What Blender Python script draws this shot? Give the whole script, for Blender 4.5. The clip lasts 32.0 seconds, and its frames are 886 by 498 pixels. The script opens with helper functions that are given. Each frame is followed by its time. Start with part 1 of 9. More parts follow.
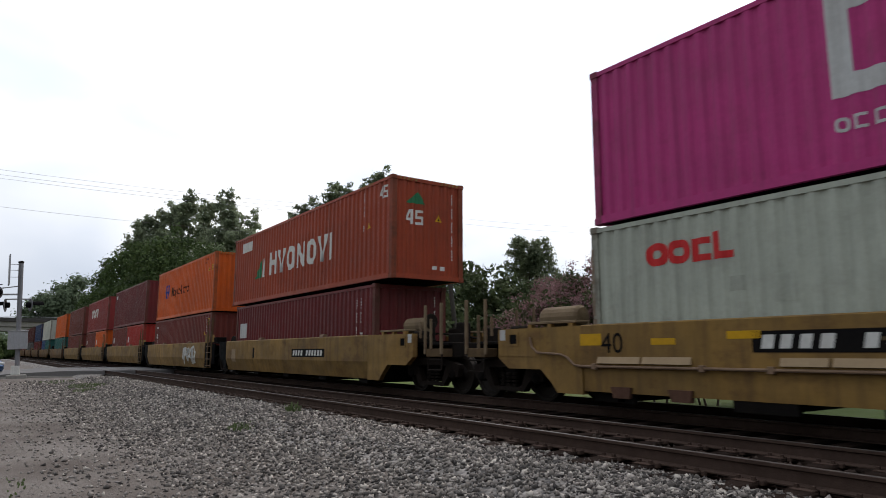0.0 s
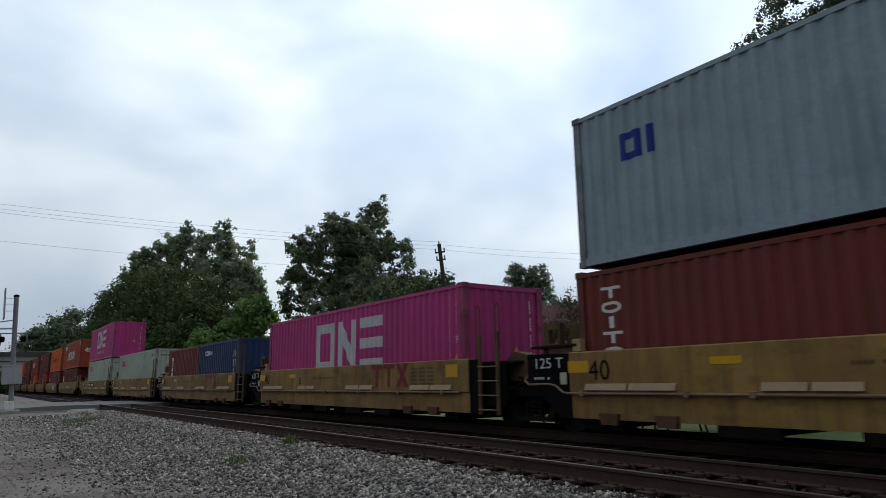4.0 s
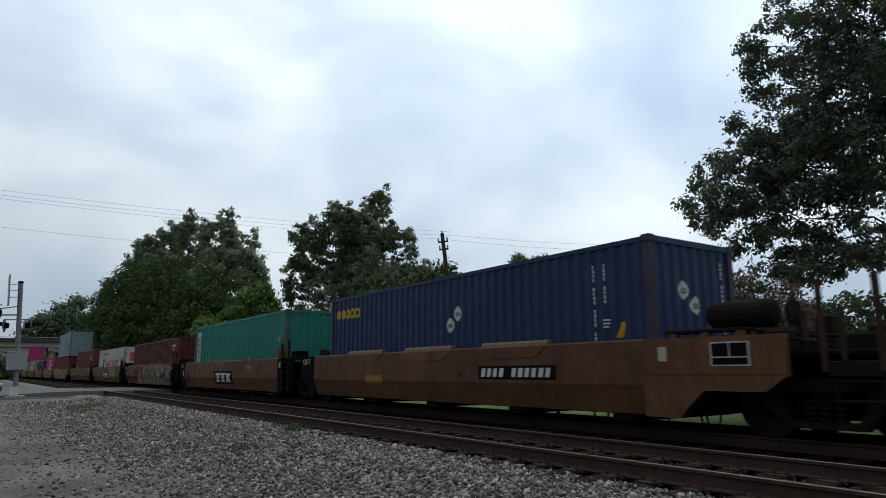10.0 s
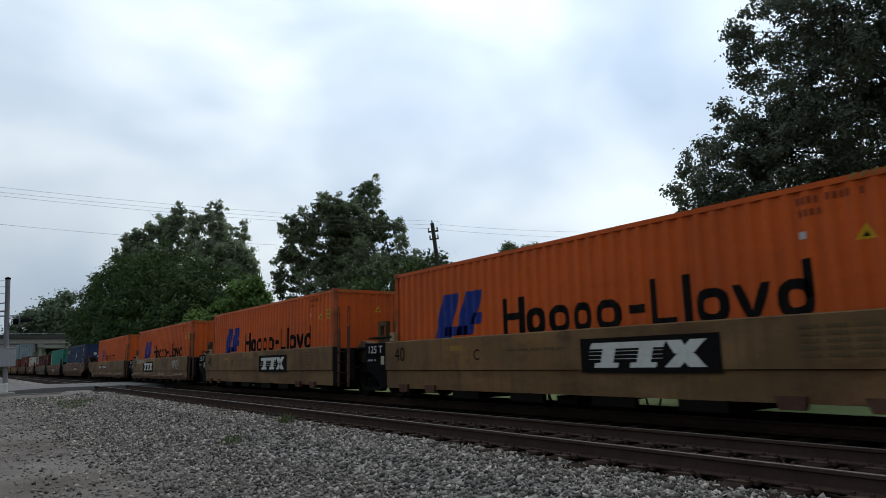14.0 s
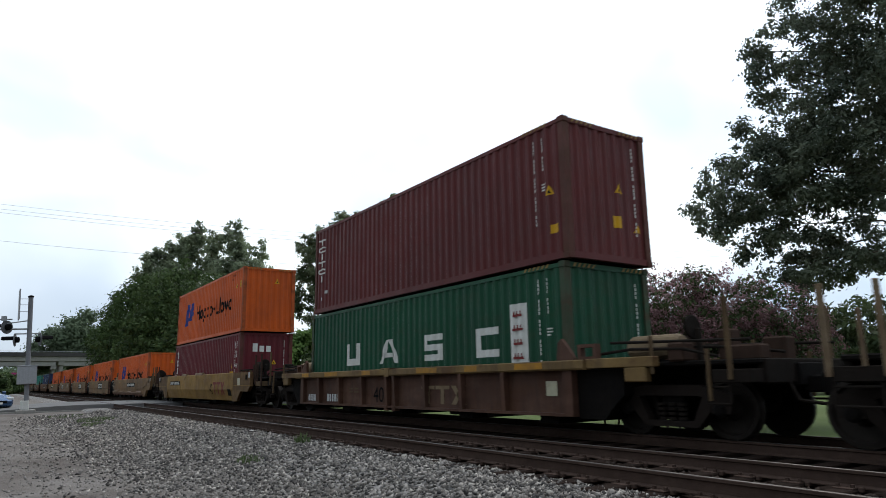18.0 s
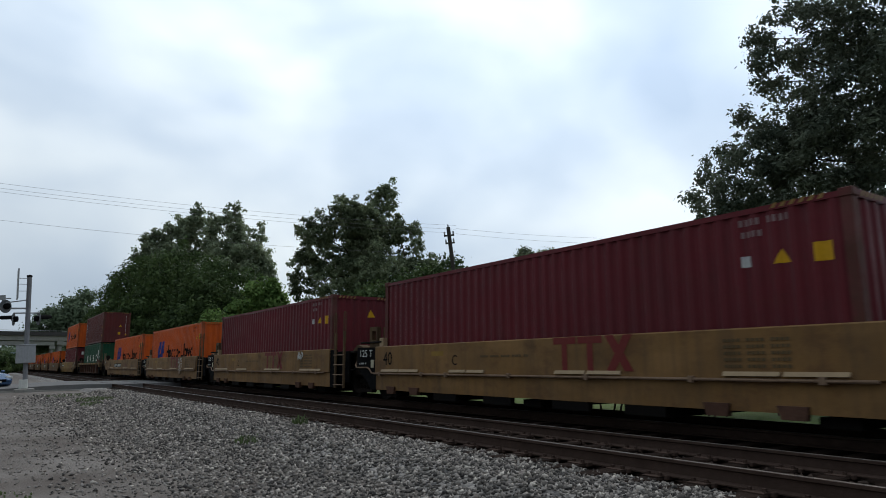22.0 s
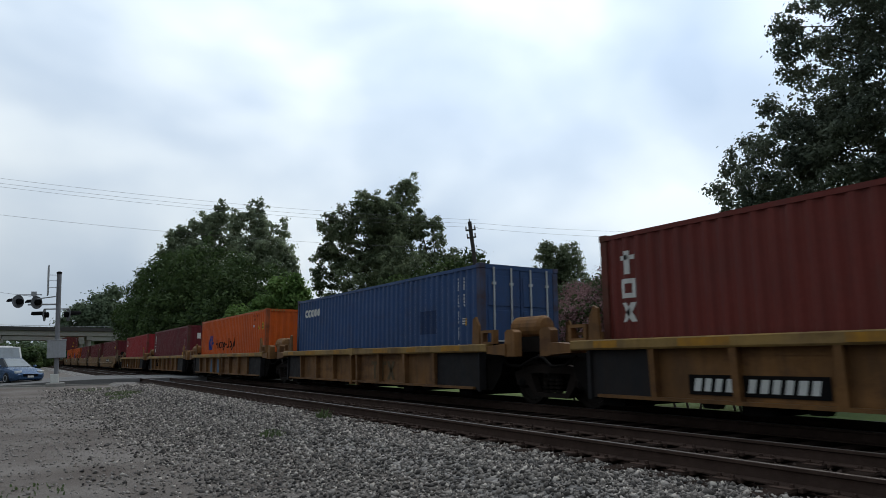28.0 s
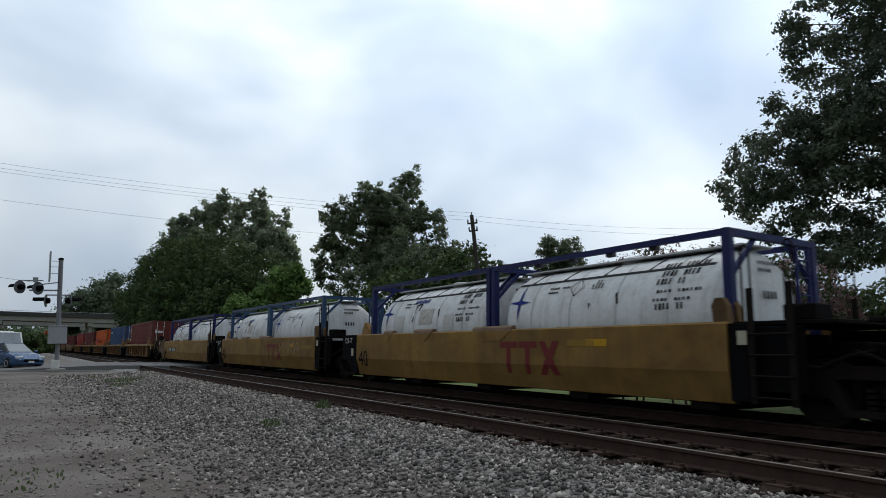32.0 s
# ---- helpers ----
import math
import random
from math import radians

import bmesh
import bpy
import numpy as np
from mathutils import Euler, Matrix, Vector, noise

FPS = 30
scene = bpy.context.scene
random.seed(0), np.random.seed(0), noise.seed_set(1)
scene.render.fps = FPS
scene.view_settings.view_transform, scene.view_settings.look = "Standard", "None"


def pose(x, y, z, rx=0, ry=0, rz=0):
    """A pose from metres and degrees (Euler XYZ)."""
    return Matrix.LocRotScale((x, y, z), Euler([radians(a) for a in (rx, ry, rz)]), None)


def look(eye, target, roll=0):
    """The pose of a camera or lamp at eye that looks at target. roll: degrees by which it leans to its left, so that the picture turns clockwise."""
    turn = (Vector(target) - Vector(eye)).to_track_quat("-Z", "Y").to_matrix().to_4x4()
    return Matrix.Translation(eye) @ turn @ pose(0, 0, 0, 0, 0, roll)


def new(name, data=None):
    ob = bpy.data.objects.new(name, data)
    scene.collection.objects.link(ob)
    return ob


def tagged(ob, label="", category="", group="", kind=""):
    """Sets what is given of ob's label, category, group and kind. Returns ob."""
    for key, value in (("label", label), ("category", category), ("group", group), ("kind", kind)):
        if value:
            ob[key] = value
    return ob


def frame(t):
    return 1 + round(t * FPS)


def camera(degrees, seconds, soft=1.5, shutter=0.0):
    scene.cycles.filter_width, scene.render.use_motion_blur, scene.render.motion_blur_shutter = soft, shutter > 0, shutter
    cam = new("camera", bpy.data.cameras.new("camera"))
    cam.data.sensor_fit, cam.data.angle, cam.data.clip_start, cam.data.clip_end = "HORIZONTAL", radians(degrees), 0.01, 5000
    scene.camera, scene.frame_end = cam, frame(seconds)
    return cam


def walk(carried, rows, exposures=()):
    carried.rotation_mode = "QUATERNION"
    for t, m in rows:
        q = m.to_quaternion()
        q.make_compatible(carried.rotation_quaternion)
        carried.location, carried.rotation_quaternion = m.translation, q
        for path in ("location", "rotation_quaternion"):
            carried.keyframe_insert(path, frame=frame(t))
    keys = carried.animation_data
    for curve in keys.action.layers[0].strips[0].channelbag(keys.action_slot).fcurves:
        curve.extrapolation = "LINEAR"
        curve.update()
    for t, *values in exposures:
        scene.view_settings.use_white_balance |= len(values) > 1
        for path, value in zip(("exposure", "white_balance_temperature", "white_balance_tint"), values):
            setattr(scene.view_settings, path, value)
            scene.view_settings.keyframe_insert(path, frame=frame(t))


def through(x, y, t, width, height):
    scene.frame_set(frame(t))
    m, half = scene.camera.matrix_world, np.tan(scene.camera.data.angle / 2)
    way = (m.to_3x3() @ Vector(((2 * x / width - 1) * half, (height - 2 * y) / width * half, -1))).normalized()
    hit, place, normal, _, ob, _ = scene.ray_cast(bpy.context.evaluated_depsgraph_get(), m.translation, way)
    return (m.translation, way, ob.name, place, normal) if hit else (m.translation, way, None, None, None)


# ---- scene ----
EYE = 0.952          # camera height over the rail tops (z = 0)
cam = camera(67.8, 32.0, soft=0.7, shutter=0.1)
walk(cam, [
    (0, pose(0, 0, EYE, 98.96, -0.03, 55.18)), (0.5, pose(0, 0, EYE, 99.38, 0.22, 55.04)), (1, pose(0, 0, EYE, 99.76, 0.30, 54.88)),
    (1.5, pose(0, 0, EYE, 100.10, 0.24, 54.85)), (2, pose(0, 0, EYE, 100.50, 0.34, 54.90)), (2.5, pose(0, 0, EYE, 100.90, 0.53, 54.94)),
    (3, pose(0, 0, EYE, 101.19, 0.81, 55.03)), (3.5, pose(0, 0, EYE, 101.39, 0.70, 54.98)), (5.5, pose(0, 0, EYE, 101.24, 1.03, 55.60)),
    (6, pose(0, 0, EYE, 101.02, 1.04, 55.67)), (6.5, pose(0, 0, EYE, 100.96, 0.88, 55.64)), (7, pose(0, 0, EYE, 100.91, 0.87, 55.63)),
    (7.5, pose(0, 0, EYE, 100.79, 1.41, 55.74)), (8, pose(0, 0, EYE, 100.67, 1.49, 55.71)), (8.5, pose(0, 0, EYE, 100.59, 1.13, 55.67)),
    (9, pose(0, 0, EYE, 100.58, 0.81, 55.55)), (9.5, pose(0, 0, EYE, 100.58, 0.37, 55.39)), (10, pose(0, 0, EYE, 100.49, 0.31, 55.23)),
    (10.5, pose(0, 0, EYE, 100.32, 0.39, 55.17)), (11, pose(0, 0, EYE, 100.20, 0.51, 55.03)), (11.5, pose(0, 0, EYE, 100.19, 0.57, 54.90)),
    (12, pose(0, 0, EYE, 100.16, 0.81, 54.73)), (12.5, pose(0, 0, EYE, 100.10, 1.09, 54.60)), (13, pose(0, 0, EYE, 99.95, 1.09, 54.52)),
    (13.5, pose(0, 0, EYE, 99.72, 1.28, 54.49)), (14, pose(0, 0, EYE, 99.58, 1.28, 54.55)), (14.5, pose(0, 0, EYE, 99.52, 1.29, 54.68)),
    (16.5, pose(0, 0, EYE, 100.44, 0.49, 55.14)), (17, pose(0, 0, EYE, 100.89, 0.79, 55.34)), (17.5, pose(0, 0, EYE, 101.10, 1.00, 55.72)),
    (18, pose(0, 0, EYE, 101.30, 0.91, 55.98)), (18.5, pose(0, 0, EYE, 101.32, 0.72, 56.17)), (19, pose(0, 0, EYE, 101.28, 0.43, 56.18)),
    (19.5, pose(0, 0, EYE, 101.03, 0.11, 56.16)), (20, pose(0, 0, EYE, 100.68, 0.34, 56.21)), (20.5, pose(0, 0, EYE, 100.34, 0.12, 56.10)),
    (21, pose(0, 0, EYE, 100.13, 0.19, 56.02)), (21.5, pose(0, 0, EYE, 100.01, 0.39, 55.79)), (22, pose(0, 0, EYE, 99.95, 0.25, 55.76)),
    (22.5, pose(0, 0, EYE, 99.74, 0.36, 55.94)), (23, pose(0, 0, EYE, 99.61, 0.45, 56.29)), (23.5, pose(0, 0, EYE, 99.50, 0.48, 56.65)),
    (24, pose(0, 0, EYE, 99.40, 0.33, 56.92)), (24.5, pose(0, 0, EYE, 99.35, 0.30, 57.13)), (25, pose(0, 0, EYE, 99.43, 0.27, 57.19)),
    (25.5, pose(0, 0, EYE, 99.48, 0.19, 57.22)), (27.5, pose(0, 0, EYE, 99.62, 0.33, 57.48)), (28, pose(0, 0, EYE, 99.49, 0.30, 57.67)),
    (28.5, pose(0, 0, EYE, 99.40, 0.05, 57.75)), (29, pose(0, 0, EYE, 99.26, -0.08, 57.81)), (29.5, pose(0, 0, EYE, 99.19, -0.19, 57.90)),
    (30, pose(0, 0, EYE, 99.14, -0.38, 57.90)), (30.5, pose(0, 0, EYE, 99.10, -0.39, 57.76)), (31, pose(0, 0, EYE, 99.12, -0.46, 57.71)),
    (31.5, pose(0, 0, EYE, 99.00, -0.52, 57.65)), (32, pose(0, 0, EYE, 98.86, -0.68, 57.64)),
], exposures=[(0, 0.46, 6900, 16), (0.9, 0.46, 6950, 17), (1.3, 0.14, 6700, 14), (1.8, 0.0, 6400, 9), (3.5, -0.05, 6400, 9), (6.0, -0.12, 6400, 9), (14.5, -0.06, 6400, 9), (16.2, 0.28, 6400, 9), (17.2, 0.31, 6400, 9), (18.0, 0.52, 6450, 10), (18.5, 0.12, 6400, 9), (19.0, -0.05, 6400, 9), (25.0, -0.04, 6400, 9), (32.0, -0.06, 6400, 10)])

# ---- light: overcast sky, weak wide sun
SUN_EL, SUN_ROT = radians(48), radians(-28)     # behind the cloud, beyond the train


def make_world():
    w = bpy.data.worlds.new("overcast_sky")
    scene.world = w
    w.use_nodes = True
    nt = w.node_tree
    nt.nodes.clear()
    N, L = nt.nodes.new, nt.links.new
    out, bg = N("ShaderNodeOutputWorld"), N("ShaderNodeBackground")
    tc = N("ShaderNodeTexCoord")
    mp = N("ShaderNodeMapping")
    mp.inputs["Scale"].default_value = (1.0, 1.0, 1.5)
    mp.inputs["Rotation"].default_value = (0.15, 0.2, 0.5)
    n1, n2 = N("ShaderNodeTexNoise"), N("ShaderNodeTexNoise")
    n1.inputs["Scale"].default_value, n1.inputs["Detail"].default_value, n1.inputs["Roughness"].default_value = 2.3, 3.0, 0.45
    n1.inputs["Distortion"].default_value = 0.5
    n2.inputs["Scale"].default_value, n2.inputs["Detail"].default_value, n2.inputs["Roughness"].default_value = 5.0, 4.0, 0.45
    add = N("ShaderNodeMath")
    add.operation = "MULTIPLY_ADD"
    add.inputs[1].default_value = 0.25
    ramp = N("ShaderNodeValToRGB")
    el = ramp.color_ramp.elements
    el[0].position, el[0].color = 0.45, (0.455, 0.562, 0.705, 1)
    el[1].position, el[1].color = 0.76, (0.88, 0.955, 1.0, 1)
    mid = el.new(0.60)
    mid.color = (0.61, 0.71, 0.825, 1)
    sky = N("ShaderNodeTexSky")
    sky.sky_type, sky.sun_disc = "NISHITA", False
    sky.sun_elevation, sky.sun_rotation = SUN_EL, SUN_ROT
    sk = N("ShaderNodeVectorMath")
    sk.operation = "SCALE"
    sk.inputs["Scale"].default_value = 0.1
    mix = N("ShaderNodeMix")
    mix.data_type = "RGBA"
    mix.inputs["Factor"].default_value = 0.94
    L(tc.outputs["Generated"], mp.inputs["Vector"])
    L(mp.outputs["Vector"], n1.inputs["Vector"])
    L(mp.outputs["Vector"], n2.inputs["Vector"])
    L(n2.outputs["Fac"], add.inputs[0])
    L(n1.outputs["Fac"], add.inputs[2])
    L(add.outputs[0], ramp.inputs["Fac"])
    L(sky.outputs["Color"], sk.inputs[0])
    L(sk.outputs[0], mix.inputs[6])
    L(ramp.outputs["Color"], mix.inputs[7])
    # the overcast is brighter round the hidden sun, duller away from it
    toward = N("ShaderNodeVectorMath")
    toward.operation = "DOT_PRODUCT"
    toward.inputs[1].default_value = (math.sin(SUN_ROT) * math.cos(SUN_EL), math.cos(SUN_ROT) * math.cos(SUN_EL), math.sin(SUN_EL))
    glow = N("ShaderNodeMapRange")
    glow.inputs["From Min"].default_value, glow.inputs["From Max"].default_value = -0.7, 1.0
    glow.inputs["To Min"].default_value, glow.inputs["To Max"].default_value = 0.26, 1.36
    lit = N("ShaderNodeVectorMath")
    lit.operation = "SCALE"
    L(tc.outputs["Generated"], toward.inputs[0])
    L(toward.outputs["Value"], glow.inputs["Value"])
    L(glow.outputs["Result"], lit.inputs["Scale"])
    L(mix.outputs[2], lit.inputs[0])
    # and duller towards the horizon
    sep = N("ShaderNodeSeparateXYZ")
    low = N("ShaderNodeMapRange")
    low.inputs["From Min"].default_value, low.inputs["From Max"].default_value = 0.0, 0.42
    low.inputs["To Min"].default_value, low.inputs["To Max"].default_value = 0.66, 1.0
    dim = N("ShaderNodeVectorMath")
    dim.operation = "SCALE"
    L(tc.outputs["Generated"], sep.inputs[0])
    L(sep.outputs["Z"], low.inputs["Value"])
    L(lit.outputs[0], dim.inputs[0])
    L(low.outputs["Result"], dim.inputs["Scale"])
    L(dim.outputs[0], bg.inputs["Color"])
    bg.inputs["Strength"].default_value = 1.1
    L(bg.outputs[0], out.inputs[0])


make_world()
sun = new("sun", bpy.data.lights.new("sun", "SUN"))
sun.data.energy, sun.data.angle, sun.data.color = 0.85, radians(40), (1.0, 0.86, 0.72)
sun.matrix_world = look((0, 0, 60), (0 - math.sin(SUN_ROT) * math.cos(SUN_EL), 0 - math.cos(SUN_ROT) * math.cos(SUN_EL), 60 - math.sin(SUN_EL)))


# ---- materials
MATS = {}


def surface(name, rgb, rough=0.6, dirt=(0.05, 0.04, 0.03), amount=0.35, scale=1.5, streak=0.0, bump=0.0, bump_scale=40.0, metal=0.0, vary=0.0, rgb2=None, fine=14.0, spec=0.15, grunge=0.0):
    """A worn surface: base colour, broad stains, fine grain, vertical streaks, relief."""
    if name in MATS:
        return MATS[name]
    m = bpy.data.materials.new(name)
    m.use_nodes = True
    nt = m.node_tree
    N, L = nt.nodes.new, nt.links.new
    bs = nt.nodes["Principled BSDF"]
    tc = N("ShaderNodeTexCoord")

    def noise_fac(sc, detail, lo, hi, stretch=None):
        n = N("ShaderNodeTexNoise")
        n.inputs["Scale"].default_value, n.inputs["Detail"].default_value, n.inputs["Roughness"].default_value = sc, detail, 0.62
        if stretch:
            mp = N("ShaderNodeMapping")
            mp.inputs["Scale"].default_value = stretch
            L(tc.outputs["Object"], mp.inputs["Vector"])
            L(mp.outputs["Vector"], n.inputs["Vector"])
        else:
            L(tc.outputs["Object"], n.inputs["Vector"])
        r = N("ShaderNodeMapRange")
        r.inputs["From Min"].default_value, r.inputs["From Max"].default_value = lo, hi
        L(n.outputs["Fac"], r.inputs["Value"])
        return r.outputs["Result"]

    def blend(a, b, fac, mode="MIX"):
        x = N("ShaderNodeMix")
        x.data_type, x.blend_type = "RGBA", mode
        for i, s in ((6, a), (7, b)):
            if isinstance(s, tuple):
                x.inputs[i].default_value = (*s, 1)
            else:
                L(s, x.inputs[i])
        if isinstance(fac, float):
            x.inputs["Factor"].default_value = fac
        else:
            L(fac, x.inputs["Factor"])
        return x.outputs[2]

    def times(f, k):
        x = N("ShaderNodeMath")
        x.operation = "MULTIPLY"
        L(f, x.inputs[0])
        x.inputs[1].default_value = k
        return x.outputs[0]

    col = rgb
    if rgb2:
        col = blend(rgb, rgb2, noise_fac(scale * 0.6, 3, 0.38, 0.62))
    grain = tuple(c * 0.72 for c in rgb)
    col = blend(col, grain, times(noise_fac(fine, 5, 0.35, 0.75), 0.55))
    col = blend(col, dirt, times(noise_fac(scale, 6, 0.45, 0.8), amount))
    if grunge:      # rust blotches, faded patches and a film of road dirt
        col = blend(col, tuple(min(1, c * 1.35 + 0.02) for c in rgb), times(noise_fac(0.9, 5, 0.5, 0.66, (0.6, 1, 1.6)), 0.5 * grunge))
        col = blend(col, (0.075, 0.034, 0.018), times(noise_fac(1.7, 8, 0.52, 0.64, (0.8, 1, 1.3)), 0.75 * grunge))
        col = blend(col, dirt, times(noise_fac(1.6, 6, 0.5, 0.66, (2.0, 1, 0.45)), 0.55 * grunge))
    if streak:
        col = blend(col, dirt, times(noise_fac(2.2, 4, 0.48, 0.8, (3.0, 3.0, 0.22)), streak))
    if vary:
        oi = N("ShaderNodeObjectInfo")
        r = N("ShaderNodeMapRange")
        r.inputs["To Min"].default_value, r.inputs["To Max"].default_value = 1 - vary, 1 + vary
        L(oi.outputs["Random"], r.inputs["Value"])
        hv = N("ShaderNodeHueSaturation")
        L(col, hv.inputs["Color"])
        L(r.outputs["Result"], hv.inputs["Value"])
        col = hv.outputs["Color"]
    L(col, bs.inputs["Base Color"])
    rr = N("ShaderNodeMapRange")
    rr.inputs["To Min"].default_value, rr.inputs["To Max"].default_value = max(0.02, rough - 0.1), min(1, rough + 0.12)
    L(noise_fac(scale * 3, 3, 0.3, 0.7), rr.inputs["Value"])
    L(rr.outputs["Result"], bs.inputs["Roughness"])
    bs.inputs["Metallic"].default_value = metal
    bs.inputs["Specular IOR Level"].default_value = spec
    if bump:
        b = N("ShaderNodeBump")
        b.inputs["Strength"].default_value, b.inputs["Distance"].default_value = bump, 0.02
        L(noise_fac(bump_scale, 4, 0.2, 0.8), b.inputs["Height"])
        L(b.outputs["Normal"], bs.inputs["Normal"])
    MATS[name] = m
    return m


def leaf_material(name, a, b, through=0.35, clump=0.6):
    if name in MATS:
        return MATS[name]
    m = bpy.data.materials.new(name)
    m.use_nodes = True
    nt = m.node_tree
    N, L = nt.nodes.new, nt.links.new
    bs, out = nt.nodes["Principled BSDF"], nt.nodes["Material Output"]
    geo, tc = N("ShaderNodeNewGeometry"), N("ShaderNodeTexCoord")
    n = N("ShaderNodeTexNoise")
    n.inputs["Scale"].default_value, n.inputs["Detail"].default_value = clump, 2
    L(tc.outputs["Object"], n.inputs["Vector"])
    mid = N("ShaderNodeMath")
    mid.operation = "MULTIPLY_ADD"
    mid.inputs[1].default_value = 0.28
    L(geo.outputs["Random Per Island"], mid.inputs[0])
    sub = N("ShaderNodeMapRange")       # whole clumps are paler or darker than their neighbours
    sub.inputs["From Min"].default_value, sub.inputs["From Max"].default_value, sub.inputs["To Max"].default_value = 0.36, 0.66, 0.72
    L(n.outputs["Fac"], sub.inputs["Value"])
    L(sub.outputs[0], mid.inputs[2])
    mx = N("ShaderNodeMix")
    mx.data_type = "RGBA"
    mx.inputs[6].default_value, mx.inputs[7].default_value = (*a, 1), (*b, 1)
    L(mid.outputs[0], mx.inputs["Factor"])
    L(mx.outputs[2], bs.inputs["Base Color"])
    bs.inputs["Roughness"].default_value = 0.62
    bs.inputs["Specular IOR Level"].default_value = 0.08
    tr = N("ShaderNodeBsdfTranslucent")
    L(mx.outputs[2], tr.inputs["Color"])
    ms = N("ShaderNodeMixShader")
    ms.inputs[0].default_value = through
    L(bs.outputs[0], ms.inputs[1])
    L(tr.outputs[0], ms.inputs[2])
    L(ms.outputs[0], out.inputs["Surface"])
    MATS[name] = m
    return m


def glass(name):
    if name not in MATS:
        m = surface(name, (0.02, 0.025, 0.03), 0.05, amount=0.05)
    return MATS[name]


YELLOW = surface("faded_yellow_paint", (0.275, 0.158, 0.043), 0.65, (0.085, 0.05, 0.025), 0.6, 0.8, 0.6, 0.12, vary=0.1, rgb2=(0.225, 0.138, 0.046), grunge=0.6)
GOLDEN = surface("golden_yellow_paint", (0.29, 0.165, 0.038), 0.65, (0.10, 0.055, 0.025), 0.6, 0.8, 0.3, 0.12, vary=0.08, rgb2=(0.235, 0.135, 0.036), grunge=0.4)
GRIMY_GOLD = surface("grimy_golden_paint", (0.15, 0.085, 0.032), 0.75, (0.045, 0.028, 0.018), 0.75, 0.9, 0.5, 0.15, rgb2=(0.11, 0.064, 0.028), grunge=0.9)
TAN = surface("dull_tan_paint", (0.208, 0.110, 0.040), 0.65, (0.075, 0.05, 0.03), 0.5, 0.6, 0.5, 0.12, vary=0.08, rgb2=(0.15, 0.088, 0.038), grunge=0.7)
SAND = surface("sandy_tan_paint", (0.222, 0.119, 0.040), 0.65, (0.075, 0.05, 0.03), 0.5, 0.7, 0.45, 0.12, vary=0.06, rgb2=(0.195, 0.106, 0.038), grunge=0.6)
BROWN = surface("weathered_brown_paint", (0.150, 0.068, 0.031), 0.6, (0.05, 0.028, 0.02), 0.6, 0.7, 0.6, 0.14, vary=0.1, rgb2=(0.122, 0.053, 0.026), grunge=0.6)
CHROME_YELLOW = surface("bright_yellow_sill", (0.31, 0.19, 0.055), 0.6, (0.12, 0.075, 0.035), 0.65, 1.2, 0.4, 0.08, rgb2=(0.24, 0.155, 0.065), grunge=0.7)
CHIPPED_YELLOW = surface("chipped_reflective_yellow", (0.42, 0.20, 0.02), 0.55, (0.16, 0.10, 0.04), 0.7, 6.0, 0.4, rgb2=(0.30, 0.15, 0.03))
WORN_CHORD = surface("worn_yellow_brown_sill", (0.20, 0.125, 0.045), 0.65, (0.07, 0.045, 0.025), 0.65, 1.2, 0.4, 0.08, rgb2=(0.14, 0.09, 0.04), grunge=0.9)
GRIMY_TAN = surface("grimy_tan_steel", (0.125, 0.082, 0.042), 0.8, (0.03, 0.02, 0.014), 0.75, 2.0, 0.5, 0.2, rgb2=(0.09, 0.06, 0.034), spec=0.08)
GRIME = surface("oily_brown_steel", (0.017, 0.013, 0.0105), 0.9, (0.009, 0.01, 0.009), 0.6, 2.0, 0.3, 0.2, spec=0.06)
UMBER = surface("rusty_umber_paint", (0.098, 0.046, 0.028), 0.7, (0.04, 0.024, 0.018), 0.6, 0.8, 0.6, 0.14, vary=0.08, rgb2=(0.075, 0.036, 0.024), grunge=0.8)
RUST_BROWN = surface("red_brown_rust", (0.11, 0.058, 0.04), 0.85, (0.03, 0.018, 0.014), 0.6, 3.0, 0.3, 0.25, spec=0.06)
PALE_RUST = surface("pale_rusted_metal", (0.22, 0.145, 0.095), 0.75, (0.09, 0.05, 0.03), 0.6, 3.0, 0.2, 0.15)
YELLOW_PATCH = surface("yellow_reflector", (0.55, 0.30, 0.01), 0.45, (0.2, 0.12, 0.03), 0.3, 3.0)
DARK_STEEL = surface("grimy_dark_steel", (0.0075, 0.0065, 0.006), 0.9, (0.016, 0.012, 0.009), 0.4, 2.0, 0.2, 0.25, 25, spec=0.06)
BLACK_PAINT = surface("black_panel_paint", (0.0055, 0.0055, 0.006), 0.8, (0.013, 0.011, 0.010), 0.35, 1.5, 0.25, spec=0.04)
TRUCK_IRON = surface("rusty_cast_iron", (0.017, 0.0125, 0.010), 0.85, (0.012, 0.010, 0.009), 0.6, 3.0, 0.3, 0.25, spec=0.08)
DARK_RUST = surface("dark_rusted_steel", (0.05, 0.03, 0.022), 0.85, (0.02, 0.014, 0.011), 0.6, 3.0, 0.3, 0.2, spec=0.06)
TAN_STEEL = surface("dusty_tan_steel", (0.185, 0.135, 0.08), 0.75, (0.07, 0.045, 0.03), 0.6, 2.5, 0.4, 0.15, grunge=0.5)
BAY_GREY = surface("blackened_end_paint", (0.022, 0.021, 0.022), 0.7, (0.035, 0.025, 0.018), 0.5, 1.5, 0.4, 0.1, spec=0.1)
RIB_TAN = surface("rusty_tan_paint", (0.205, 0.098, 0.032), 0.65, (0.07, 0.04, 0.022), 0.55, 0.9, 0.6, 0.14, vary=0.08, rgb2=(0.155, 0.078, 0.03), grunge=0.8)
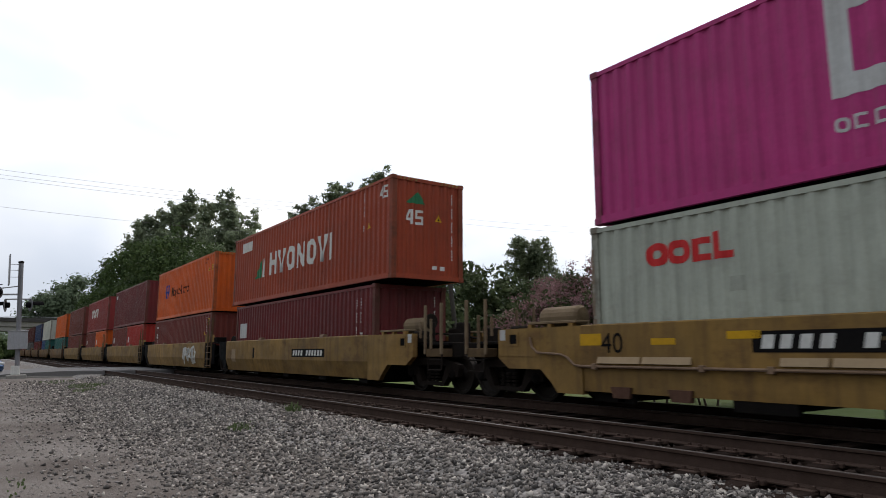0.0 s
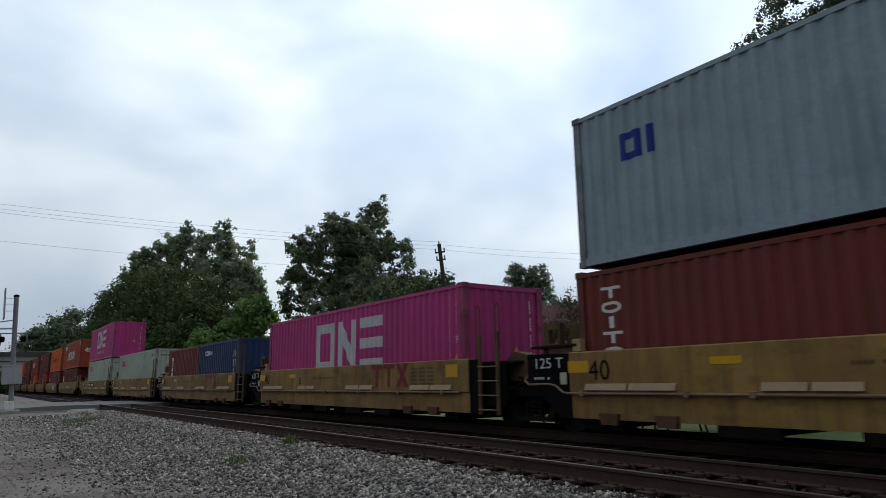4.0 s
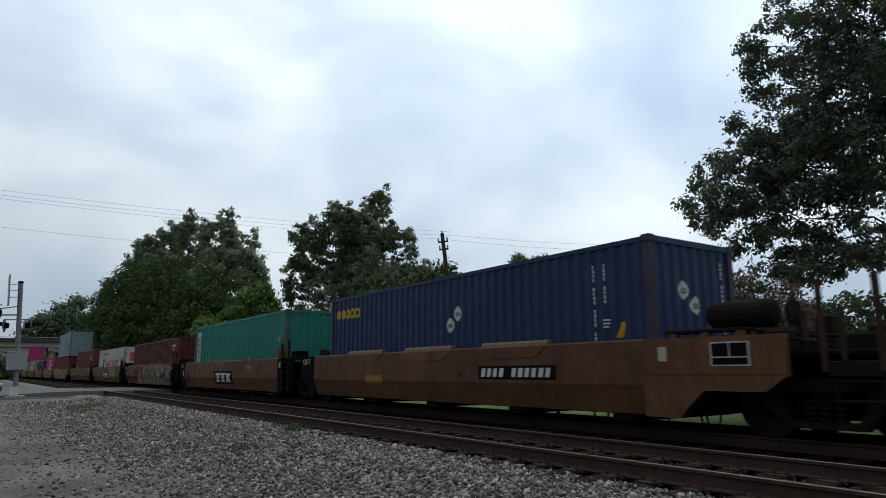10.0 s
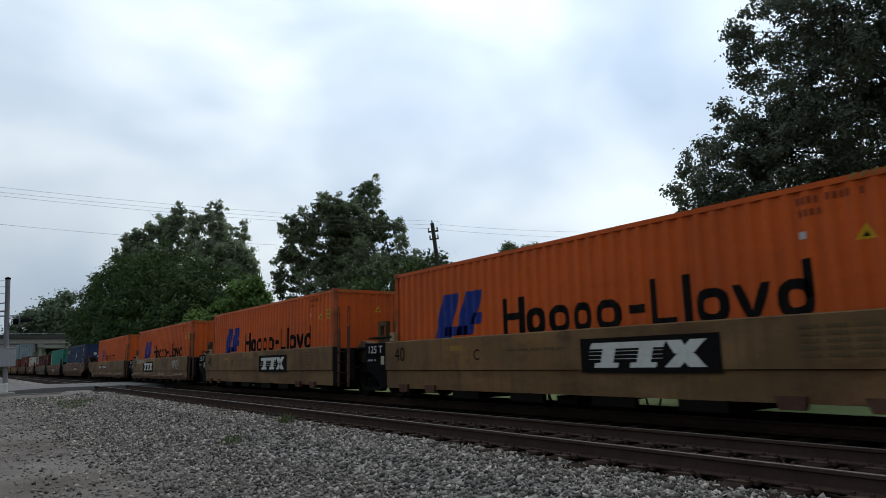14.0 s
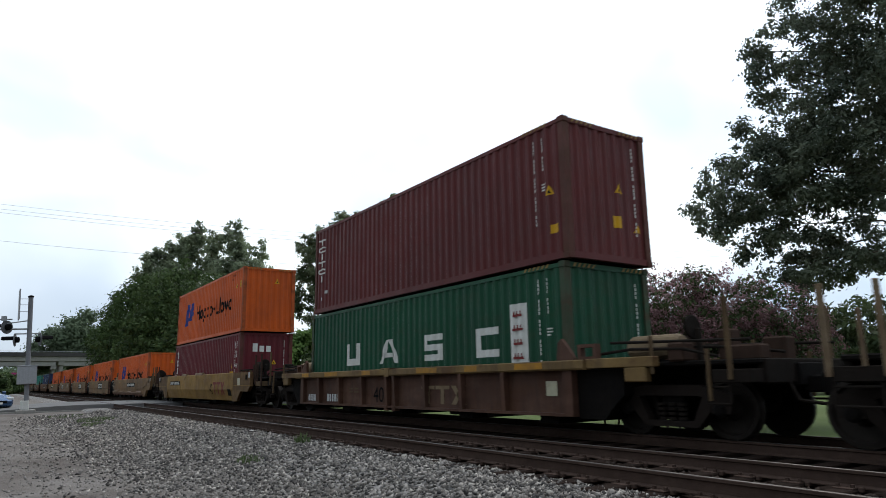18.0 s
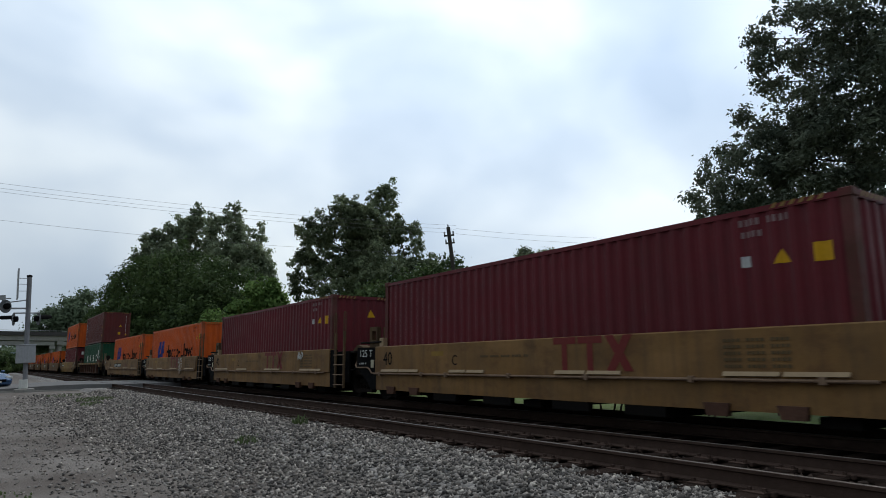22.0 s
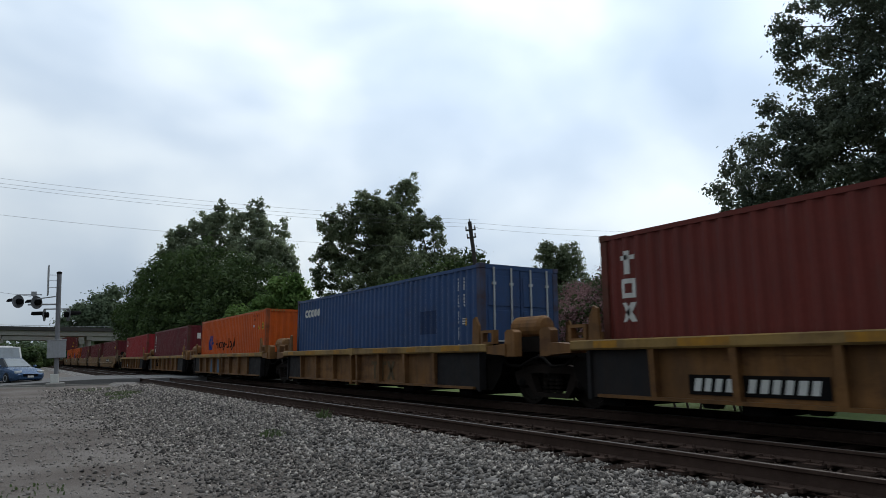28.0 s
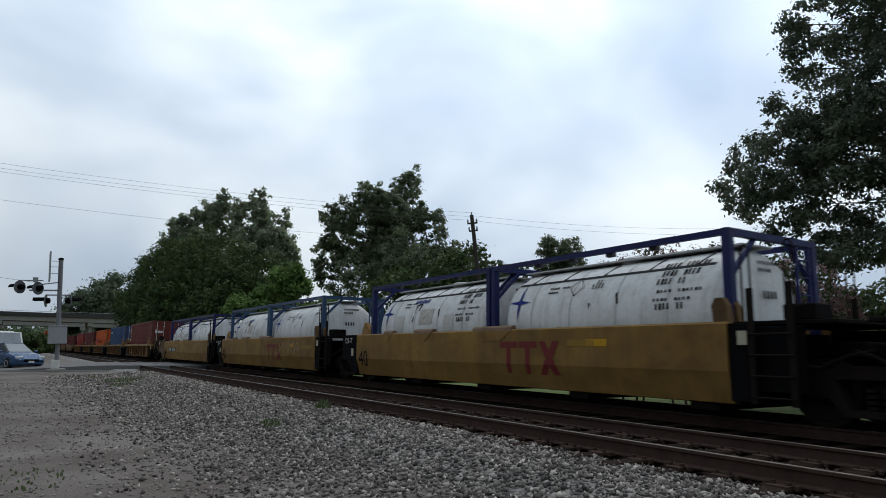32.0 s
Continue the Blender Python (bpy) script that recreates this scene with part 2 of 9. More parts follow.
WHEEL = surface("rolled_steel_wheel", (0.022, 0.018, 0.015), 0.6, (0.02, 0.015, 0.012), 0.5, 3.0, metal=0.3, spec=0.1)
BRIGHT_STEEL = surface("polished_rail_head", (0.105, 0.096, 0.09), 0.45, (0.09, 0.065, 0.05), 0.5, 3.0, metal=0.85)
RUST = surface("rail_rust", (0.058, 0.038, 0.030), 0.85, (0.028, 0.018, 0.014), 0.5, 4.0, bump=0.3, rgb2=(0.070, 0.046, 0.036), spec=0.05)
PAD = surface("bare_pale_cover", (0.34, 0.245, 0.145), 0.7, (0.2, 0.14, 0.08), 0.4, 2.0)
WHITE_PAINT = surface("white_marking_paint", (0.62, 0.62, 0.58), 0.6, (0.3, 0.27, 0.22), 0.4, 1.6, 0.3)
GREY_WHITE = surface("greyish_marking_paint", (0.50, 0.51, 0.50), 0.6, (0.25, 0.22, 0.2), 0.4, 1.6, 0.3)
BLACK_MARK = surface("black_marking_paint", (0.008, 0.0075, 0.0075), 0.75, (0.03, 0.022, 0.016), 0.3, 2.0, spec=0.05)
RED_MARK = surface("red_marking_paint", (0.55, 0.03, 0.03), 0.55, (0.25, 0.03, 0.03), 0.3, 2.0)
DULL_RED = surface("faded_red_marking", (0.165, 0.026, 0.024), 0.6, (0.15, 0.045, 0.028), 0.4, 2.0)
BLUE_MARK = surface("blue_marking_paint", (0.012, 0.03, 0.20), 0.55, (0.02, 0.02, 0.06), 0.3, 2.0)
GREEN_MARK = surface("green_marking_paint", (0.02, 0.16, 0.07), 0.55, (0.02, 0.05, 0.03), 0.3, 2.0)
GOLD_MARK = surface("ochre_marking_paint", (0.50, 0.33, 0.03), 0.55, (0.2, 0.12, 0.03), 0.3, 2.0)
FAINT_MARK = surface("faint_dark_stencil", (0.10, 0.07, 0.035), 0.7, (0.15, 0.1, 0.05), 0.4, 3.0)
PLATE_PALE = surface("pale_data_plate", (0.45, 0.42, 0.30), 0.6, (0.2, 0.17, 0.1), 0.4, 4.0)

BOX = {  # container paints
    "magenta": (0.45, 0.042, 0.185), "pale_grey_green": (0.40, 0.43, 0.36), "orange_red": (0.33, 0.055, 0.022),
    "maroon": (0.135, 0.019, 0.019), "brown_red": (0.155, 0.031, 0.023), "dull_brown_red": (0.118, 0.023, 0.022), "orange": (0.60, 0.100, 0.011),
    "navy": (0.020, 0.040, 0.105), "sky_grey": (0.27, 0.34, 0.37), "white": (0.52, 0.51, 0.45), "dark_maroon": (0.088, 0.017, 0.0155),
    "teal": (0.022, 0.21, 0.165), "green": (0.008, 0.068, 0.032), "bright_red": (0.30, 0.022, 0.026), "blue": (0.035, 0.075, 0.18),
    "wine": (0.130, 0.016, 0.022), "red_brown": (0.24, 0.03, 0.028), "red": (0.36, 0.028, 0.02), "dark_teal": (0.02, 0.11, 0.10), "grey": (0.1, 0.1, 0.1)}


def box_paint(key):
    r = BOX[key]
    return surface("container_paint_" + key, r, 0.5, tuple(0.35 * c + 0.02 for c in r), 0.4, 0.55, 0.5, 0.06, 30, vary=0.04, rgb2=tuple(0.86 * c for c in r), spec=0.16, grunge=0.15)


def edge_paint(key):
    """The same paint on posts and corners, rubbed and rusty."""
    r = BOX[key]
    return surface("worn_edge_paint_" + key, tuple(0.62 * c + d for c, d in zip(r, (0.028, 0.02, 0.014))), 0.65, (0.06, 0.035, 0.022), 0.75, 2.5, 0.6, 0.15, 30, grunge=0.7)


# ---- mesh helpers
class Shape:
    """Collects vertices and faces of one mesh."""

    def __init__(self):
        self.v, self.f = [], []

    def add(self, verts, faces):
        n = len(self.v)
        self.v.extend(verts)
        self.f.extend([tuple(i + n for i in f) for f in faces])
        return self

    def box(self, x0, x1, y0, y1, z0, z1, c=0.0):
        """A block; c chamfers its edges."""
        if c <= 0:
            vs = [(x, y, z) for z in (z0, z1) for y in (y0, y1) for x in (x0, x1)]
            return self.add(vs, [(0, 2, 3, 1), (4, 5, 7, 6), (0, 1, 5, 4), (2, 6, 7, 3), (0, 4, 6, 2), (1, 3, 7, 5)])
        bm = bmesh.new()
        bmesh.ops.create_cube(bm, size=1.0)
        for w in bm.verts:
            w.co = ((x0 + x1) / 2 + w.co.x * (x1 - x0), (y0 + y1) / 2 + w.co.y * (y1 - y0), (z0 + z1) / 2 + w.co.z * (z1 - z0))
        bmesh.ops.bevel(bm, geom=bm.edges[:], offset=c, segments=1, affect="EDGES", clamp_overlap=True)
        return self.bm(bm)

    def bm(self, bm):
        bm.verts.index_update()
        self.add([tuple(w.co) for w in bm.verts], [tuple(w.index for w in f.verts) for f in bm.faces])
        bm.free()
        return self

    def prism(self, profile, a, b, axis="x"):
        """A closed profile drawn out along an axis from a to b. Profile points: the two other axes in order."""
        n = len(profile)
        put = {"x": lambda p, s: (s, p[0], p[1]), "y": lambda p, s: (p[0], s, p[1]), "z": lambda p, s: (p[0], p[1], s)}[axis]
        vs = [put(p, a) for p in profile] + [put(p, b) for p in profile]
        fs = [(i, (i + 1) % n, n + (i + 1) % n, n + i) for i in range(n)]
        return self.add(vs, fs + [tuple(range(n - 1, -1, -1)), tuple(range(n, 2 * n))])

    def tube(self, p, q, r, n=10, r2=None, caps=True):
        p, q = Vector(p), Vector(q)
        d = (q - p).normalized()
        u = d.orthogonal().normalized()
        w = d.cross(u)
        r2 = r if r2 is None else r2
        vs = [tuple(c + (u * math.cos(2 * math.pi * i / n) + w * math.sin(2 * math.pi * i / n)) * k) for c, k in ((p, r), (q, r2)) for i in range(n)]
        fs = [(i, (i + 1) % n, n + (i + 1) % n, n + i) for i in range(n)]
        if caps:
            fs += [tuple(range(n - 1, -1, -1)), tuple(range(n, 2 * n))]
        return self.add(vs, fs)

    def pipe(self, pts, r, n=6):
        for a, b in zip(pts, pts[1:]):
            self.tube(a, b, r, n)
        return self

    def lathe(self, prof, centre, axis="y", n=20):
        """Turns (along, radius) points round an axis through centre."""
        vs, fs = [], []
        for s, r in prof:
            for i in range(n):
                a, b = r * math.cos(2 * math.pi * i / n), r * math.sin(2 * math.pi * i / n)
                o = {"x": (s, a, b), "y": (a, s, b), "z": (a, b, s)}[axis]
                vs.append(tuple(o[k] + centre[k] for k in range(3)))
        for j in range(len(prof) - 1):
            for i in range(n):
                fs.append((j * n + i, j * n + (i + 1) % n, (j + 1) * n + (i + 1) % n, (j + 1) * n + i))
        fs += [tuple(range(n)), tuple(range(len(prof) * n - 1, (len(prof) - 1) * n - 1, -1))]
        return self.add(vs, fs)

    def mesh(self, name, mat, smooth=False):
        me = bpy.data.meshes.new(name)
        me.from_pydata(self.v, [], self.f)
        for m in (mat if isinstance(mat, (list, tuple)) else [mat]):
            me.materials.append(m)
        if smooth:
            me.polygons.foreach_set("use_smooth", [True] * len(me.polygons))
        bm = bmesh.new()
        bm.from_mesh(me)
        bmesh.ops.recalc_face_normals(bm, faces=bm.faces[:])
        bm.to_mesh(me)
        bm.free()
        me.update()
        return me


def part(name, shape, mat, parent, label="", smooth=False):
    """One mesh object under a thing or a part. shape: a Shape or a finished mesh."""
    me = shape.mesh(name, mat, smooth) if isinstance(shape, Shape) else shape
    ob = new(name, me)
    ob.parent = parent
    if label:
        ob["label"] = label
    return ob


def thing(name, label, category, group="", kind="", m=None, shape=None, mat=None, smooth=False):
    ob = new(name, shape.mesh(name, mat, smooth) if shape else None)
    if m is not None:
        ob.matrix_world = m
    return tagged(ob, label, category, group, kind)


FONTS = {}


def lettering(text, size, mat, width=None):
    """Letters of the built-in font as a mesh in the XZ plane, facing -Y, lower left corner at 0, 0."""
    key = (text, size, mat.name, width)
    if key not in FONTS:
        cu = bpy.data.curves.new("lettering", "FONT")
        cu.body, cu.size, cu.resolution_u = text, size, 3
        ob = new("lettering", cu)
        dg = bpy.context.evaluated_depsgraph_get()
        me = bpy.data.meshes.new_from_object(ob.evaluated_get(dg))
        bpy.data.objects.remove(ob)
        bpy.data.curves.remove(cu)
        xs = [v.co.x for v in me.vertices]
        ys = [v.co.y for v in me.vertices]
        kx = width / (max(xs) - min(xs)) if width else 1.0
        for v in me.vertices:
            v.co = ((v.co.x - min(xs)) * kx, 0.0, v.co.y - min(ys))
        me.materials.clear()
        me.materials.append(mat)
        FONTS[key] = me
    return FONTS[key]


# ---- the corrugated wall of a container, and paint that follows it
PITCH, DEPTH = 0.276, 0.036


def wave_knots(a, b):
    ks, k = [], math.floor(a / PITCH) - 1
    while k * PITCH < b + PITCH:
        for o, d in ((0.0, 0.0), (0.07, 0.0), (0.138, 1.0), (0.208, 1.0)):
            x = k * PITCH + o
            if a < x < b:
                ks.append((x, d * DEPTH))
        k += 1
    return ks


def wave(x):
    o = x % PITCH
    if o < 0.07:
        return 0.0
    if o < 0.138:
        return (o - 0.07) / 0.068 * DEPTH
    if o < 0.208:
        return DEPTH
    return (PITCH - o) / (PITCH - 0.208) * DEPTH


def clip_x(poly, x, keep_right):
    out = []
    for i, p in enumerate(poly):
        q = poly[(i + 1) % len(poly)]
        pin, qin = (p[0] >= x) == keep_right, (q[0] >= x) == keep_right
        if pin:
            out.append(p)
        if pin != qin:
            k = (x - p[0]) / (q[0] - p[0])
            out.append((x, p[1] + (q[1] - p[1]) * k))
    return out


def painted(polys, face, flat=False):
    """Convex outlines (along, up) laid on a wall. face(along, depth, up) gives the place; depth follows the corrugation."""
    s = Shape()
    for poly in polys:
        xs = [p[0] for p in poly]
        a, b = min(xs), max(xs)
        cuts = [a] + ([] if flat else [k for k, _ in wave_knots(a, b)]) + [b]
        rest = list(poly)
        for i in range(len(cuts) - 1):
            piece = clip_x(clip_x(rest, cuts[i], True), cuts[i + 1], False)
            if len(piece) >= 3:
                s.add([face(p[0], (0 if flat else wave(min(max(p[0], cuts[i] + 1e-6), cuts[i + 1] - 1e-6))) - 0.005, p[1]) for p in piece], [tuple(range(len(piece)))])
    return s


def rect(x, z, w, h):
    return [(x, z), (x + w, z), (x + w, z + h), (x, z + h)]


def frame_shape(x, z, w, h, t):
    return [rect(x, z, w, t), rect(x, z + h - t, w, t), rect(x, z + t, t, h - 2 * t), rect(x + w - t, z + t, t, h - 2 * t)]


def ring(x, z, w, h, t):
    """A rounded frame: outer and inner ovals with squared-off flanks."""
    n = 16
    def oval(a, b):
        pts = []
        for i in range(n):
            c, s = math.cos(2 * math.pi * (i + 0.5) / n), math.sin(2 * math.pi * (i + 0.5) / n)
            pts.append((x + w / 2 + a * math.copysign(abs(c) ** 0.75, c), z + h / 2 + b * math.copysign(abs(s) ** 0.75, s)))
        return pts
    o, q = oval(w / 2, h / 2), oval(w / 2 - t, h / 2 - t)
    return [[o[i], o[(i + 1) % n], q[(i + 1) % n], q[i]] for i in range(n)]


def slanted(x, z, w, h, lean):
    return [(x, z), (x + w, z), (x + w + lean, z + h), (x + lean, z + h)]


def blocks(spec, x, z, unit, h, t):
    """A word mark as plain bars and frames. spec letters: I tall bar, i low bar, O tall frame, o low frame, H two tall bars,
    p low frame dropped, d low frame with tall bar, E three cross bars, - dash, T top bar and stem, V two leaning bars, blank gap."""
    out = []
    lo = h * 0.68
    for ch in spec:
        w = unit
        if ch == "I":
            w = t
            out.append(rect(x, z, t, h))
        elif ch == "i":
            w = t
            out.append(rect(x, z, t, lo))
        elif ch == "O":
            out += ring(x, z, w, h, t)
        elif ch == "o":
            out += ring(x, z, w, lo, t)
        elif ch == "p":
            out += ring(x, z, w, lo, t) + [rect(x, z - h * 0.22, t, h * 0.22)]
        elif ch == "d":
            out += ring(x, z, w, lo, t) + [rect(x + w - t, z + lo * 0.5, t, h - lo * 0.5)]
        elif ch == "H":
            out += [rect(x, z, t, h), rect(x + w - t, z, t, h), rect(x + t, z + h * 0.42, w - 2 * t, t)]
        elif ch == "E":
            out += [rect(x, z, t, h)] + [rect(x + t, z + k * (h - t), w - t, t) for k in (0, 0.5, 1)]
        elif ch == "4":
            out += [rect(x + w - t * 1.4, z, t, h), rect(x, z + h * 0.24, w - t * 1.4, t), slanted(x, z + h * 0.24 + t, t, h * 0.76 - t, w * 0.45)]
        elif ch == "5":
            out += [rect(x, z, w - t, t), rect(x + w - t, z, t, h * 0.58), rect(x, z + h * 0.58 - t, w - t, t), rect(x, z + h * 0.58, t, h * 0.42), rect(x + t, z + h - t, w - t, t)]
        elif ch == "T":
            out += [rect(x, z + h - t, w, t), rect(x + w / 2 - t / 2, z, t, h - t)]
        elif ch == "V":
            out += [slanted(x + w / 2 - t / 2, z, t, h, -(w - t) / 2), slanted(x + w / 2 - t / 2, z + 0.001, t, h, (w - t) / 2)]
        elif ch == "N":
            out += [rect(x, z, t, h), rect(x + w - t, z, t, h), [(x + t, z + h), (x + t, z + h - 2 * t), (x + w - t, z), (x + w - t, z + 2 * t)][::-1]]
        elif ch == "-":
            w = unit * 0.6
            out.append(rect(x, z + h * 0.32, w, t))
        x += w + unit * 0.22
    return out


def spaced(kinds, xs, ws, z, h, t):
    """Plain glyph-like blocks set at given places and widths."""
    out, lo = [], h * 0.68
    for k, x, w in zip(kinds, xs, ws):
        if k == "L":
            out += [rect(x, z, t, h), rect(x + t, z, w - t, t)]
        elif k == "v":
            out += [slanted(x + w / 2 - t * 0.6, z, t, lo, -(w / 2 - t * 0.6)), slanted(x + w / 2 - t * 0.4, z + 0.001, t, lo, w / 2 - t * 0.6), slanted(x + w * 0.25, z - h * 0.25, t, h * 0.25, w * 0.12)]
        elif k == "-":
            out.append(rect(x, z + h * 0.32, w, t))
        elif k == "I":
            out.append(rect(x, z, t, h))
        else:
            out += blocks(k, x, z, w, h, t)
    return out


def bars(x, z, n, w, h, gap, down=False):
    """Writing too small to read: n short bars."""
    if down:
        return [rect(x, z - i * (h + gap), w * (1.0 if i % 3 else 0.8), h) for i in range(n) if i % 5 != 4]
    return [rect(x + i * (w + gap), z, w, h) for i in range(n) if i % 5 != 4]


def leaning_bars(x, z, w, h, n, gaps, lean=0.22):
    """A number as plain leaning bars."""
    cw = w / n
    out = [rect(x + i * cw, z, cw * (0.6 if i % 3 else 0.66), h) for i in range(n) if i not in gaps]
    return [[(u + lean * (v - z), v) for u, v in p_] for p_ in out]


def disc(x, z, r, n=12):
    return [(x + r * math.cos(2 * math.pi * i / n), z + r * math.sin(2 * math.pi * i / n)) for i in range(n)]


# ---- the line: two tracks, straight here and bending very gently in the distance
NEAR_RAIL, GAUGE = 5.85, 1.51
NEAR_C, FAR_C = NEAR_RAIL + GAUGE / 2, 10.16


def bend(x):
    """Sideways shift of the line at x."""
    if x > -20:
        return 0.0
    if x > -250:
        return -5e-5 * (x + 20) ** 2
    return -5e-5 * 230 ** 2 - 2 * 5e-5 * 230 * (-250 - x)


def bend_turn(x):
    """Heading of the line at x, degrees about z."""
    return math.degrees(math.atan((bend(x + 1) - bend(x - 1)) / 2))


def travelled(t):
    u = t / 16
    return -253.852 * u + 10.220 * u ** 2 - 14.476 * u ** 3 + 8.968 * u ** 4 - 1.864 * u ** 5


RIDERS = []          # things that ride the train: object, place along it, height, sideways


def rides(ob, s, z=0.0):
    RIDERS.append((ob, s, z))
    ob.matrix_world = pose(s, FAR_C + bend(s), z, 0, 0, bend_turn(s))
    return ob


# ---- freight containers
CACHE = {}


def cached(key, make):
    if key not in CACHE:
        CACHE[key] = make()
    return CACHE[key]


def corrugated(a, b, z0, z1, face):
    s = Shape()
    ks = [(a, wave(a + 1e-6))] + wave_knots(a, b) + [(b, wave(b - 1e-6))]
    vs = []
    for x, d in ks:
        vs += [face(x, d, z0), face(x, d, z1)]
    return s.add(vs, [(2 * i, 2 * i + 2, 2 * i + 3, 2 * i + 1) for i in range(len(ks) - 1)])


def side_face(sign, w=1.219):
    return lambda a, d, u: (a * (1 if sign < 0 else -1), sign * (w - d), u)


def end_face(sign, half):
    return lambda a, d, u: (sign * (half - d), a * sign, u)


SMALL = {"code_marking", "corner_flash", "sub_mark", "address_mark", "panel_print", "hazard_print", "stain", "size_number", "touch_up", "word_mark", "emblem", "rust_stain"}


def apart(polys):
    """Groups outlines that touch: one group for each separate mark."""
    groups = []
    for p in polys:
        b = [min(q[0] for q in p) - 0.02, max(q[0] for q in p) + 0.02, min(q[1] for q in p) - 0.02, max(q[1] for q in p) + 0.02]
        hit = [g for g in groups if any(b[0] < c[1] and b[1] > c[0] and b[2] < c[3] and b[3] > c[2] for c in g[1])]
        made = ([p], [b])
        for g in hit:
            groups.remove(g)
            made[0].extend(g[0])
            made[1].extend(g[1])
        groups.append(made)
    return [g[0] for g in groups]


def container(paint, label, s, z, length=12.192, height=2.896, doors=False, marks=None, name="shipping_container", group="containers on the train", slide=0.0):
    """A corrugated steel box; origin at the middle of its underside. doors: at the rear end. slide: how far it sits to the rear in its well."""
    half, w, h = length / 2, 1.219, height
    mat, edge = box_paint(paint), edge_paint(paint)
    ob = thing(name, label, "container", group)
    k = (paint, length, height)

    def piece(nm, make, lab="", m=None, key=None):
        part(nm, cached((nm, key, k), lambda: make().mesh(nm, m or mat)), None, ob, lab)

    for sg in (-1, 1):
        piece("side_panel", lambda: corrugated(-half + 0.16, half - 0.16, 0.15, h - 0.09, lambda a, d, u: side_face(sg, w - 0.012)(a, d, u)), key=sg)
        piece("top_rail", lambda: Shape().box(-half + 0.17, half - 0.17, sg * (w - 0.06) - 0.055, sg * (w - 0.06) + 0.055, h - 0.11, h - 0.03), key=sg)
        piece("bottom_rail", lambda: Shape().box(-half + 0.17, half - 0.17, sg * (w - 0.05) - 0.045, sg * (w - 0.05) + 0.045, 0.02, 0.16), key=sg)
        for sx in (-1, 1):
            piece("corner_post", lambda: Shape().prism([(sx * (half - 0.17), sg * (w - 0.015)), (sx * (half - 0.02), sg * (w - 0.015)), (sx * (half - 0.015), sg * (w - 0.17)), (sx * (half - 0.15), sg * (w - 0.17))], 0.118, h - 0.118, "z"), m=edge, key=(sg, sx))
            for zz in (0, 1):
                def casting():
                    sh = Shape().box(*sorted((sx * half, sx * (half - 0.178))), *sorted((sg * w, sg * (w - 0.162))), zz * (h - 0.118), zz * (h - 0.118) + 0.118, 0.008)
                    return sh
                piece("corner_casting", casting, m=edge, key=(sg, sx, zz))
    for sx in (-1, 1):
        if sx > 0 and doors:
            continue
        piece("end_panel", lambda: corrugated(-w + 0.16, w - 0.16, 0.14, h - 0.11, end_face(sx, half - 0.03)), key=sx)
        piece("end_rail", lambda: Shape().box(*sorted((sx * (half - 0.02), sx * (half - 0.13))), -w + 0.165, w - 0.165, h - 0.12, h - 0.014), key=sx)
        piece("end_sill", lambda: Shape().box(*sorted((sx * (half - 0.02), sx * (half - 0.13))), -w + 0.165, w - 0.165, 0.02, 0.15), key=sx)
    piece("roof", lambda: Shape().prism([(-half + 0.15 + i * 0.2 + o, h - 0.03 + d) for i in range(int((length - 0.3) / 0.2)) for o, d in ((0, 0), (0.06, 0.02), (0.12, 0.02), (0.18, 0.0))] + [(half - 0.15, h - 0.03), (half - 0.15, h - 0.06), (-half + 0.15, h - 0.06)], -w + 0.11, w - 0.11, "y"))
    piece("underframe", lambda: Shape().box(-half + 0.16, half - 0.16, -w + 0.1, w - 0.1, 0.03, 0.12), m=DARK_STEEL)
    if doors:
        for sg in (-1, 1):
            def leaf():
                sh = Shape().box(half - 0.07, half - 0.03, *sorted((sg * 0.012, sg * (w - 0.17))), 0.15, h - 0.12, 0.006)
                for q in range(3):
                    z0 = 0.24 + q * (h - 0.42) / 3
                    sh.box(half - 0.03, half - 0.012, *sorted((sg * 0.07, sg * (w - 0.24))), z0, z0 + (h - 0.42) / 3 - 0.1, 0.006)
                return sh
            d = part("door", cached(("door", sg, k), lambda: leaf().mesh("door", mat)), None, ob, "door leaf with locking rods")
            for y in (0.30, 0.82):
                part("lock_rod", cached(("rod", sg, y, k), lambda: Shape().tube((half + 0.01, sg * y, 0.1), (half + 0.01, sg * y, h - 0.08), 0.022, 6).box(half - 0.02, half + 0.03, sg * y - 0.05, sg * y + 0.05, 0.3, 0.36).box(half - 0.02, half + 0.03, sg * y - 0.05, sg * y + 0.05, h - 0.5, h - 0.44).mesh("lock_rod", GREY_WHITE)), None, d, "galvanised locking rod")
            part("door_handle", cached(("dh", sg, k), lambda: Shape().box(half + 0.0, half + 0.035, *sorted((sg * 0.30, sg * 0.75)), 1.05, 1.09).mesh("door_handle", GREY_WHITE)), None, d)
        piece("door_header", lambda: Shape().box(half - 0.13, half - 0.02, -w + 0.165, w - 0.165, h - 0.12, h - 0.014))
        piece("door_sill", lambda: Shape().box(half - 0.13, half - 0.02, -w + 0.165, w - 0.165, 0.02, 0.15))
    near, rear = side_face(-1, w - 0.012), end_face(1, half - 0.03)
    loose = []
    for nm, polys, m, where, lab in marks or ():
        if slide and where in ("side", "rail"):
            polys = [[(a - slide, u) for a, u in p] for p in polys]
        loose += [(nm, g, m, where, lab) for g in apart(polys)] if nm not in SMALL else [(nm, polys, m, where, lab)]
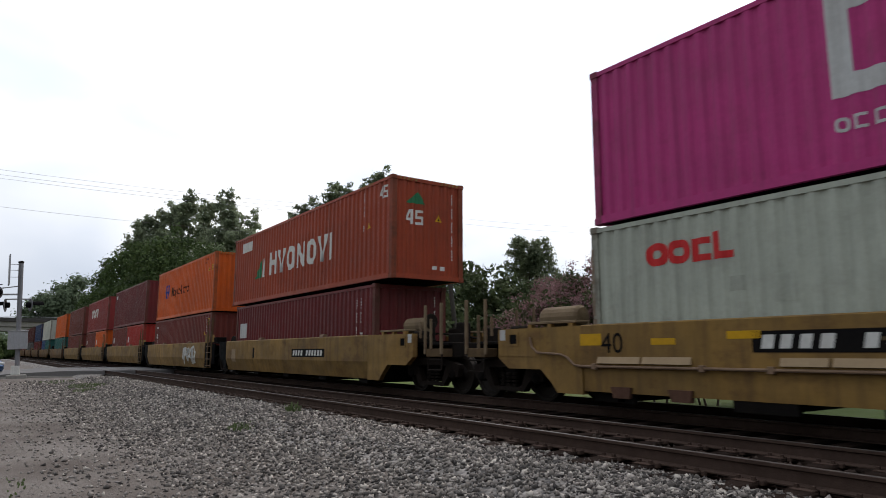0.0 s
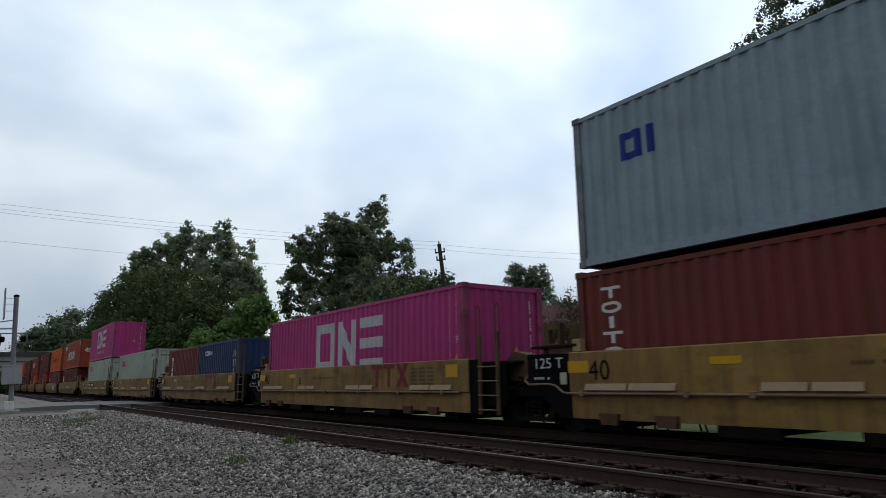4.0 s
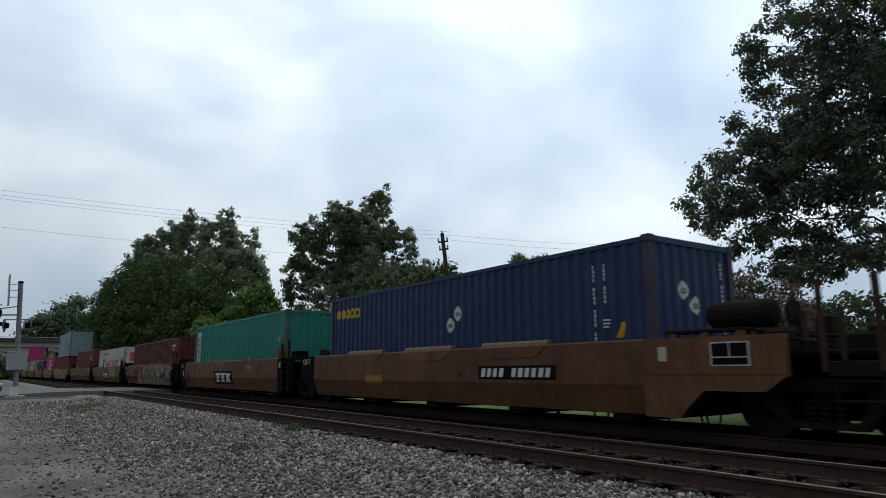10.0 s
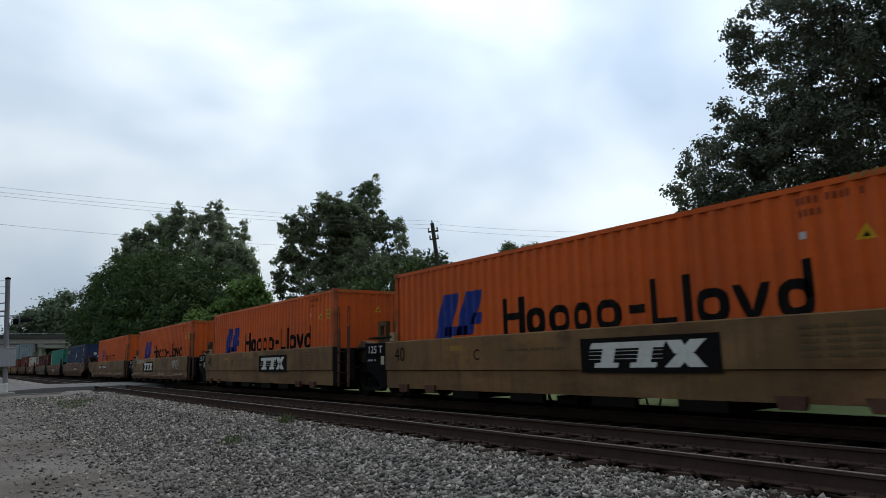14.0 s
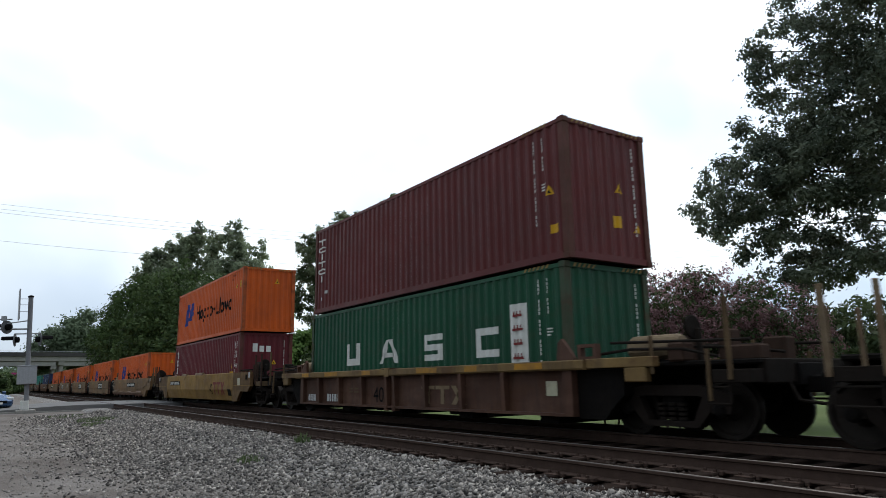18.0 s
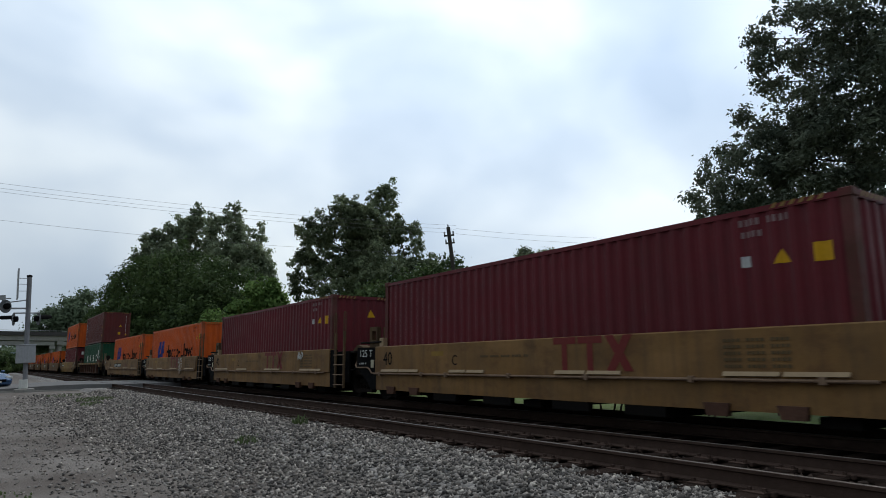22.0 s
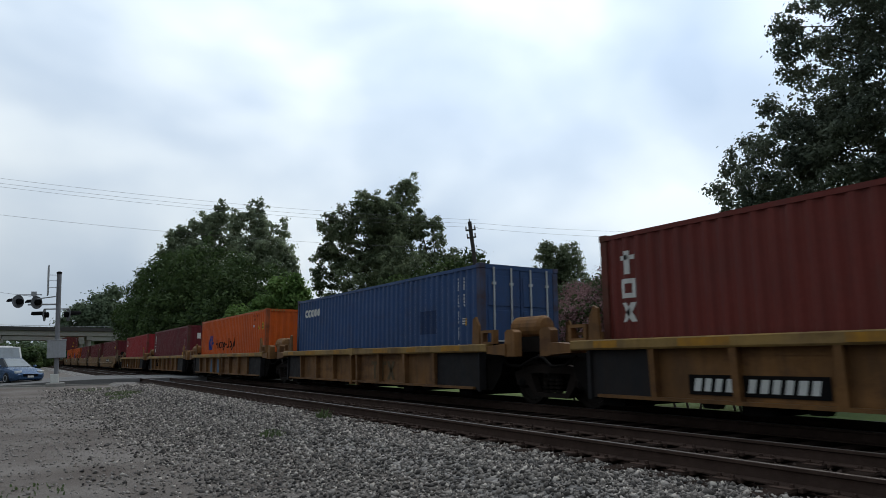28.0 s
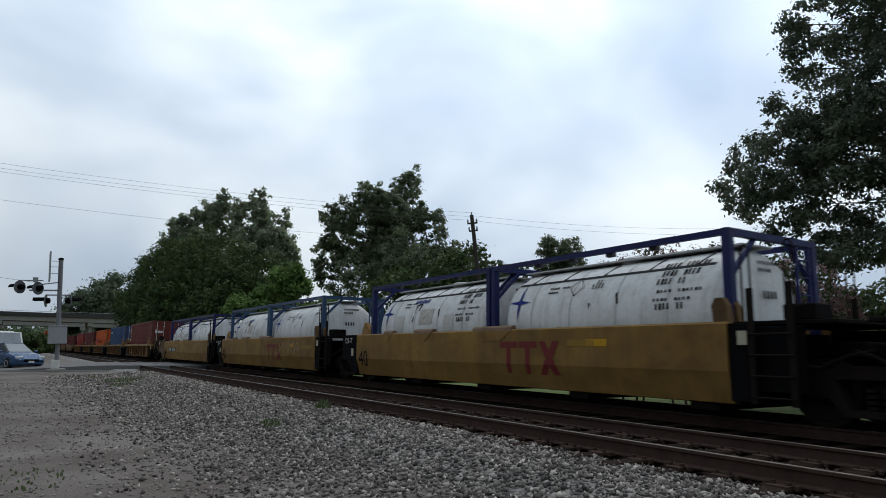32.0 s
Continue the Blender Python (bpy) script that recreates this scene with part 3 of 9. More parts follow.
    for nm, polys, m, where, lab in loose:
        over = 0.004 if nm.endswith("_print") else 0.0
        s_ = painted(polys, lambda a, d, u: (near if where == "side" else rear)(a, d - over, u), flat=(where == "flat"))
        if where == "rail":
            s_ = painted(polys, lambda a, d, u: (a, -w + 0.001, u), flat=True)
        if where == "flat":
            s_ = painted(polys, lambda a, d, u: (half + 0.004, a, u), flat=True)
        q = part(nm, s_, m, ob, lab)
        if nm in SMALL:
            q["kind"] = "stuff"
    rides(ob, s + slide + 6.096, z)
    return ob


def triangle(x, z, r=0.125):
    return [[(x - r, z), (x + r, z), (x, z + 1.7 * r)]]


def small_marks(light=WHITE_PAINT, side_x=4.9, z=2.3, tri=None, plate=None, end=True, h=2.896):
    """Code numbers as bars near the rear end, warning triangles and plates."""
    out = []
    k = h / 2.896
    out.append(("code_marking", bars(side_x, z * k, 23, 0.027, 0.062, 0.018, True) + bars(side_x + 0.26, z * k, 9, 0.027, 0.062, 0.018, True) + [rect(side_x + 0.22, z * k - 0.95 - 0.06 * j, 0.13 - 0.04 * (j == 2), 0.03) for j in range(3)], light, "side", "column of small pale characters"))
    if end:
        out.append(("code_marking", bars(0.8, 2.5 * k, 24, 0.026, 0.062, 0.02, True), light, "end", "column of small pale characters"))
    if tri:
        out.append(("warning_triangle", triangle(tri[0], tri[1]), YELLOW_PATCH, "side", "yellow warning triangle"))
        out.append(("warning_triangle", triangle(0.35, tri[1] + 0.15), YELLOW_PATCH, "end", "yellow warning triangle"))
        out.append(("hazard_print", triangle(tri[0], tri[1] + 0.035, 0.045), BLACK_MARK, "side", ""))
        out.append(("hazard_print", triangle(0.35, tri[1] + 0.185, 0.045), BLACK_MARK, "end", ""))
    if plate:
        out.append(("warning_plate", [rect(plate[0], plate[1], 0.22, 0.3)], YELLOW_PATCH, "side", "yellow warning plate"))
        out.append(("hazard_print", [rect(plate[0] + 0.03 + 0.06 * j, plate[1] + 0.04 + 0.13 * i, 0.035, 0.08) for i in range(2) for j in range(3)], FAINT_MARK, "side", ""))
    return out


OCHRE_DULL = surface("dull_ochre_flash", (0.26, 0.165, 0.05), 0.6)


def top_flashes(h=2.896):
    """Black and yellow flashes at the upper corners."""
    p = [slanted(5.0 + i * 0.13, h - 0.088, 0.06, 0.07, 0.05) for i in range(6)]
    q = [slanted(-1.0 + i * 0.13, h - 0.105, 0.06, 0.075, 0.05) for i in range(5)] + [slanted(0.4 + i * 0.13, h - 0.105, 0.06, 0.075, 0.05) for i in range(5)]
    return [("corner_flash", p, OCHRE_DULL, "rail", "yellow height flashes"), ("corner_flash", q, OCHRE_DULL, "flat", "yellow height flashes")]


def diamond(x, z, r=0.2):
    return [(x - r, z), (x, z - r), (x + r, z), (x, z + r)]


# ---- well wagons
SILL, SIDE_Y = 1.44, 1.50


def truck(parent, x):
    """A two-axle truck under a wagon: bolster with side frames, springs, wheels and axles as its pieces."""
    def make(nm, shape_fn, mat, smooth=False):
        return cached(("truck", nm), lambda: shape_fn().mesh(nm if isinstance(nm, str) else nm[0], mat, smooth))

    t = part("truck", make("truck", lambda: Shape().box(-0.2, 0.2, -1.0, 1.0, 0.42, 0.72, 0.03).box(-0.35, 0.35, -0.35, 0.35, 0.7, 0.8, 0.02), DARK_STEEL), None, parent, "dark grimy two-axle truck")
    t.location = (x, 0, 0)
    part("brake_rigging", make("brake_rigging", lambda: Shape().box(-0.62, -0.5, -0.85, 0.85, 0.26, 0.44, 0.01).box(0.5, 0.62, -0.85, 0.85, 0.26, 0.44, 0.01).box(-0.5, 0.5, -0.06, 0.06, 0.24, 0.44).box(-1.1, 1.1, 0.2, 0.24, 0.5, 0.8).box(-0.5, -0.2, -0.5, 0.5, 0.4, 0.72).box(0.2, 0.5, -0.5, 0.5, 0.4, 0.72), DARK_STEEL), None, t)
    for sg in (-1, 1):
        def frame_():
            sh = Shape()
            outer = [(-1.12, 0.36), (-0.95, 0.28), (-0.62, 0.34), (-0.42, 0.2), (0.42, 0.2), (0.62, 0.34), (0.95, 0.28), (1.12, 0.36), (1.12, 0.6), (0.6, 0.72), (0.3, 0.82), (-0.3, 0.82), (-0.6, 0.72), (-1.12, 0.6)]
            y0, y1 = sorted((sg * 0.93, sg * 1.09))
            # upper chord, lower chord, pedestal ends
            sh.prism([(-1.12, 0.58), (-0.5, 0.66), (0.5, 0.66), (1.12, 0.58), (1.12, 0.68), (0.5, 0.83), (-0.5, 0.83), (-1.12, 0.68)], y0, y1, "y")
            sh.prism([(-0.5, 0.18), (0.5, 0.18), (0.5, 0.27), (-0.5, 0.27)], y0, y1, "y")
            for q in (-1, 1):
                sh.prism([(q * 0.5, 0.18), (q * 0.72, 0.42), (q * 0.78, 0.64), (q * 0.6, 0.64), (q * 0.42, 0.27)], y0, y1, "y")
                sh.prism([(q * 0.74, 0.4), (q * 1.06, 0.4), (q * 1.12, 0.62), (q * 0.76, 0.62)], y0, y1, "y")
            return sh
        part("side_frame", make(("frame", sg), frame_, TRUCK_IRON), None, t)

        def spring_():
            sh = Shape()
            for dx in (-0.19, 0.0, 0.19):
                for i in range(4):
                    sh.tube((dx, sg * 1.01, 0.28 + i * 0.075), (dx, sg * 1.01, 0.325 + i * 0.075), 0.075, 8)
            return sh
        part("spring_pack", make(("spring", sg), spring_, GRIME), None, t)["kind"] = "stuff"
    for dx in (-0.88, 0.88):
        for sg in (-1, 1):
            part("wheel", make(("wheel", dx, sg), lambda: Shape().lathe([(sg * 0.69, 0.1), (sg * 0.69, 0.42), (sg * 0.685, 0.485), (sg * 0.70, 0.488), (sg * 0.725, 0.46), (sg * 0.82, 0.455), (sg * 0.825, 0.39), (sg * 0.775, 0.36), (sg * 0.76, 0.18), (sg * 0.83, 0.12), (sg * 0.84, 0.02)], (dx, 0, 0.457), "y", 22), WHEEL), None, t, "steel wheel")
            part("axle_box", make(("box", dx, sg), lambda: Shape().lathe([(sg * 0.9, 0.11), (sg * 1.1, 0.11), (sg * 1.13, 0.07), (sg * 1.135, 0.01)], (dx, 0, 0.457), "y", 12), DARK_STEEL), None, t)
        part("axle", make(("axle", dx), lambda: Shape().tube((dx, -0.9, 0.457), (dx, 0.9, 0.457), 0.08, 10), DARK_STEEL), None, t)
    return t


def slats(parent, nm, key, make, mat, lab=""):
    return part(nm, cached((nm, key, mat.name), lambda: make().mesh(nm, mat)), None, parent, lab)


def ladder(parent, x, sg, z0, z1, mat, w=0.58, top=2.44):
    """A ladder on a wagon's corner: two flat stiles with round rungs."""
    y = sg * 1.46
    ld = slats(parent, "ladder", (x, sg, z0, z1), lambda: Shape().box(x, x + 0.09, y - 0.025, y + 0.025, z0, z1, 0.004).box(x + w, x + w + 0.09, y - 0.025, y + 0.025, z0, z1 + 0.05, 0.004), mat, "narrow steel ladder")
    for i in range(4) if sg < 0 else ():
        z = z0 + 0.1 + i * 0.29
        slats(ld, "rung", (x, sg, z, mat.name), lambda: Shape().pipe([(x + 0.02, sg * 1.47, z), (x + 0.04, sg * 1.52, z), (x + w + 0.05, sg * 1.52, z), (x + w + 0.07, sg * 1.47, z)], 0.014), PALE_RUST if mat == GRIMY_TAN else GRIME, "worn rung")
    for dx in (-0.06, w):
        slats(parent, "grab_rail", (x, dx, sg, z1, top), lambda: Shape().pipe([(x + dx, y, 1.40), (x + dx, y, top), (x + dx + 0.03, y, top + 0.08), (x + dx + 0.09, y, top + 0.09), (x + dx + 0.13, y, top + 0.02), (x + dx + 0.13, y, 1.6)], 0.014), mat, "thin hooked grab rail")


def post(parent, x, sg, z0, z1, w, mat, y=1.47):
    slats(parent, "stanchion", (x, sg, z0, z1, w, y), lambda: Shape().box(x - w / 2, x + w / 2, *sorted((sg * y, sg * (y - 0.05))), z0, z1, 0.006), mat, "upright steel stanchion")


def holed(sh, x0, x1, z0, z1, hx0, hx1, hz0, hz1, y0, y1):
    """An upright plate with one rectangular hole."""
    for a, b, c, d in ((x0, x1, z0, hz0), (x0, x1, hz1, z1), (x0, hx0, hz0, hz1), (hx1, x1, hz0, hz1)):
        sh.box(*sorted((a, b)), *sorted((y0, y1)), c, d)
    return sh


def well_car(style, left, right, s, paint, label, marks=()):
    """One platform of a well wagon. style: slab, smooth or ribbed. left, right: joint (shared truck) or end (own truck and coupler).
    Origin under the middle of the well at rail height."""
    car = thing("well_wagon", label, "rail wagon", "well wagons of the train")
    P = paint
    eL, eR = {"slab": (6.08, 6.58), "smooth": (6.38, 6.25), "ribbed": (6.15, 6.5)}[style]
    CHORD = CHROME_YELLOW if P not in (BROWN, UMBER) else WORN_CHORD
    key = (style, left, right, P.name)
    RAIL = YELLOW if P in (YELLOW, SAND) else GRIMY_TAN

    def piece(nm, key2, make, mat=None, lab="", under=None):
        return part(nm, cached((nm, key2, key), lambda: make().mesh(nm, mat or P)), None, under or car, lab)

    for sg in (-1, 1):
        Y = lambda y: sg * y
        if style == "slab":
            low = P not in (YELLOW, SAND)
            piece("side_sill", sg, lambda: Shape().prism([(Y(1.50), 0.74), (Y(1.50), SILL - 0.02), (Y(1.48), SILL), (Y(1.33), SILL), (Y(1.33), 0.30), (Y(1.46), 0.30), (Y(1.465), 0.72)], -eL, eR))
            lz, ph = (0.47, 0.12) if low else (0.725, 0.165 if P == YELLOW else 0.115)
            plain = P == TAN and 180 < s < 215
            pp = None if plain else piece("side_pipe", (sg, 290 < s < 300), lambda: Shape().tube((-eL - 0.05, Y(1.525), lz), (eR - 0.3, Y(1.525), lz), 0.024, 8) if not 290 < s < 300 else Shape().pipe([(-eL - 0.05, Y(1.525), lz), (2.75, Y(1.525), lz), (3.0, Y(1.525), lz - 0.06), (3.2, Y(1.525), lz - 0.22), (3.32, Y(1.525), lz - 0.22), (3.5, Y(1.525), lz - 0.05), (3.7, Y(1.525), lz), (eR - 0.3, Y(1.525), lz), (eR - 0.15, Y(1.525), lz + 0.1), (eR - 0.1, Y(1.525), lz + 0.6)], 0.024), PALE_RUST, "rusty air pipe along the side")
            for x in (-5.82, -3.75, -2.72, -0.5, 1.6, 3.7, 5.6) if sg < 0 and not plain else ():
                piece("pipe_clamp", (sg, x), lambda: Shape().box(x, x + 0.09, *sorted((Y(1.49), Y(1.56))), lz - 0.05, lz + 0.05, 0.006), PALE_RUST, "", pp)
            if low and not plain:
                piece("bottom_flange", sg, lambda: Shape().box(-eL, eR, *sorted((Y(1.46), Y(1.51))), 0.30, 0.40, 0.006), RUST_BROWN, "rusty lower flange")
            for x, w in ((-5.72, 1.84), (-2.57, 1.3), (0.84, 1.58), (4.25, 1.73)) if sg < 0 and not plain else ():
                for q in (0, 1):
                    x0 = x + q * (w / 2 + 0.01)
                    piece("step_cover", (sg, x, q), lambda: Shape().prism([(Y(1.502), lz + 0.05), (Y(1.55), lz + 0.055), (Y(1.512), lz + ph), (Y(1.501), lz + ph)], x0 + 0.02, x0 + w / 2 - 0.02), PAD if not low else PALE_RUST, "pale bare metal cover strip")
            for x in (-5.45, -4.33, 3.9, 5.0) if sg < 0 else ():
                piece("jacking_pad", (sg, x), lambda: Shape().prism([(x, 0.40), (x + 0.42, 0.40), (x + 0.38, 0.22), (x + 0.06, 0.22)], *sorted((Y(1.40), Y(1.515))), "y"), RUST_BROWN, "rusty red block under the sill")
            for x, w in () if sg > 0 else ((-5.2, 0.16), (-3.3, 0.9), (-1.4, 0.9), (0.7, 0.9), (2.4, 0.8)):
                piece("sill_foot", (sg, x), lambda: Shape().box(x, x + w, *sorted((Y(1.34), Y(1.452))), 0.14, 0.30), DARK_STEEL)
        elif style == "smooth":
            piece("side_sill", sg, lambda: Shape().prism([(Y(1.32), 0.245), (Y(1.37), 0.26), (Y(1.50), 0.72), (Y(1.50), SILL - 0.03), (Y(1.47), SILL), (Y(1.33), SILL), (Y(1.33), 0.74), (Y(1.24), 0.40), (Y(1.24), 0.245)], -eL, eR))
            wide = P in (BROWN, UMBER) and right == "end"
            for x, w in ((-4.03, 1.93), (-0.98, 1.99), (2.11, 1.98)) if wide else ((-4.6, 0.5), (-2.9, 0.9), (-0.2, 1.4)) if P == GOLDEN else ((-2.4, 0.25), (3.1, 0.25)):
                if w > 0.4:
                    piece("side_door", (sg, x), lambda: Shape().prism([(x, SILL - 0.03), (x + w, SILL - 0.03), (x + w - 0.35, SILL - 0.24), (x + 0.35, SILL - 0.24)], *sorted((Y(1.49), Y(1.512))), "y"))
                piece("guide_pad", (sg, x), lambda: Shape().prism([(Y(1.51), SILL - 0.03), (Y(1.50), SILL + 0.04), (Y(1.46), SILL + 0.08), (Y(1.36), SILL + 0.08), (Y(1.34), SILL)], x, x + w), PALE_RUST, "pale worn loading guide")
            for x in (-3.1, 1.5, 4.6):
                piece("seam", (sg, x), lambda: Shape().box(x, x + 0.015, *sorted((Y(1.44), Y(1.504))), 0.72, SILL - 0.03))
        else:
            piece("top_chord", sg, lambda: Shape().prism([(Y(1.36), 1.10), (Y(1.54), 1.10), (Y(1.56), 1.13), (Y(1.56), 1.26), (Y(1.53), 1.28), (Y(1.36), 1.28)], -eL - 0.35, eR + 0.35), CHORD, "worn yellow top sill")
            piece("side_sheet", sg, lambda: Shape().box(-eL + 0.2, eR - 0.2, *sorted((Y(1.36), Y(1.385))), 0.30, 1.10))
            for x, kd in ((-eL, left), (eR - 0.24, right)):
                if kd == "joint":
                    x0, x1 = (-eL, -4.73) if x < 0 else (4.62, eR)
                    bay = piece("dark_end_bay", (sg, x), lambda: Shape().box(x0, x1, *sorted((Y(1.30), Y(1.43))), 0.27, 1.095, 0.01), BAY_GREY, "blackened steel end bay")
                    piece("bay_stiffener", (sg, x), lambda: Shape().box(*((x0, x0 + 0.08) if x < 0 else (x1 - 0.08, x1)), *sorted((Y(1.43), Y(1.49))), 0.24, 1.09), BAY_GREY, "", bay)
                else:
                    piece("end_post", (sg, x), lambda: Shape().box(x, x + 0.24, *sorted((Y(1.34), Y(1.50))), 0.28, 1.10, 0.01))
            piece("chord_cap", sg, lambda: Shape().box(-0.46, 0.24, *sorted((Y(1.36), Y(1.572))), 1.282, 1.30, 0.004).box(-0.27, -0.06, *sorted((Y(1.562), Y(1.575))), 1.08, 1.30), CHORD, "worn cap over the paired posts")
            for x, w in ((-5.9, 0.55), (-4.1, 0.9), (-1.6, 0.5), (1.3, 0.9), (3.3, 0.45), (5.0, 0.8)) if sg < 0 else ():
                piece("reflector", (sg, x), lambda: Shape().box(x, x + w, *sorted((Y(1.559), Y(1.564))), 1.135, 1.255), CHIPPED_YELLOW, "chipped orange-yellow reflective strip")
            for x in (-0.38, 0.03):
                piece("post_foot", (sg, x), lambda: Shape().box(x, x + 0.15, *sorted((Y(1.37), Y(1.525))), 0.21, 0.335, 0.008))
            for x in (-3.9, -2.3, -1.1, 1.0, 2.4, 3.8) if sg < 0 else ():
                piece("floor_lug", (sg, x), lambda: Shape().prism([(x, 0.3), (x + 0.34, 0.3), (x + 0.28, 0.2), (x + 0.06, 0.2)], *sorted((Y(1.2), Y(1.37))), "y"), DARK_STEEL)
            piece("bottom_flange", sg, lambda: Shape().box(-eL + 0.24, eR - 0.24, *sorted((Y(1.36), Y(1.50))), 0.28, 0.335))
            piece("rub_strip", sg, lambda: Shape().box(-eL + 0.24, eR - 0.24, *sorted((Y(1.386), Y(1.40))), 0.98, 1.01))
            for x in (-4.72, -3.25, -1.78, -0.36, 0.05, 1.5, 3.0, 4.5):
                piece("side_post", (sg, x), lambda: Shape().prism([(Y(1.386), 0.335), (Y(1.50), 0.335), (Y(1.535), 1.10), (Y(1.386), 1.10)], x, x + 0.11))
    # floor of the well
    for x in (-5.7, -3.0, 0.0, 3.0, 5.7):
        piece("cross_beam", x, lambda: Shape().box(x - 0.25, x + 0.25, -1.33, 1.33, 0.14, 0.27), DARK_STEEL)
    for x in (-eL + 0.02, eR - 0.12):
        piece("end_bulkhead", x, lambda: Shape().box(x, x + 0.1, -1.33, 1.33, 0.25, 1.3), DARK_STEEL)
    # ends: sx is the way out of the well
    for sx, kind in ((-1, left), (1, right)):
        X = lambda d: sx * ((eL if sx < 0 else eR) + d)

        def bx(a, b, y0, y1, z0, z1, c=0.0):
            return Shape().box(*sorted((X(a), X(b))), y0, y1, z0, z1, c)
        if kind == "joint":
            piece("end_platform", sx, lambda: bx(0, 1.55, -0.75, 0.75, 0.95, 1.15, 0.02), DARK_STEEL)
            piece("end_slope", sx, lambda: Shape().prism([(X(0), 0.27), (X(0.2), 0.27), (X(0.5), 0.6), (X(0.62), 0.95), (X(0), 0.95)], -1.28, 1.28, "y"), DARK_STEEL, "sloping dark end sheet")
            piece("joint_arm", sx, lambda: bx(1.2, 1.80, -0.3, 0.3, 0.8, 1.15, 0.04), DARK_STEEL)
            for sg in (-1, 1):
                y0, y1 = sorted((sg * 1.36, sg * 1.47))
                if style == "ribbed":
                    piece("sloped_end", (sx, sg), lambda: Shape().prism([(X(0.35), 1.06), (X(0.35), 1.22), (X(1.0), 1.27), (X(1.0), 1.02)], *sorted((sg * 1.1, sg * 1.54)), "y"))
                    piece("end_lug", (sx, sg), lambda: Shape().prism([(X(0.95), 1.0), (X(0.95), 1.5), (X(1.02), 1.56), (X(1.2), 1.56), (X(1.27), 1.5), (X(1.27), 1.0)], *sorted((sg * 1.3, sg * 1.5)), "y"), None, "rounded upright end lug")
                    piece("open_bracket", (sx, sg), lambda: holed(Shape(), X(0.02), X(0.5), 1.28, 1.58, X(0.1), X(0.42), 1.32, 1.52, sg * 1.32, sg * 1.46))
                    piece("gusset", (sx, sg), lambda: Shape().prism([(X(-0.32), 1.28), (X(-0.28), 1.85), (X(-0.18), 1.9), (X(-0.06), 1.7), (X(-0.04), 1.28)], *sorted((sg * 1.40, sg * 1.46)), "y"), None, "pointed guide gusset")
                elif sx < 0:
                    piece("end_panel", (sx, sg), lambda: Shape().prism([(X(0), 0.30), (X(0), SILL - 0.02), (X(1.12), SILL), (X(1.12), 0.92), (X(1.0), 0.80), (X(0.5), 0.5), (X(0.3), 0.30)], y0, y1, "y"), BLACK_PAINT, "black end panel with white lettering")
                    piece("panel_step", (sx, sg), lambda: bx(0.01, 1.12, *sorted((sg * 1.47, sg * 1.482)), 1.10, 1.125), BLACK_PAINT)
                    if style == "slab" and P in (YELLOW, SAND):
                        piece("bent_pipe", (sx, sg), lambda: Shape().pipe([(X(0.0), sg * 1.525, 0.725), (X(0.15), sg * 1.525, 0.74), (X(0.36), sg * 1.5, 0.86), (X(0.5), sg * 1.5, 0.885), (X(1.08), sg * 1.5, 0.88), (X(1.2), sg * 1.48, 0.96), (X(1.14), sg * 1.4, 1.1), (X(1.08), sg * 1.3, 1.16)], 0.02), PALE_RUST, "bent pale air pipe")
                else:
                    piece("end_panel", (sx, sg), lambda: bx(0, 0.3, y0, y1, 0.30, SILL - 0.03, 0.01), BLACK_PAINT, "black end panel")
                    ladder(car, X(0.32), sg, 0.28, 1.9, GRIMY_TAN if P in (YELLOW, SAND) else RUST_BROWN if P == TAN else GRIME, top=1.98 if P in (BROWN, UMBER) else 2.44)
                    piece("ladder_backing", (sx, sg), lambda: bx(0.3, 1.05, *sorted((sg * 1.28, sg * 1.34)), 0.45, 1.36, 0.01), BLACK_PAINT)
            if style == "slab":
                for y in (-1.1, 1.0):
                    if sx < 0:
                        piece("guide_bracket", (sx, y), lambda: holed(Shape(), X(0.53), X(0.97), 1.5, 2.02, X(0.60), X(0.84), 1.64, 1.90, y - 0.06, y + 0.06), GRIMY_TAN, "upright bracket with a square hole")
                        piece("guide_bracket", (sx, y, 1), lambda: holed(Shape(), X(-0.1), X(0.45), 1.5, 2.0, X(-0.02), X(0.2), 1.65, 1.88, y + 0.1, y + 0.2), GRIMY_TAN, "upright bracket with a square hole")
                        piece("bracket_shelf", (sx, y), lambda: bx(-0.05, 1.15, y - 0.25, y + 0.3, 1.55, 1.60, 0.008), GRIME)
                        piece("bracket_web", (sx, y), lambda: bx(0.0, 0.7, y - 0.2, y - 0.1, 1.40, 1.55), GRIMY_TAN)
                if sx < 0:
                    piece("corner_guide", sx, lambda: bx(-0.14, 0.06, -1.34, -1.2, SILL + 0.01, 1.68, 0.01), PAD, "pale worn corner guide")
                piece("end_deck", sx, lambda: bx(0.0, 1.3, -1.3, 1.3, 1.30, 1.36, 0.01), GRIME)
                for y in (-1.05, 0.75):
                    piece("end_casting", (sx, y), lambda: Shape().prism([(X(0.9), 0.95), (X(0.75), 1.15), (X(0.75), 1.40), (X(1.0), 1.55), (X(1.35), 1.48), (X(1.5), 1.3), (X(1.5), 0.95)], y, y + 0.3, "y") if sx > 0 else bx(0.75, 1.2, y, y + 0.25, 1.36, 1.5, 0.03), GRIMY_TAN, "grimy brown end casting")
            elif style == "smooth":
                piece("end_deck", sx, lambda: bx(0.0, 1.5, -1.32, 1.32, SILL - 0.06, SILL, 0.01), DARK_STEEL, "dark walkway grating")
                hk = 1 if P == GOLDEN else 0.6
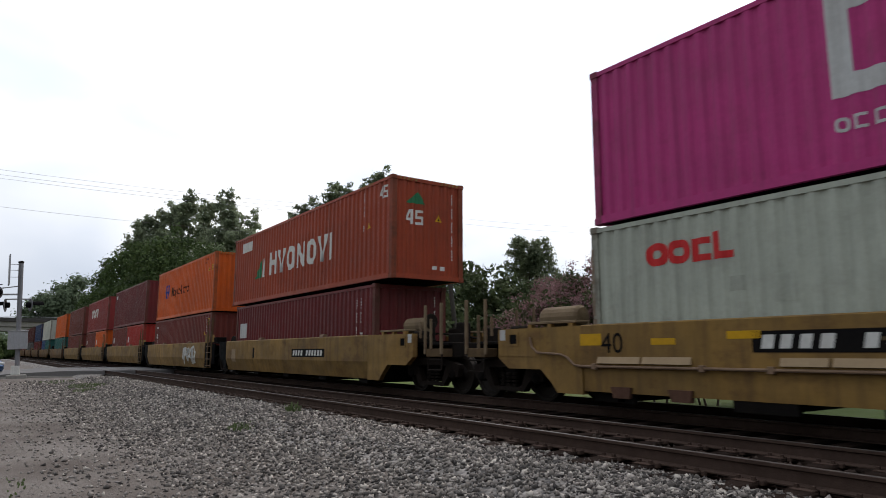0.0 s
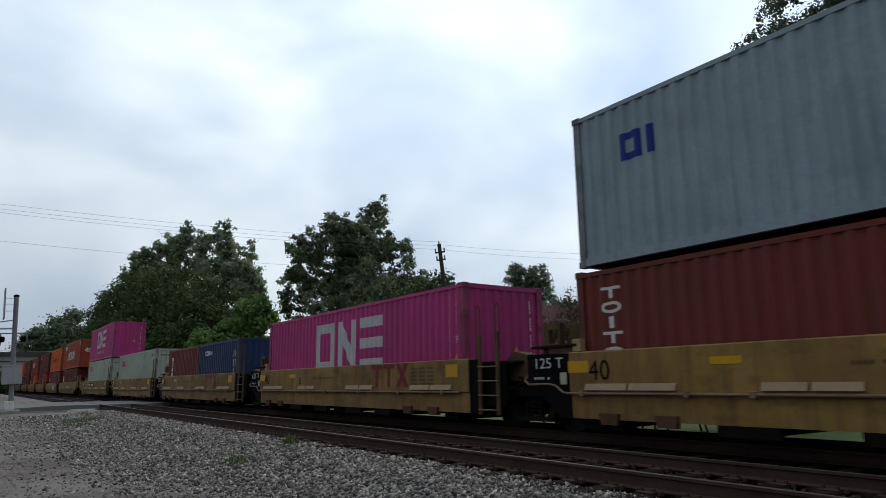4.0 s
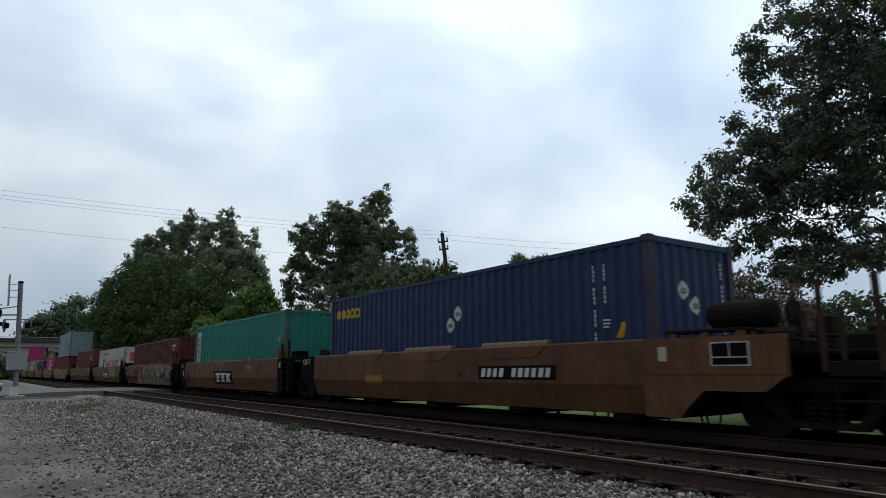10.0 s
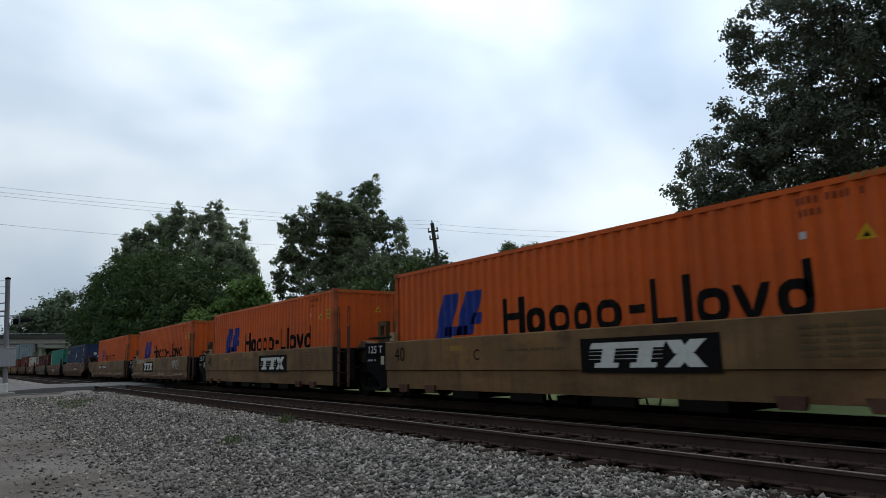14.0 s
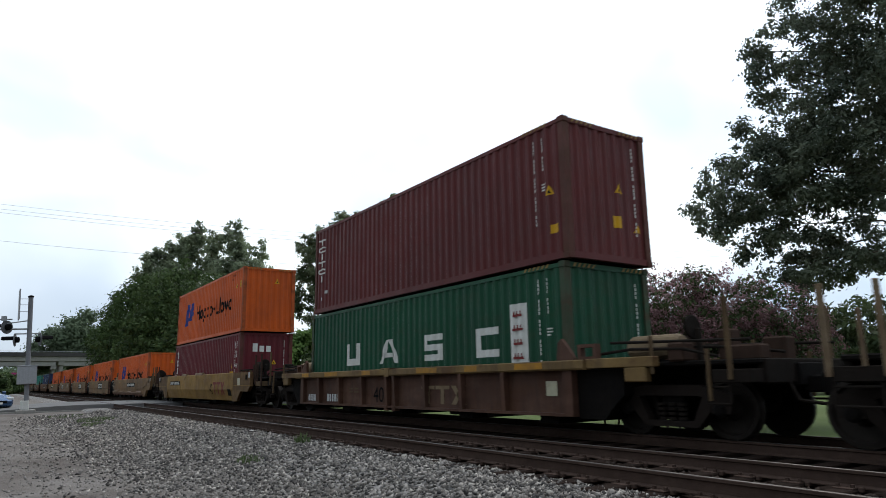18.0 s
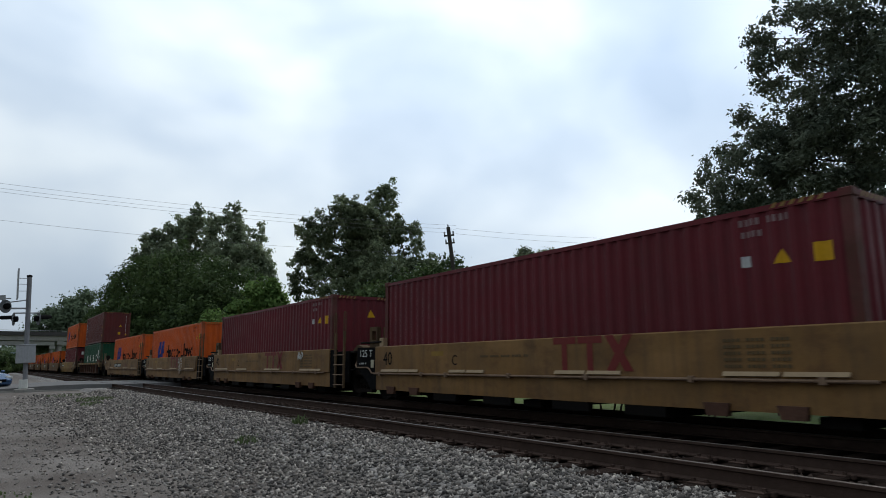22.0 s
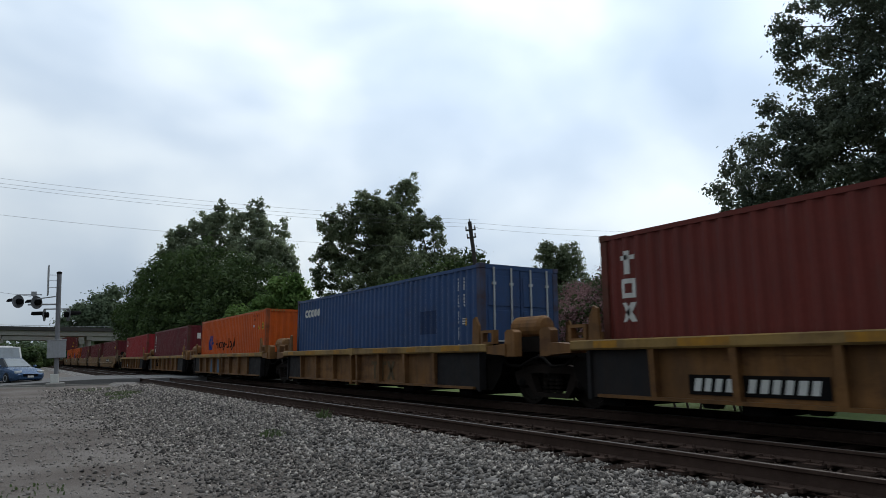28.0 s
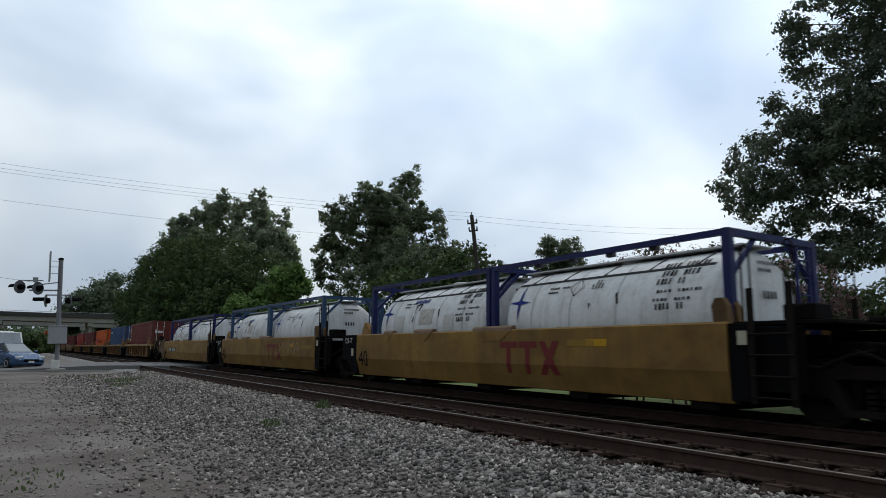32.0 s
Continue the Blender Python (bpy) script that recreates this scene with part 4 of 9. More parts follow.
                if sx < 0:
                    for y in (-1.25, 1.1):
                        piece("guide_horn", (sx, y), lambda: Shape().prism([(X(-0.35), SILL), (X(-0.3), SILL + 0.16), (X(-0.12), SILL + 0.36 * hk), (X(0.0), SILL + 0.36 * hk), (X(0.16), SILL + 0.14), (X(0.2), SILL)], y, y + 0.12, "y"), P if hk == 1 else GRIME)
                else:
                    for y in (-1.42, -1.18):
                        piece("corner_lug", (sx, y), lambda: Shape().prism([(X(-0.26), SILL), (X(-0.29), SILL + 0.24), (X(-0.22), SILL + 0.36), (X(-0.10), SILL + 0.36), (X(-0.03), SILL + 0.24), (X(0.0), SILL)], y, y + 0.13, "y"), GRIMY_GOLD if P == GOLDEN else P, "rounded corner guide casting")
                    piece("dark_box", sx, lambda: bx(0.75, 1.2, -1.3, -0.85, SILL, SILL + 0.22, 0.02), DARK_STEEL, "small dark box on the walkway")
            if style == "ribbed" and sx > 0:
                piece("air_tank", sx, lambda: Shape().lathe([(X(0.55), 0.06), (X(0.58), 0.19), (X(0.66), 0.24), (X(1.5), 0.24), (X(1.58), 0.19), (X(1.61), 0.06)], (0, -0.85, 1.62), "x", 18), P, "tan air reservoir")
                piece("tank_cradle", sx, lambda: Shape().prism([(X(0.5), 1.1), (X(0.7), 1.42), (X(1.45), 1.42), (X(1.7), 1.1)], -1.0, -0.7, "y"), GRIME)
            if sx < 0:
                truck(car, X(1.46))
            # air hose and cable between the platforms
            piece("air_hose", sx, lambda: Shape().pipe([(X(0.5), -1.25, 1.0), (X(0.8), -1.28, 0.82), (X(1.2), -1.28, 0.8), (X(1.5), -1.2, 0.95), (X(1.78), -1.1, 1.02)], 0.03), DARK_STEEL)
        else:
            for sg in (-1, 1):
                y0, y1 = sorted((sg * 1.36, sg * 1.495))
                if style == "ribbed":
                    piece("end_sill", (sx, sg), lambda: Shape().box(*sorted((X(0.35), X(1.8))), y0, y1 + 0.03, 1.12, 1.285, 0.01), CHORD)
                    piece("end_block", (sx, sg), lambda: Shape().box(*sorted((X(1.2), X(1.65))), y0, y1 + 0.01, 0.88, 1.12, 0.02), CHORD)
                    piece("gusset", (sx, sg), lambda: Shape().prism([(X(-0.4), 1.24), (X(-0.36), 1.6), (X(-0.26), 1.68), (X(-0.1), 1.5), (X(0.1), 1.24)], *sorted((sg * 1.38, sg * 1.46)), "y"))
                    piece("open_bracket", (sx, sg), lambda: holed(Shape(), X(0.1), X(0.55), 1.28, 1.55, X(0.18), X(0.47), 1.33, 1.49, sg * 1.3, sg * 1.42))
                    piece("guard_rail", (sx, sg), lambda: Shape().tube((X(0.7), sg * 1.2, 1.55), (X(3.3), sg * 1.2, 1.47), 0.025, 6), GRIME)
                    posts = ((1.75, 1.0, 1.6, 0.05), (2.75, 0.6, 1.35, 0.05), (3.1, 0.9, 2.1, 0.07))
                    steps = (2.68, 3.05)
                else:
                    es = piece("end_sill", (sx, sg), lambda: Shape().prism([(X(0), 0.24), (X(0), SILL - 0.01), (X(2.28), SILL - 0.02), (X(2.28), 0.86), (X(1.97), 0.65), (X(1.05), 0.65), (X(0.76), 0.4), (X(0.62), 0.24)], y0, y1, "y"), GRIMY_GOLD if P == GOLDEN else P)
                    grille = P in (BROWN, UMBER) and sx > 0
                    if grille:
                        piece("grille_plate", (sx, sg), lambda: bx(1.2, 1.8, *sorted((sg * 1.49, sg * 1.502)), 1.0, 1.34), GREY_WHITE, "pale framed grille", es)
                        # thin black blocks paint the dark inside the grille openings
                        for a_, b_, c_, d_ in ((1.225, 1.49, 1.135, 1.32), (1.51, 1.775, 1.135, 1.32), (1.225, 1.775, 1.02, 1.115)):
                            piece("grille_opening", (sx, sg, a_, c_), lambda: bx(a_, b_, *sorted((sg * 1.495, sg * 1.506)), c_, d_), BLACK_PAINT, "", es)
                    if not grille:
                        # no hole is cut: a thin black block paints its shade
                        piece("sill_slot", (sx, sg), lambda: bx(1.71, 1.92, *sorted((sg * 1.49, sg * 1.500)), 1.13, 1.31), BLACK_PAINT, "dark rectangular slot", es)
                        piece("slot_frame", (sx, sg), lambda: holed(Shape(), X(1.67), X(1.96), 1.09, 1.35, X(1.71), X(1.92), 1.13, 1.31, sg * 1.49, sg * 1.51), GRIMY_TAN if P not in (YELLOW, SAND) else P, "", es)
                        piece("placard", (sx, sg), lambda: bx(2.06, 2.22, *sorted((sg * 1.49, sg * 1.502)), 1.2, 1.41), GREY_WHITE, "small pale placard", es)
                    if style == "slab":
                        piece("bent_pipe", (sx, sg), lambda: Shape().pipe([(X(-0.05), sg * 1.525, 0.725), (X(0.15), sg * 1.525, 0.74), (X(0.34), sg * 1.525, 0.88), (X(0.5), sg * 1.525, 0.93), (X(1.1), sg * 1.525, 0.96), (X(1.25), sg * 1.525, 1.06), (X(1.3), sg * 1.525, 1.25)], 0.022), PALE_RUST, "bent pale air pipe", es)
                    piece("sill_seam", (sx, sg), lambda: bx(0.1, 2.27, *sorted((sg * 1.49, sg * 1.503)), 0.885, 0.9), None, "", es)
                    piece("raised_deck", (sx, sg), lambda: bx(0.3, 1.6, *sorted((sg * 0.95, sg * 1.3)), 1.5, 1.55, 0.008), GRIME if P not in (YELLOW, SAND) else TAN_STEEL)
                    for d in (0.4, 0.95, 1.5):
                        piece("deck_post", (sx, sg, d), lambda: bx(d, d + 0.1, *sorted((sg * 1.2, sg * 1.3)), SILL - 0.05, 1.5), RAIL)
                    posts = ((2.55, 1.3, 1.7, 0.05), (2.76, 0.92, 2.08, 0.07), (3.0, 1.04, 1.75, 0.05), (3.43, 0.92, 2.1, 0.08))
                    steps = (2.85, 3.4)
                for d, z0, z1, w in posts:
                    post(car, X(d), sg, z0, z1, w, GRIMY_TAN if style == "ribbed" else DARK_RUST if P in (BROWN, GOLDEN) else TAN_STEEL if P in (YELLOW, SAND) else GRIMY_TAN)
                piece("corner_step", (sx, sg), lambda: Shape().pipe([(X(steps[0]), sg * 1.40, 1.05), (X(steps[0]), sg * 1.42, 0.56), (X(steps[1]), sg * 1.42, 0.56), (X(steps[1]), sg * 1.40, 1.05)], 0.02).tube((X(steps[0]), sg * 1.42, 0.8), (X(steps[1]), sg * 1.42, 0.8), 0.016, 6), GRIME, "dark stirrup step")
                piece("beam_face", (sx, sg), lambda: bx(2.79, 3.4, *sorted((sg * 1.1, sg * 1.44)), 0.86, 1.05, 0.01), GRIMY_TAN if P in (GOLDEN, YELLOW) else GRIME)
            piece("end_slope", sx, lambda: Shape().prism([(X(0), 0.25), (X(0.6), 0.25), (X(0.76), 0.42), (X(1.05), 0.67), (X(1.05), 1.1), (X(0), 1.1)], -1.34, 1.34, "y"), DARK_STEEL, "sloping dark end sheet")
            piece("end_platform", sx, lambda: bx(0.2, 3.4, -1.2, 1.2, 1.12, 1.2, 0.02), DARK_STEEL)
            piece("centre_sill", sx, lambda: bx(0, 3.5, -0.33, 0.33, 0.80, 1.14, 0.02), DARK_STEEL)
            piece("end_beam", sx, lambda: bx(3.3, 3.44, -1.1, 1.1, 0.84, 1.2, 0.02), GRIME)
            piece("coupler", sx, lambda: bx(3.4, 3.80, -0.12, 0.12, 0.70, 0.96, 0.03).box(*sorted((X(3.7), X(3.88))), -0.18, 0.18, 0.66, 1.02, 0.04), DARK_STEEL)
            piece("air_tank", sx, lambda: Shape().lathe([(X(0.7), 0.06), (X(0.73), 0.17), (X(0.8), 0.21), (X(1.7), 0.21), (X(1.77), 0.17), (X(1.8), 0.06)], (0, -0.65, 1.78 if P == BROWN and style == "smooth" else 1.46 if style == "ribbed" else 1.66), "x", 16), TAN_STEEL if P in (YELLOW, SAND) or style == "ribbed" else GRIME, "air reservoir")
            for y in (-0.75, -0.55):
                piece("tank_bracket", (sx, y), lambda: bx(1.2, 1.26, y - 0.04, y + 0.04, 1.2, 1.6 if P == BROWN and style == "smooth" else 1.3 if style == "ribbed" else 1.48), DARK_STEEL)
            if sx > 0:
                bs_ = piece("brake_stand", sx, lambda: bx(2.18, 2.26, -0.9, -0.8, 1.18, 1.72, 0.02), GRIME)
                piece("brake_wheel", sx, lambda: Shape().lathe([(X(2.11), 0.02), (X(2.11), 0.13), (X(2.10), 0.19), (X(2.13), 0.2), (X(2.15), 0.18), (X(2.14), 0.02)], (0, -0.85, 1.74), "x", 18), GRIME, "round hand-brake wheel", bs_)
            for d, y, w, h in ((1.9, -1.1, 0.3, 0.3), (0.6, 0.9, 0.45, 0.45), (2.45, 0.7, 0.4, 0.4), (2.6, -0.5, 0.5, 0.24), (1.95, 0.2, 0.25, 0.55)):
                piece("equipment_box", (sx, d, y), lambda: bx(d, d + w, y - 0.16, y + 0.16, 1.19, 1.19 + h, 0.03), DARK_RUST if style == "ribbed" else GRIME, "grimy equipment box")
            for k_, pts in enumerate((((0.4, -1.22, 1.36), (1.2, -1.25, 1.42), (2.2, -1.25, 1.38), (2.7, -1.1, 1.25)), ((3.4, -0.5, 0.9), (3.55, -0.52, 0.6), (3.85, -0.4, 0.55)), ((1.0, -0.4, 1.25), (1.8, -0.45, 1.45), (2.6, -0.3, 1.4), (3.3, -0.3, 1.3)))):
                piece("air_pipe", (sx, k_), lambda: Shape().pipe([(X(a_), b_, c_) for a_, b_, c_ in pts], 0.026), GRIME, "bent air pipe")
            truck(car, X(1.75 if style == "ribbed" else 2.5))
    # markings on the near side: (kind, x, z, size)
    y = -SIDE_Y - 0.006 if style != "ribbed" else -1.40
    crease = style == "smooth"
    tuck = lambda u: max(0.0, 0.72 - u) * 0.2826 if crease else 0.0

    def laid(polys, off=0.0):
        """Outlines laid on the side, split where its lower flank tucks in."""
        cut = []
        for p_ in polys:
            if crease and min(q[1] for q in p_) < 0.72 < max(q[1] for q in p_):
                turned = [(v, u) for u, v in p_]
                cut += [[(u, v) for v, u in half_] for half_ in (clip_x(turned, 0.72, True), clip_x(turned, 0.72, False)) if len(half_) >= 3]
            else:
                cut.append(p_)
        return painted(cut, lambda a, d, u: (a, y - off + tuck(u), u), True)

    for mk in marks:
        kind, x, z = mk[0], mk[1], mk[2]
        if kind == "text":
            t = part("lettering", lettering(mk[3], mk[4], mk[5], mk[6] if len(mk) > 6 else None), None, car, "painted characters %s" % mk[3])
            if crease and z < 0.72:
                me = t.data.copy()
                bm = bmesh.new()
                bm.from_mesh(me)
                bmesh.ops.bisect_plane(bm, geom=bm.verts[:] + bm.edges[:] + bm.faces[:], plane_co=(0, 0, 0.72 - z), plane_no=(0, 0, 1))
                for w_ in bm.verts:
                    w_.co.y += tuck(w_.co.z + z)
                bm.to_mesh(me)
                bm.free()
                t.data = me
            t.location = (x, y - 0.002, z)
        elif kind == "plate":      # black number board with pale bars
            w, h = mk[3], mk[4]
            part("number_board", laid([rect(x, z, w, h)]), BLACK_MARK, car, "black number board")
            ps = leaning_bars(x + w * 0.04, z + h * 0.18, w * 0.92, h * 0.64, 11, (4,))
            part("number_mark", laid(ps, 0.004), WHITE_PAINT, car, "pale characters as plain frames")["kind"] = "stuff"
        elif kind == "number":     # pale characters straight on the side
            ps = leaning_bars(x, z, mk[3], mk[4], mk[5], (), 0.0)
            part("number_mark", laid(ps), GREY_WHITE, car, "pale characters as plain frames")["kind"] = "stuff"
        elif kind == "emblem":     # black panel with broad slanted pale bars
            w, h = mk[3], mk[4]
            part("emblem_panel", laid([rect(x, z, w, h)]), BLACK_MARK, car, "black emblem panel")
            ps = []
            for i in range(2):
                bx_ = x + w * (0.08 + i * 0.28)
                ps += [slanted(bx_, z + h * 0.68, w * 0.28, h * 0.18, w * 0.02), slanted(bx_ + w * 0.085, z + h * 0.28, w * 0.10, h * 0.40, w * 0.025), slanted(bx_ + w * 0.03, z + h * 0.14, w * 0.19, h * 0.14, w * 0.01)]
            bx_ = x + w * 0.64
            ps += [slanted(bx_, z + h * 0.14, w * 0.10, h * 0.72, w * 0.18), slanted(bx_ + w * 0.16, z + h * 0.145, w * 0.11, h * 0.35, -w * 0.07), slanted(bx_ + w * 0.07, z + h * 0.5, w * 0.10, h * 0.355, -w * 0.05)]
            ps += [rect(x + w * 0.07, z + h * (0.38 + 0.11 * j), w * 0.56, h * 0.014) for j in range(3)]
            part("emblem", laid(ps, 0.004), WHITE_PAINT, car, "broad white slanted emblem")["kind"] = "stuff"
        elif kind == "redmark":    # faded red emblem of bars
            w, h = mk[3], mk[4]
            u = w / 3
            ps = []
            for i in range(2):
                ps += [rect(x + i * u * 0.98, z + h * 0.80, u * 0.9, h * 0.2), rect(x + i * u * 0.98 + u * 0.34, z, u * 0.22, h * 0.8)]
            q = x + 2 * u
            ps += [slanted(q, z, u * 0.3, h, u * 0.62), slanted(q + u * 0.62, z + 0.002, u * 0.3, h * 0.5, -u * 0.3), slanted(q + u * 0.28, z + h * 0.52, u * 0.3, h * 0.48, -u * 0.3)]
            part("emblem", laid(ps), mk[5] if len(mk) > 5 else DULL_RED, car, "faded emblem" if len(mk) > 5 else "faded red emblem")["kind"] = "stuff"
        elif kind == "patch":
            part("reflector", laid([rect(x, z, mk[3], mk[4])]), mk[5], car)
        elif kind == "lever":      # a hanging forked lever with its block
            lv = part("lever", Shape().pipe([(x - 0.42, y - 0.03, z + 0.52), (x - 0.06, y - 0.06, z + 0.16), (x + 0.1, y - 0.06, z + 0.16), (x + 0.42, y - 0.03, z + 0.5)], 0.028), GRIME, car, "dark forked lever")
            part("lever_block", Shape().box(x - 0.1, x + 0.14, y - 0.1, y, z + 0.04, z + 0.16, 0.01), GRIME, lv)
        elif kind == "fine":
            rows = mk[5] if len(mk) > 5 else 2
            ps = []
            for r in range(rows):
                ps += bars(x, z - r * 0.09, int(mk[3] / 0.07), 0.05, 0.045, 0.02)
            part("stencil", laid(ps, 0.003), mk[4], car, "lines of small stencilled characters")["kind"] = "stuff"
        elif kind == "polys":
            lift = 0.0015 * list(marks).index(mk)
            part(mk[4], laid(mk[3], lift), mk[5], car, mk[6])["kind"] = "stuff"
    rides(car, s + 6.096)
    return car


def tank_container(s, z, rear, frame_mat, frame_word, plain=False, length=6.058):
    """A white tank in a blue steel frame."""
    half, w, h = length / 2, 1.219, 2.591
    ob = thing("tank_container", "white cylindrical tank in a %s steel frame" % frame_word, "tank container", "containers on the train")
    k = (frame_mat.name,)
    white = surface("white_tank_paint", (0.66, 0.67, 0.65), 0.4, (0.28, 0.25, 0.22), 0.45, 1.0, 0.55, 0.04, vary=0.05)

    def piece(nm, key, make, m, lab="", smooth=False):
        return part(nm, cached(("tank", nm, key, k), lambda: make().mesh(nm, m, smooth)), None, ob, lab)

    c, r = 1.30, 1.12
    body = piece("tank_barrel", 0, lambda: Shape().lathe([(-half + 0.08, 0.25), (-half + 0.13, 0.62), (-half + 0.24, 0.94), (-half + 0.4, 1.07), (-half + 0.55, r), (half - 0.55, r), (half - 0.4, 1.07), (half - 0.24, 0.94), (half - 0.13, 0.62), (half - 0.08, 0.25)], (0, 0, c), "x", 40), white, "white insulated tank barrel", True)
    for x in (-1.75, -0.6, 0.6, 1.75):
        part("band", cached(("tank band", x), lambda: Shape().lathe([(x - 0.02, r - 0.01), (x - 0.018, r + 0.008), (x + 0.018, r + 0.008), (x + 0.02, r - 0.01)], (0, 0, c), "x", 40).mesh("band", GREY_WHITE)), None, body, "seam band")
    piece("walkway", 0, lambda: Shape().box(-half + 0.3, half - 0.3, -0.42, 0.42, h - 0.16, h - 0.13), GREY_WHITE, "grey top walkway")
    piece("hatch", 0, lambda: Shape().lathe([(2.28, 0.3), (2.50, 0.3), (2.53, 0.24)], (0.2, 0, 0), "z", 16), GREY_WHITE)
    for sx in (-1, 1):
        for sg in (-1, 1):
            piece("corner_post", (sx, sg), lambda: Shape().box(*sorted((sx * half, sx * (half - 0.14))), *sorted((sg * w, sg * (w - 0.14))), 0.0, h, 0.01), frame_mat)
            piece("end_brace", (sx, sg), lambda: Shape().tube((sx * (half - 0.07), sg * (w - 0.1), h - 0.75), (sx * (half - 0.07), sg * (w - 0.75), h - 0.1), 0.05, 6), frame_mat)
            piece("end_brace", (sx, sg, 1), lambda: Shape().tube((sx * (half - 0.07), sg * (w - 0.1), 0.7), (sx * (half - 0.07), sg * (w - 0.75), 0.1), 0.05, 6), frame_mat)
        for zz in (0.0, h - 0.12):
            piece("end_beam", (sx, zz), lambda: Shape().box(*sorted((sx * half, sx * (half - 0.11))), -w + 0.14, w - 0.14, zz + 0.005, zz + 0.115), frame_mat)
    for sg in (-1, 1):
        piece("top_beam", sg, lambda: Shape().box(-half + 0.14, half - 0.14, *sorted((sg * w, sg * (w - 0.09))), h - 0.11, h - 0.01), frame_mat)
        piece("bottom_beam", sg, lambda: Shape().box(-half + 0.14, half - 0.14, *sorted((sg * w, sg * (w - 0.09))), 0.01, 0.12), frame_mat)

    gut = surface("dark_grey_gutter", (0.09, 0.09, 0.09), 0.7, (0.05, 0.04, 0.035), 0.5, 3.0)
    for sg in (-1, 1) if not plain else ():
        piece("gutter", sg, lambda: Shape().box(-half + 0.55, half - 0.55, *sorted((sg * 0.74, sg * 0.79)), c + 0.80, c + 0.84), gut, "dark drip gutter along the tank")
        for x in (-2.1, -1.1, 0.0, 1.1, 2.1):
            piece("gutter_bracket", (sg, x), lambda: Shape().tube((x, sg * 0.78, c + 0.82), (x + 0.14, sg * 0.42, c + 1.06), 0.018, 5), gut)
    for x in (-1.5, -0.5, 0.5, 1.5):
        piece("saddle_block", x, lambda: Shape().box(x - 0.09, x + 0.09, -w + 0.09, -w + 0.2, h - 0.17, h - 0.06, 0.01), gut)
    stile = piece("end_ladder", 0, lambda: Shape().box(half - 0.05, half - 0.01, 0.62, 0.66, 0.3, h - 0.1).box(half - 0.05, half - 0.01, 0.98, 1.02, 0.3, h - 0.1), frame_mat, "steel ladder on the tank end")
    for i in range(7):
        part("rung", cached(("tank rung", i, k), lambda: Shape().tube((half - 0.03, 0.64, 0.5 + 0.29 * i), (half - 0.03, 1.0, 0.5 + 0.29 * i), 0.015, 5).mesh("rung", frame_mat)), None, stile)

    def skin(a, u):          # a place on the near flank of the barrel
        dz = max(-r, min(r, u - c))
        return (a, -math.sqrt(max(0, (r + 0.012) ** 2 - dz * dz)), u)

    def on_skin(nm, polys, m, lab=""):
        sh = Shape()
        for p in polys:
            rest = [(v, u) for u, v in p]
            lo, hi = min(q[0] for q in rest), max(q[0] for q in rest)
            n_ = max(1, math.ceil((hi - lo) / 0.11))
            for i in range(n_):
                band = clip_x(clip_x(rest, lo + (hi - lo) * i / n_, True) if i else rest, lo + (hi - lo) * (i + 1) / n_, False) if i < n_ - 1 else (clip_x(rest, lo + (hi - lo) * i / n_, True) if i else rest)
                if len(band) >= 3:
                    sh.add([skin(u, v) for v, u in band], [tuple(range(len(band)))])
        return part(nm, sh, m, ob, lab)

    def frame_diamond(x, z_, r_, t_):
        o, n_ = diamond(x, z_, r_), diamond(x, z_, r_ - t_)
        return [[o[i], o[(i + 1) % 4], n_[(i + 1) % 4], n_[i]] for i in range(4)]
    star = [[(-2.2 + dx * 0.36, 1.72 + dz * 0.44), (-2.2 + dz * 0.05 - dx * 0.0, 1.72 + dx * 0.05), (-2.2 - dz * 0.05, 1.72 - dx * 0.05)] for dx, dz in ((1, 0), (-1, 0), (0, 1), (0, -1))]
    on_skin("star_marking", star, BLUE_MARK, "blue four-pointed star")
    rows = []
    for i in range(2 if plain else 6):
        rows += [rect(1.45 + 0.05 * (i % 2) + j * 0.082 + (0.03 if j > 4 else 0), 2.12 - i * 0.145, 0.036 if (i + j) % 3 else 0.052, 0.105 if i in (0, 1, 2, 5) else 0.05) for j in range(11 - 2 * (i % 3)) if j != 4]
    on_skin("code_marking", rows, BLACK_MARK, "lines of small dark characters")["kind"] = "stuff"
    panel = surface("dulled_tank_patch", (0.56, 0.55, 0.52), 0.6, (0.4, 0.37, 0.33), 0.5, 3.0)
    if not rear:
        for x0, z0, w_, h_, nm, m_ in ((-1.65, 1.17, 0.45, 0.47, "patch", panel), (0.9, 1.17, 0.45, 0.42, "patch", panel), (-0.35, 1.38, 0.68, 0.4, "old_label", surface("brown_label_trace", (0.46, 0.42, 0.37), 0.7, (0.6, 0.59, 0.56), 0.6, 5.0))):
            on_skin(nm, [rect(x0, z0 + k * h_ / 4, w_, h_ / 4) for k in range(4)], m_, "dull trace of a removed label")
        part("document_tube", Shape().pipe([skin(-0.7, 1.45), skin(-0.66, 1.9), skin(-0.45, 1.95), skin(-0.45, 1.75)], 0.015), DARK_STEEL, ob, "thin dark bent rod on the tank")
    part("end_marking", painted([rect(-0.35 + j * 0.075, 2.1 - i * 0.12, 0.05, 0.06) for i in range(2) for j in range(8 - 3 * i)] + [rect(-0.3 + j * 0.1, 1.55, 0.05, 0.12) for j in range(4)], lambda a, d, u: (half - 0.13 + 0.1 * (1 - abs(u - c)), a, u), True), BLACK_MARK, ob, "small dark characters on the tank end")["kind"] = "stuff"
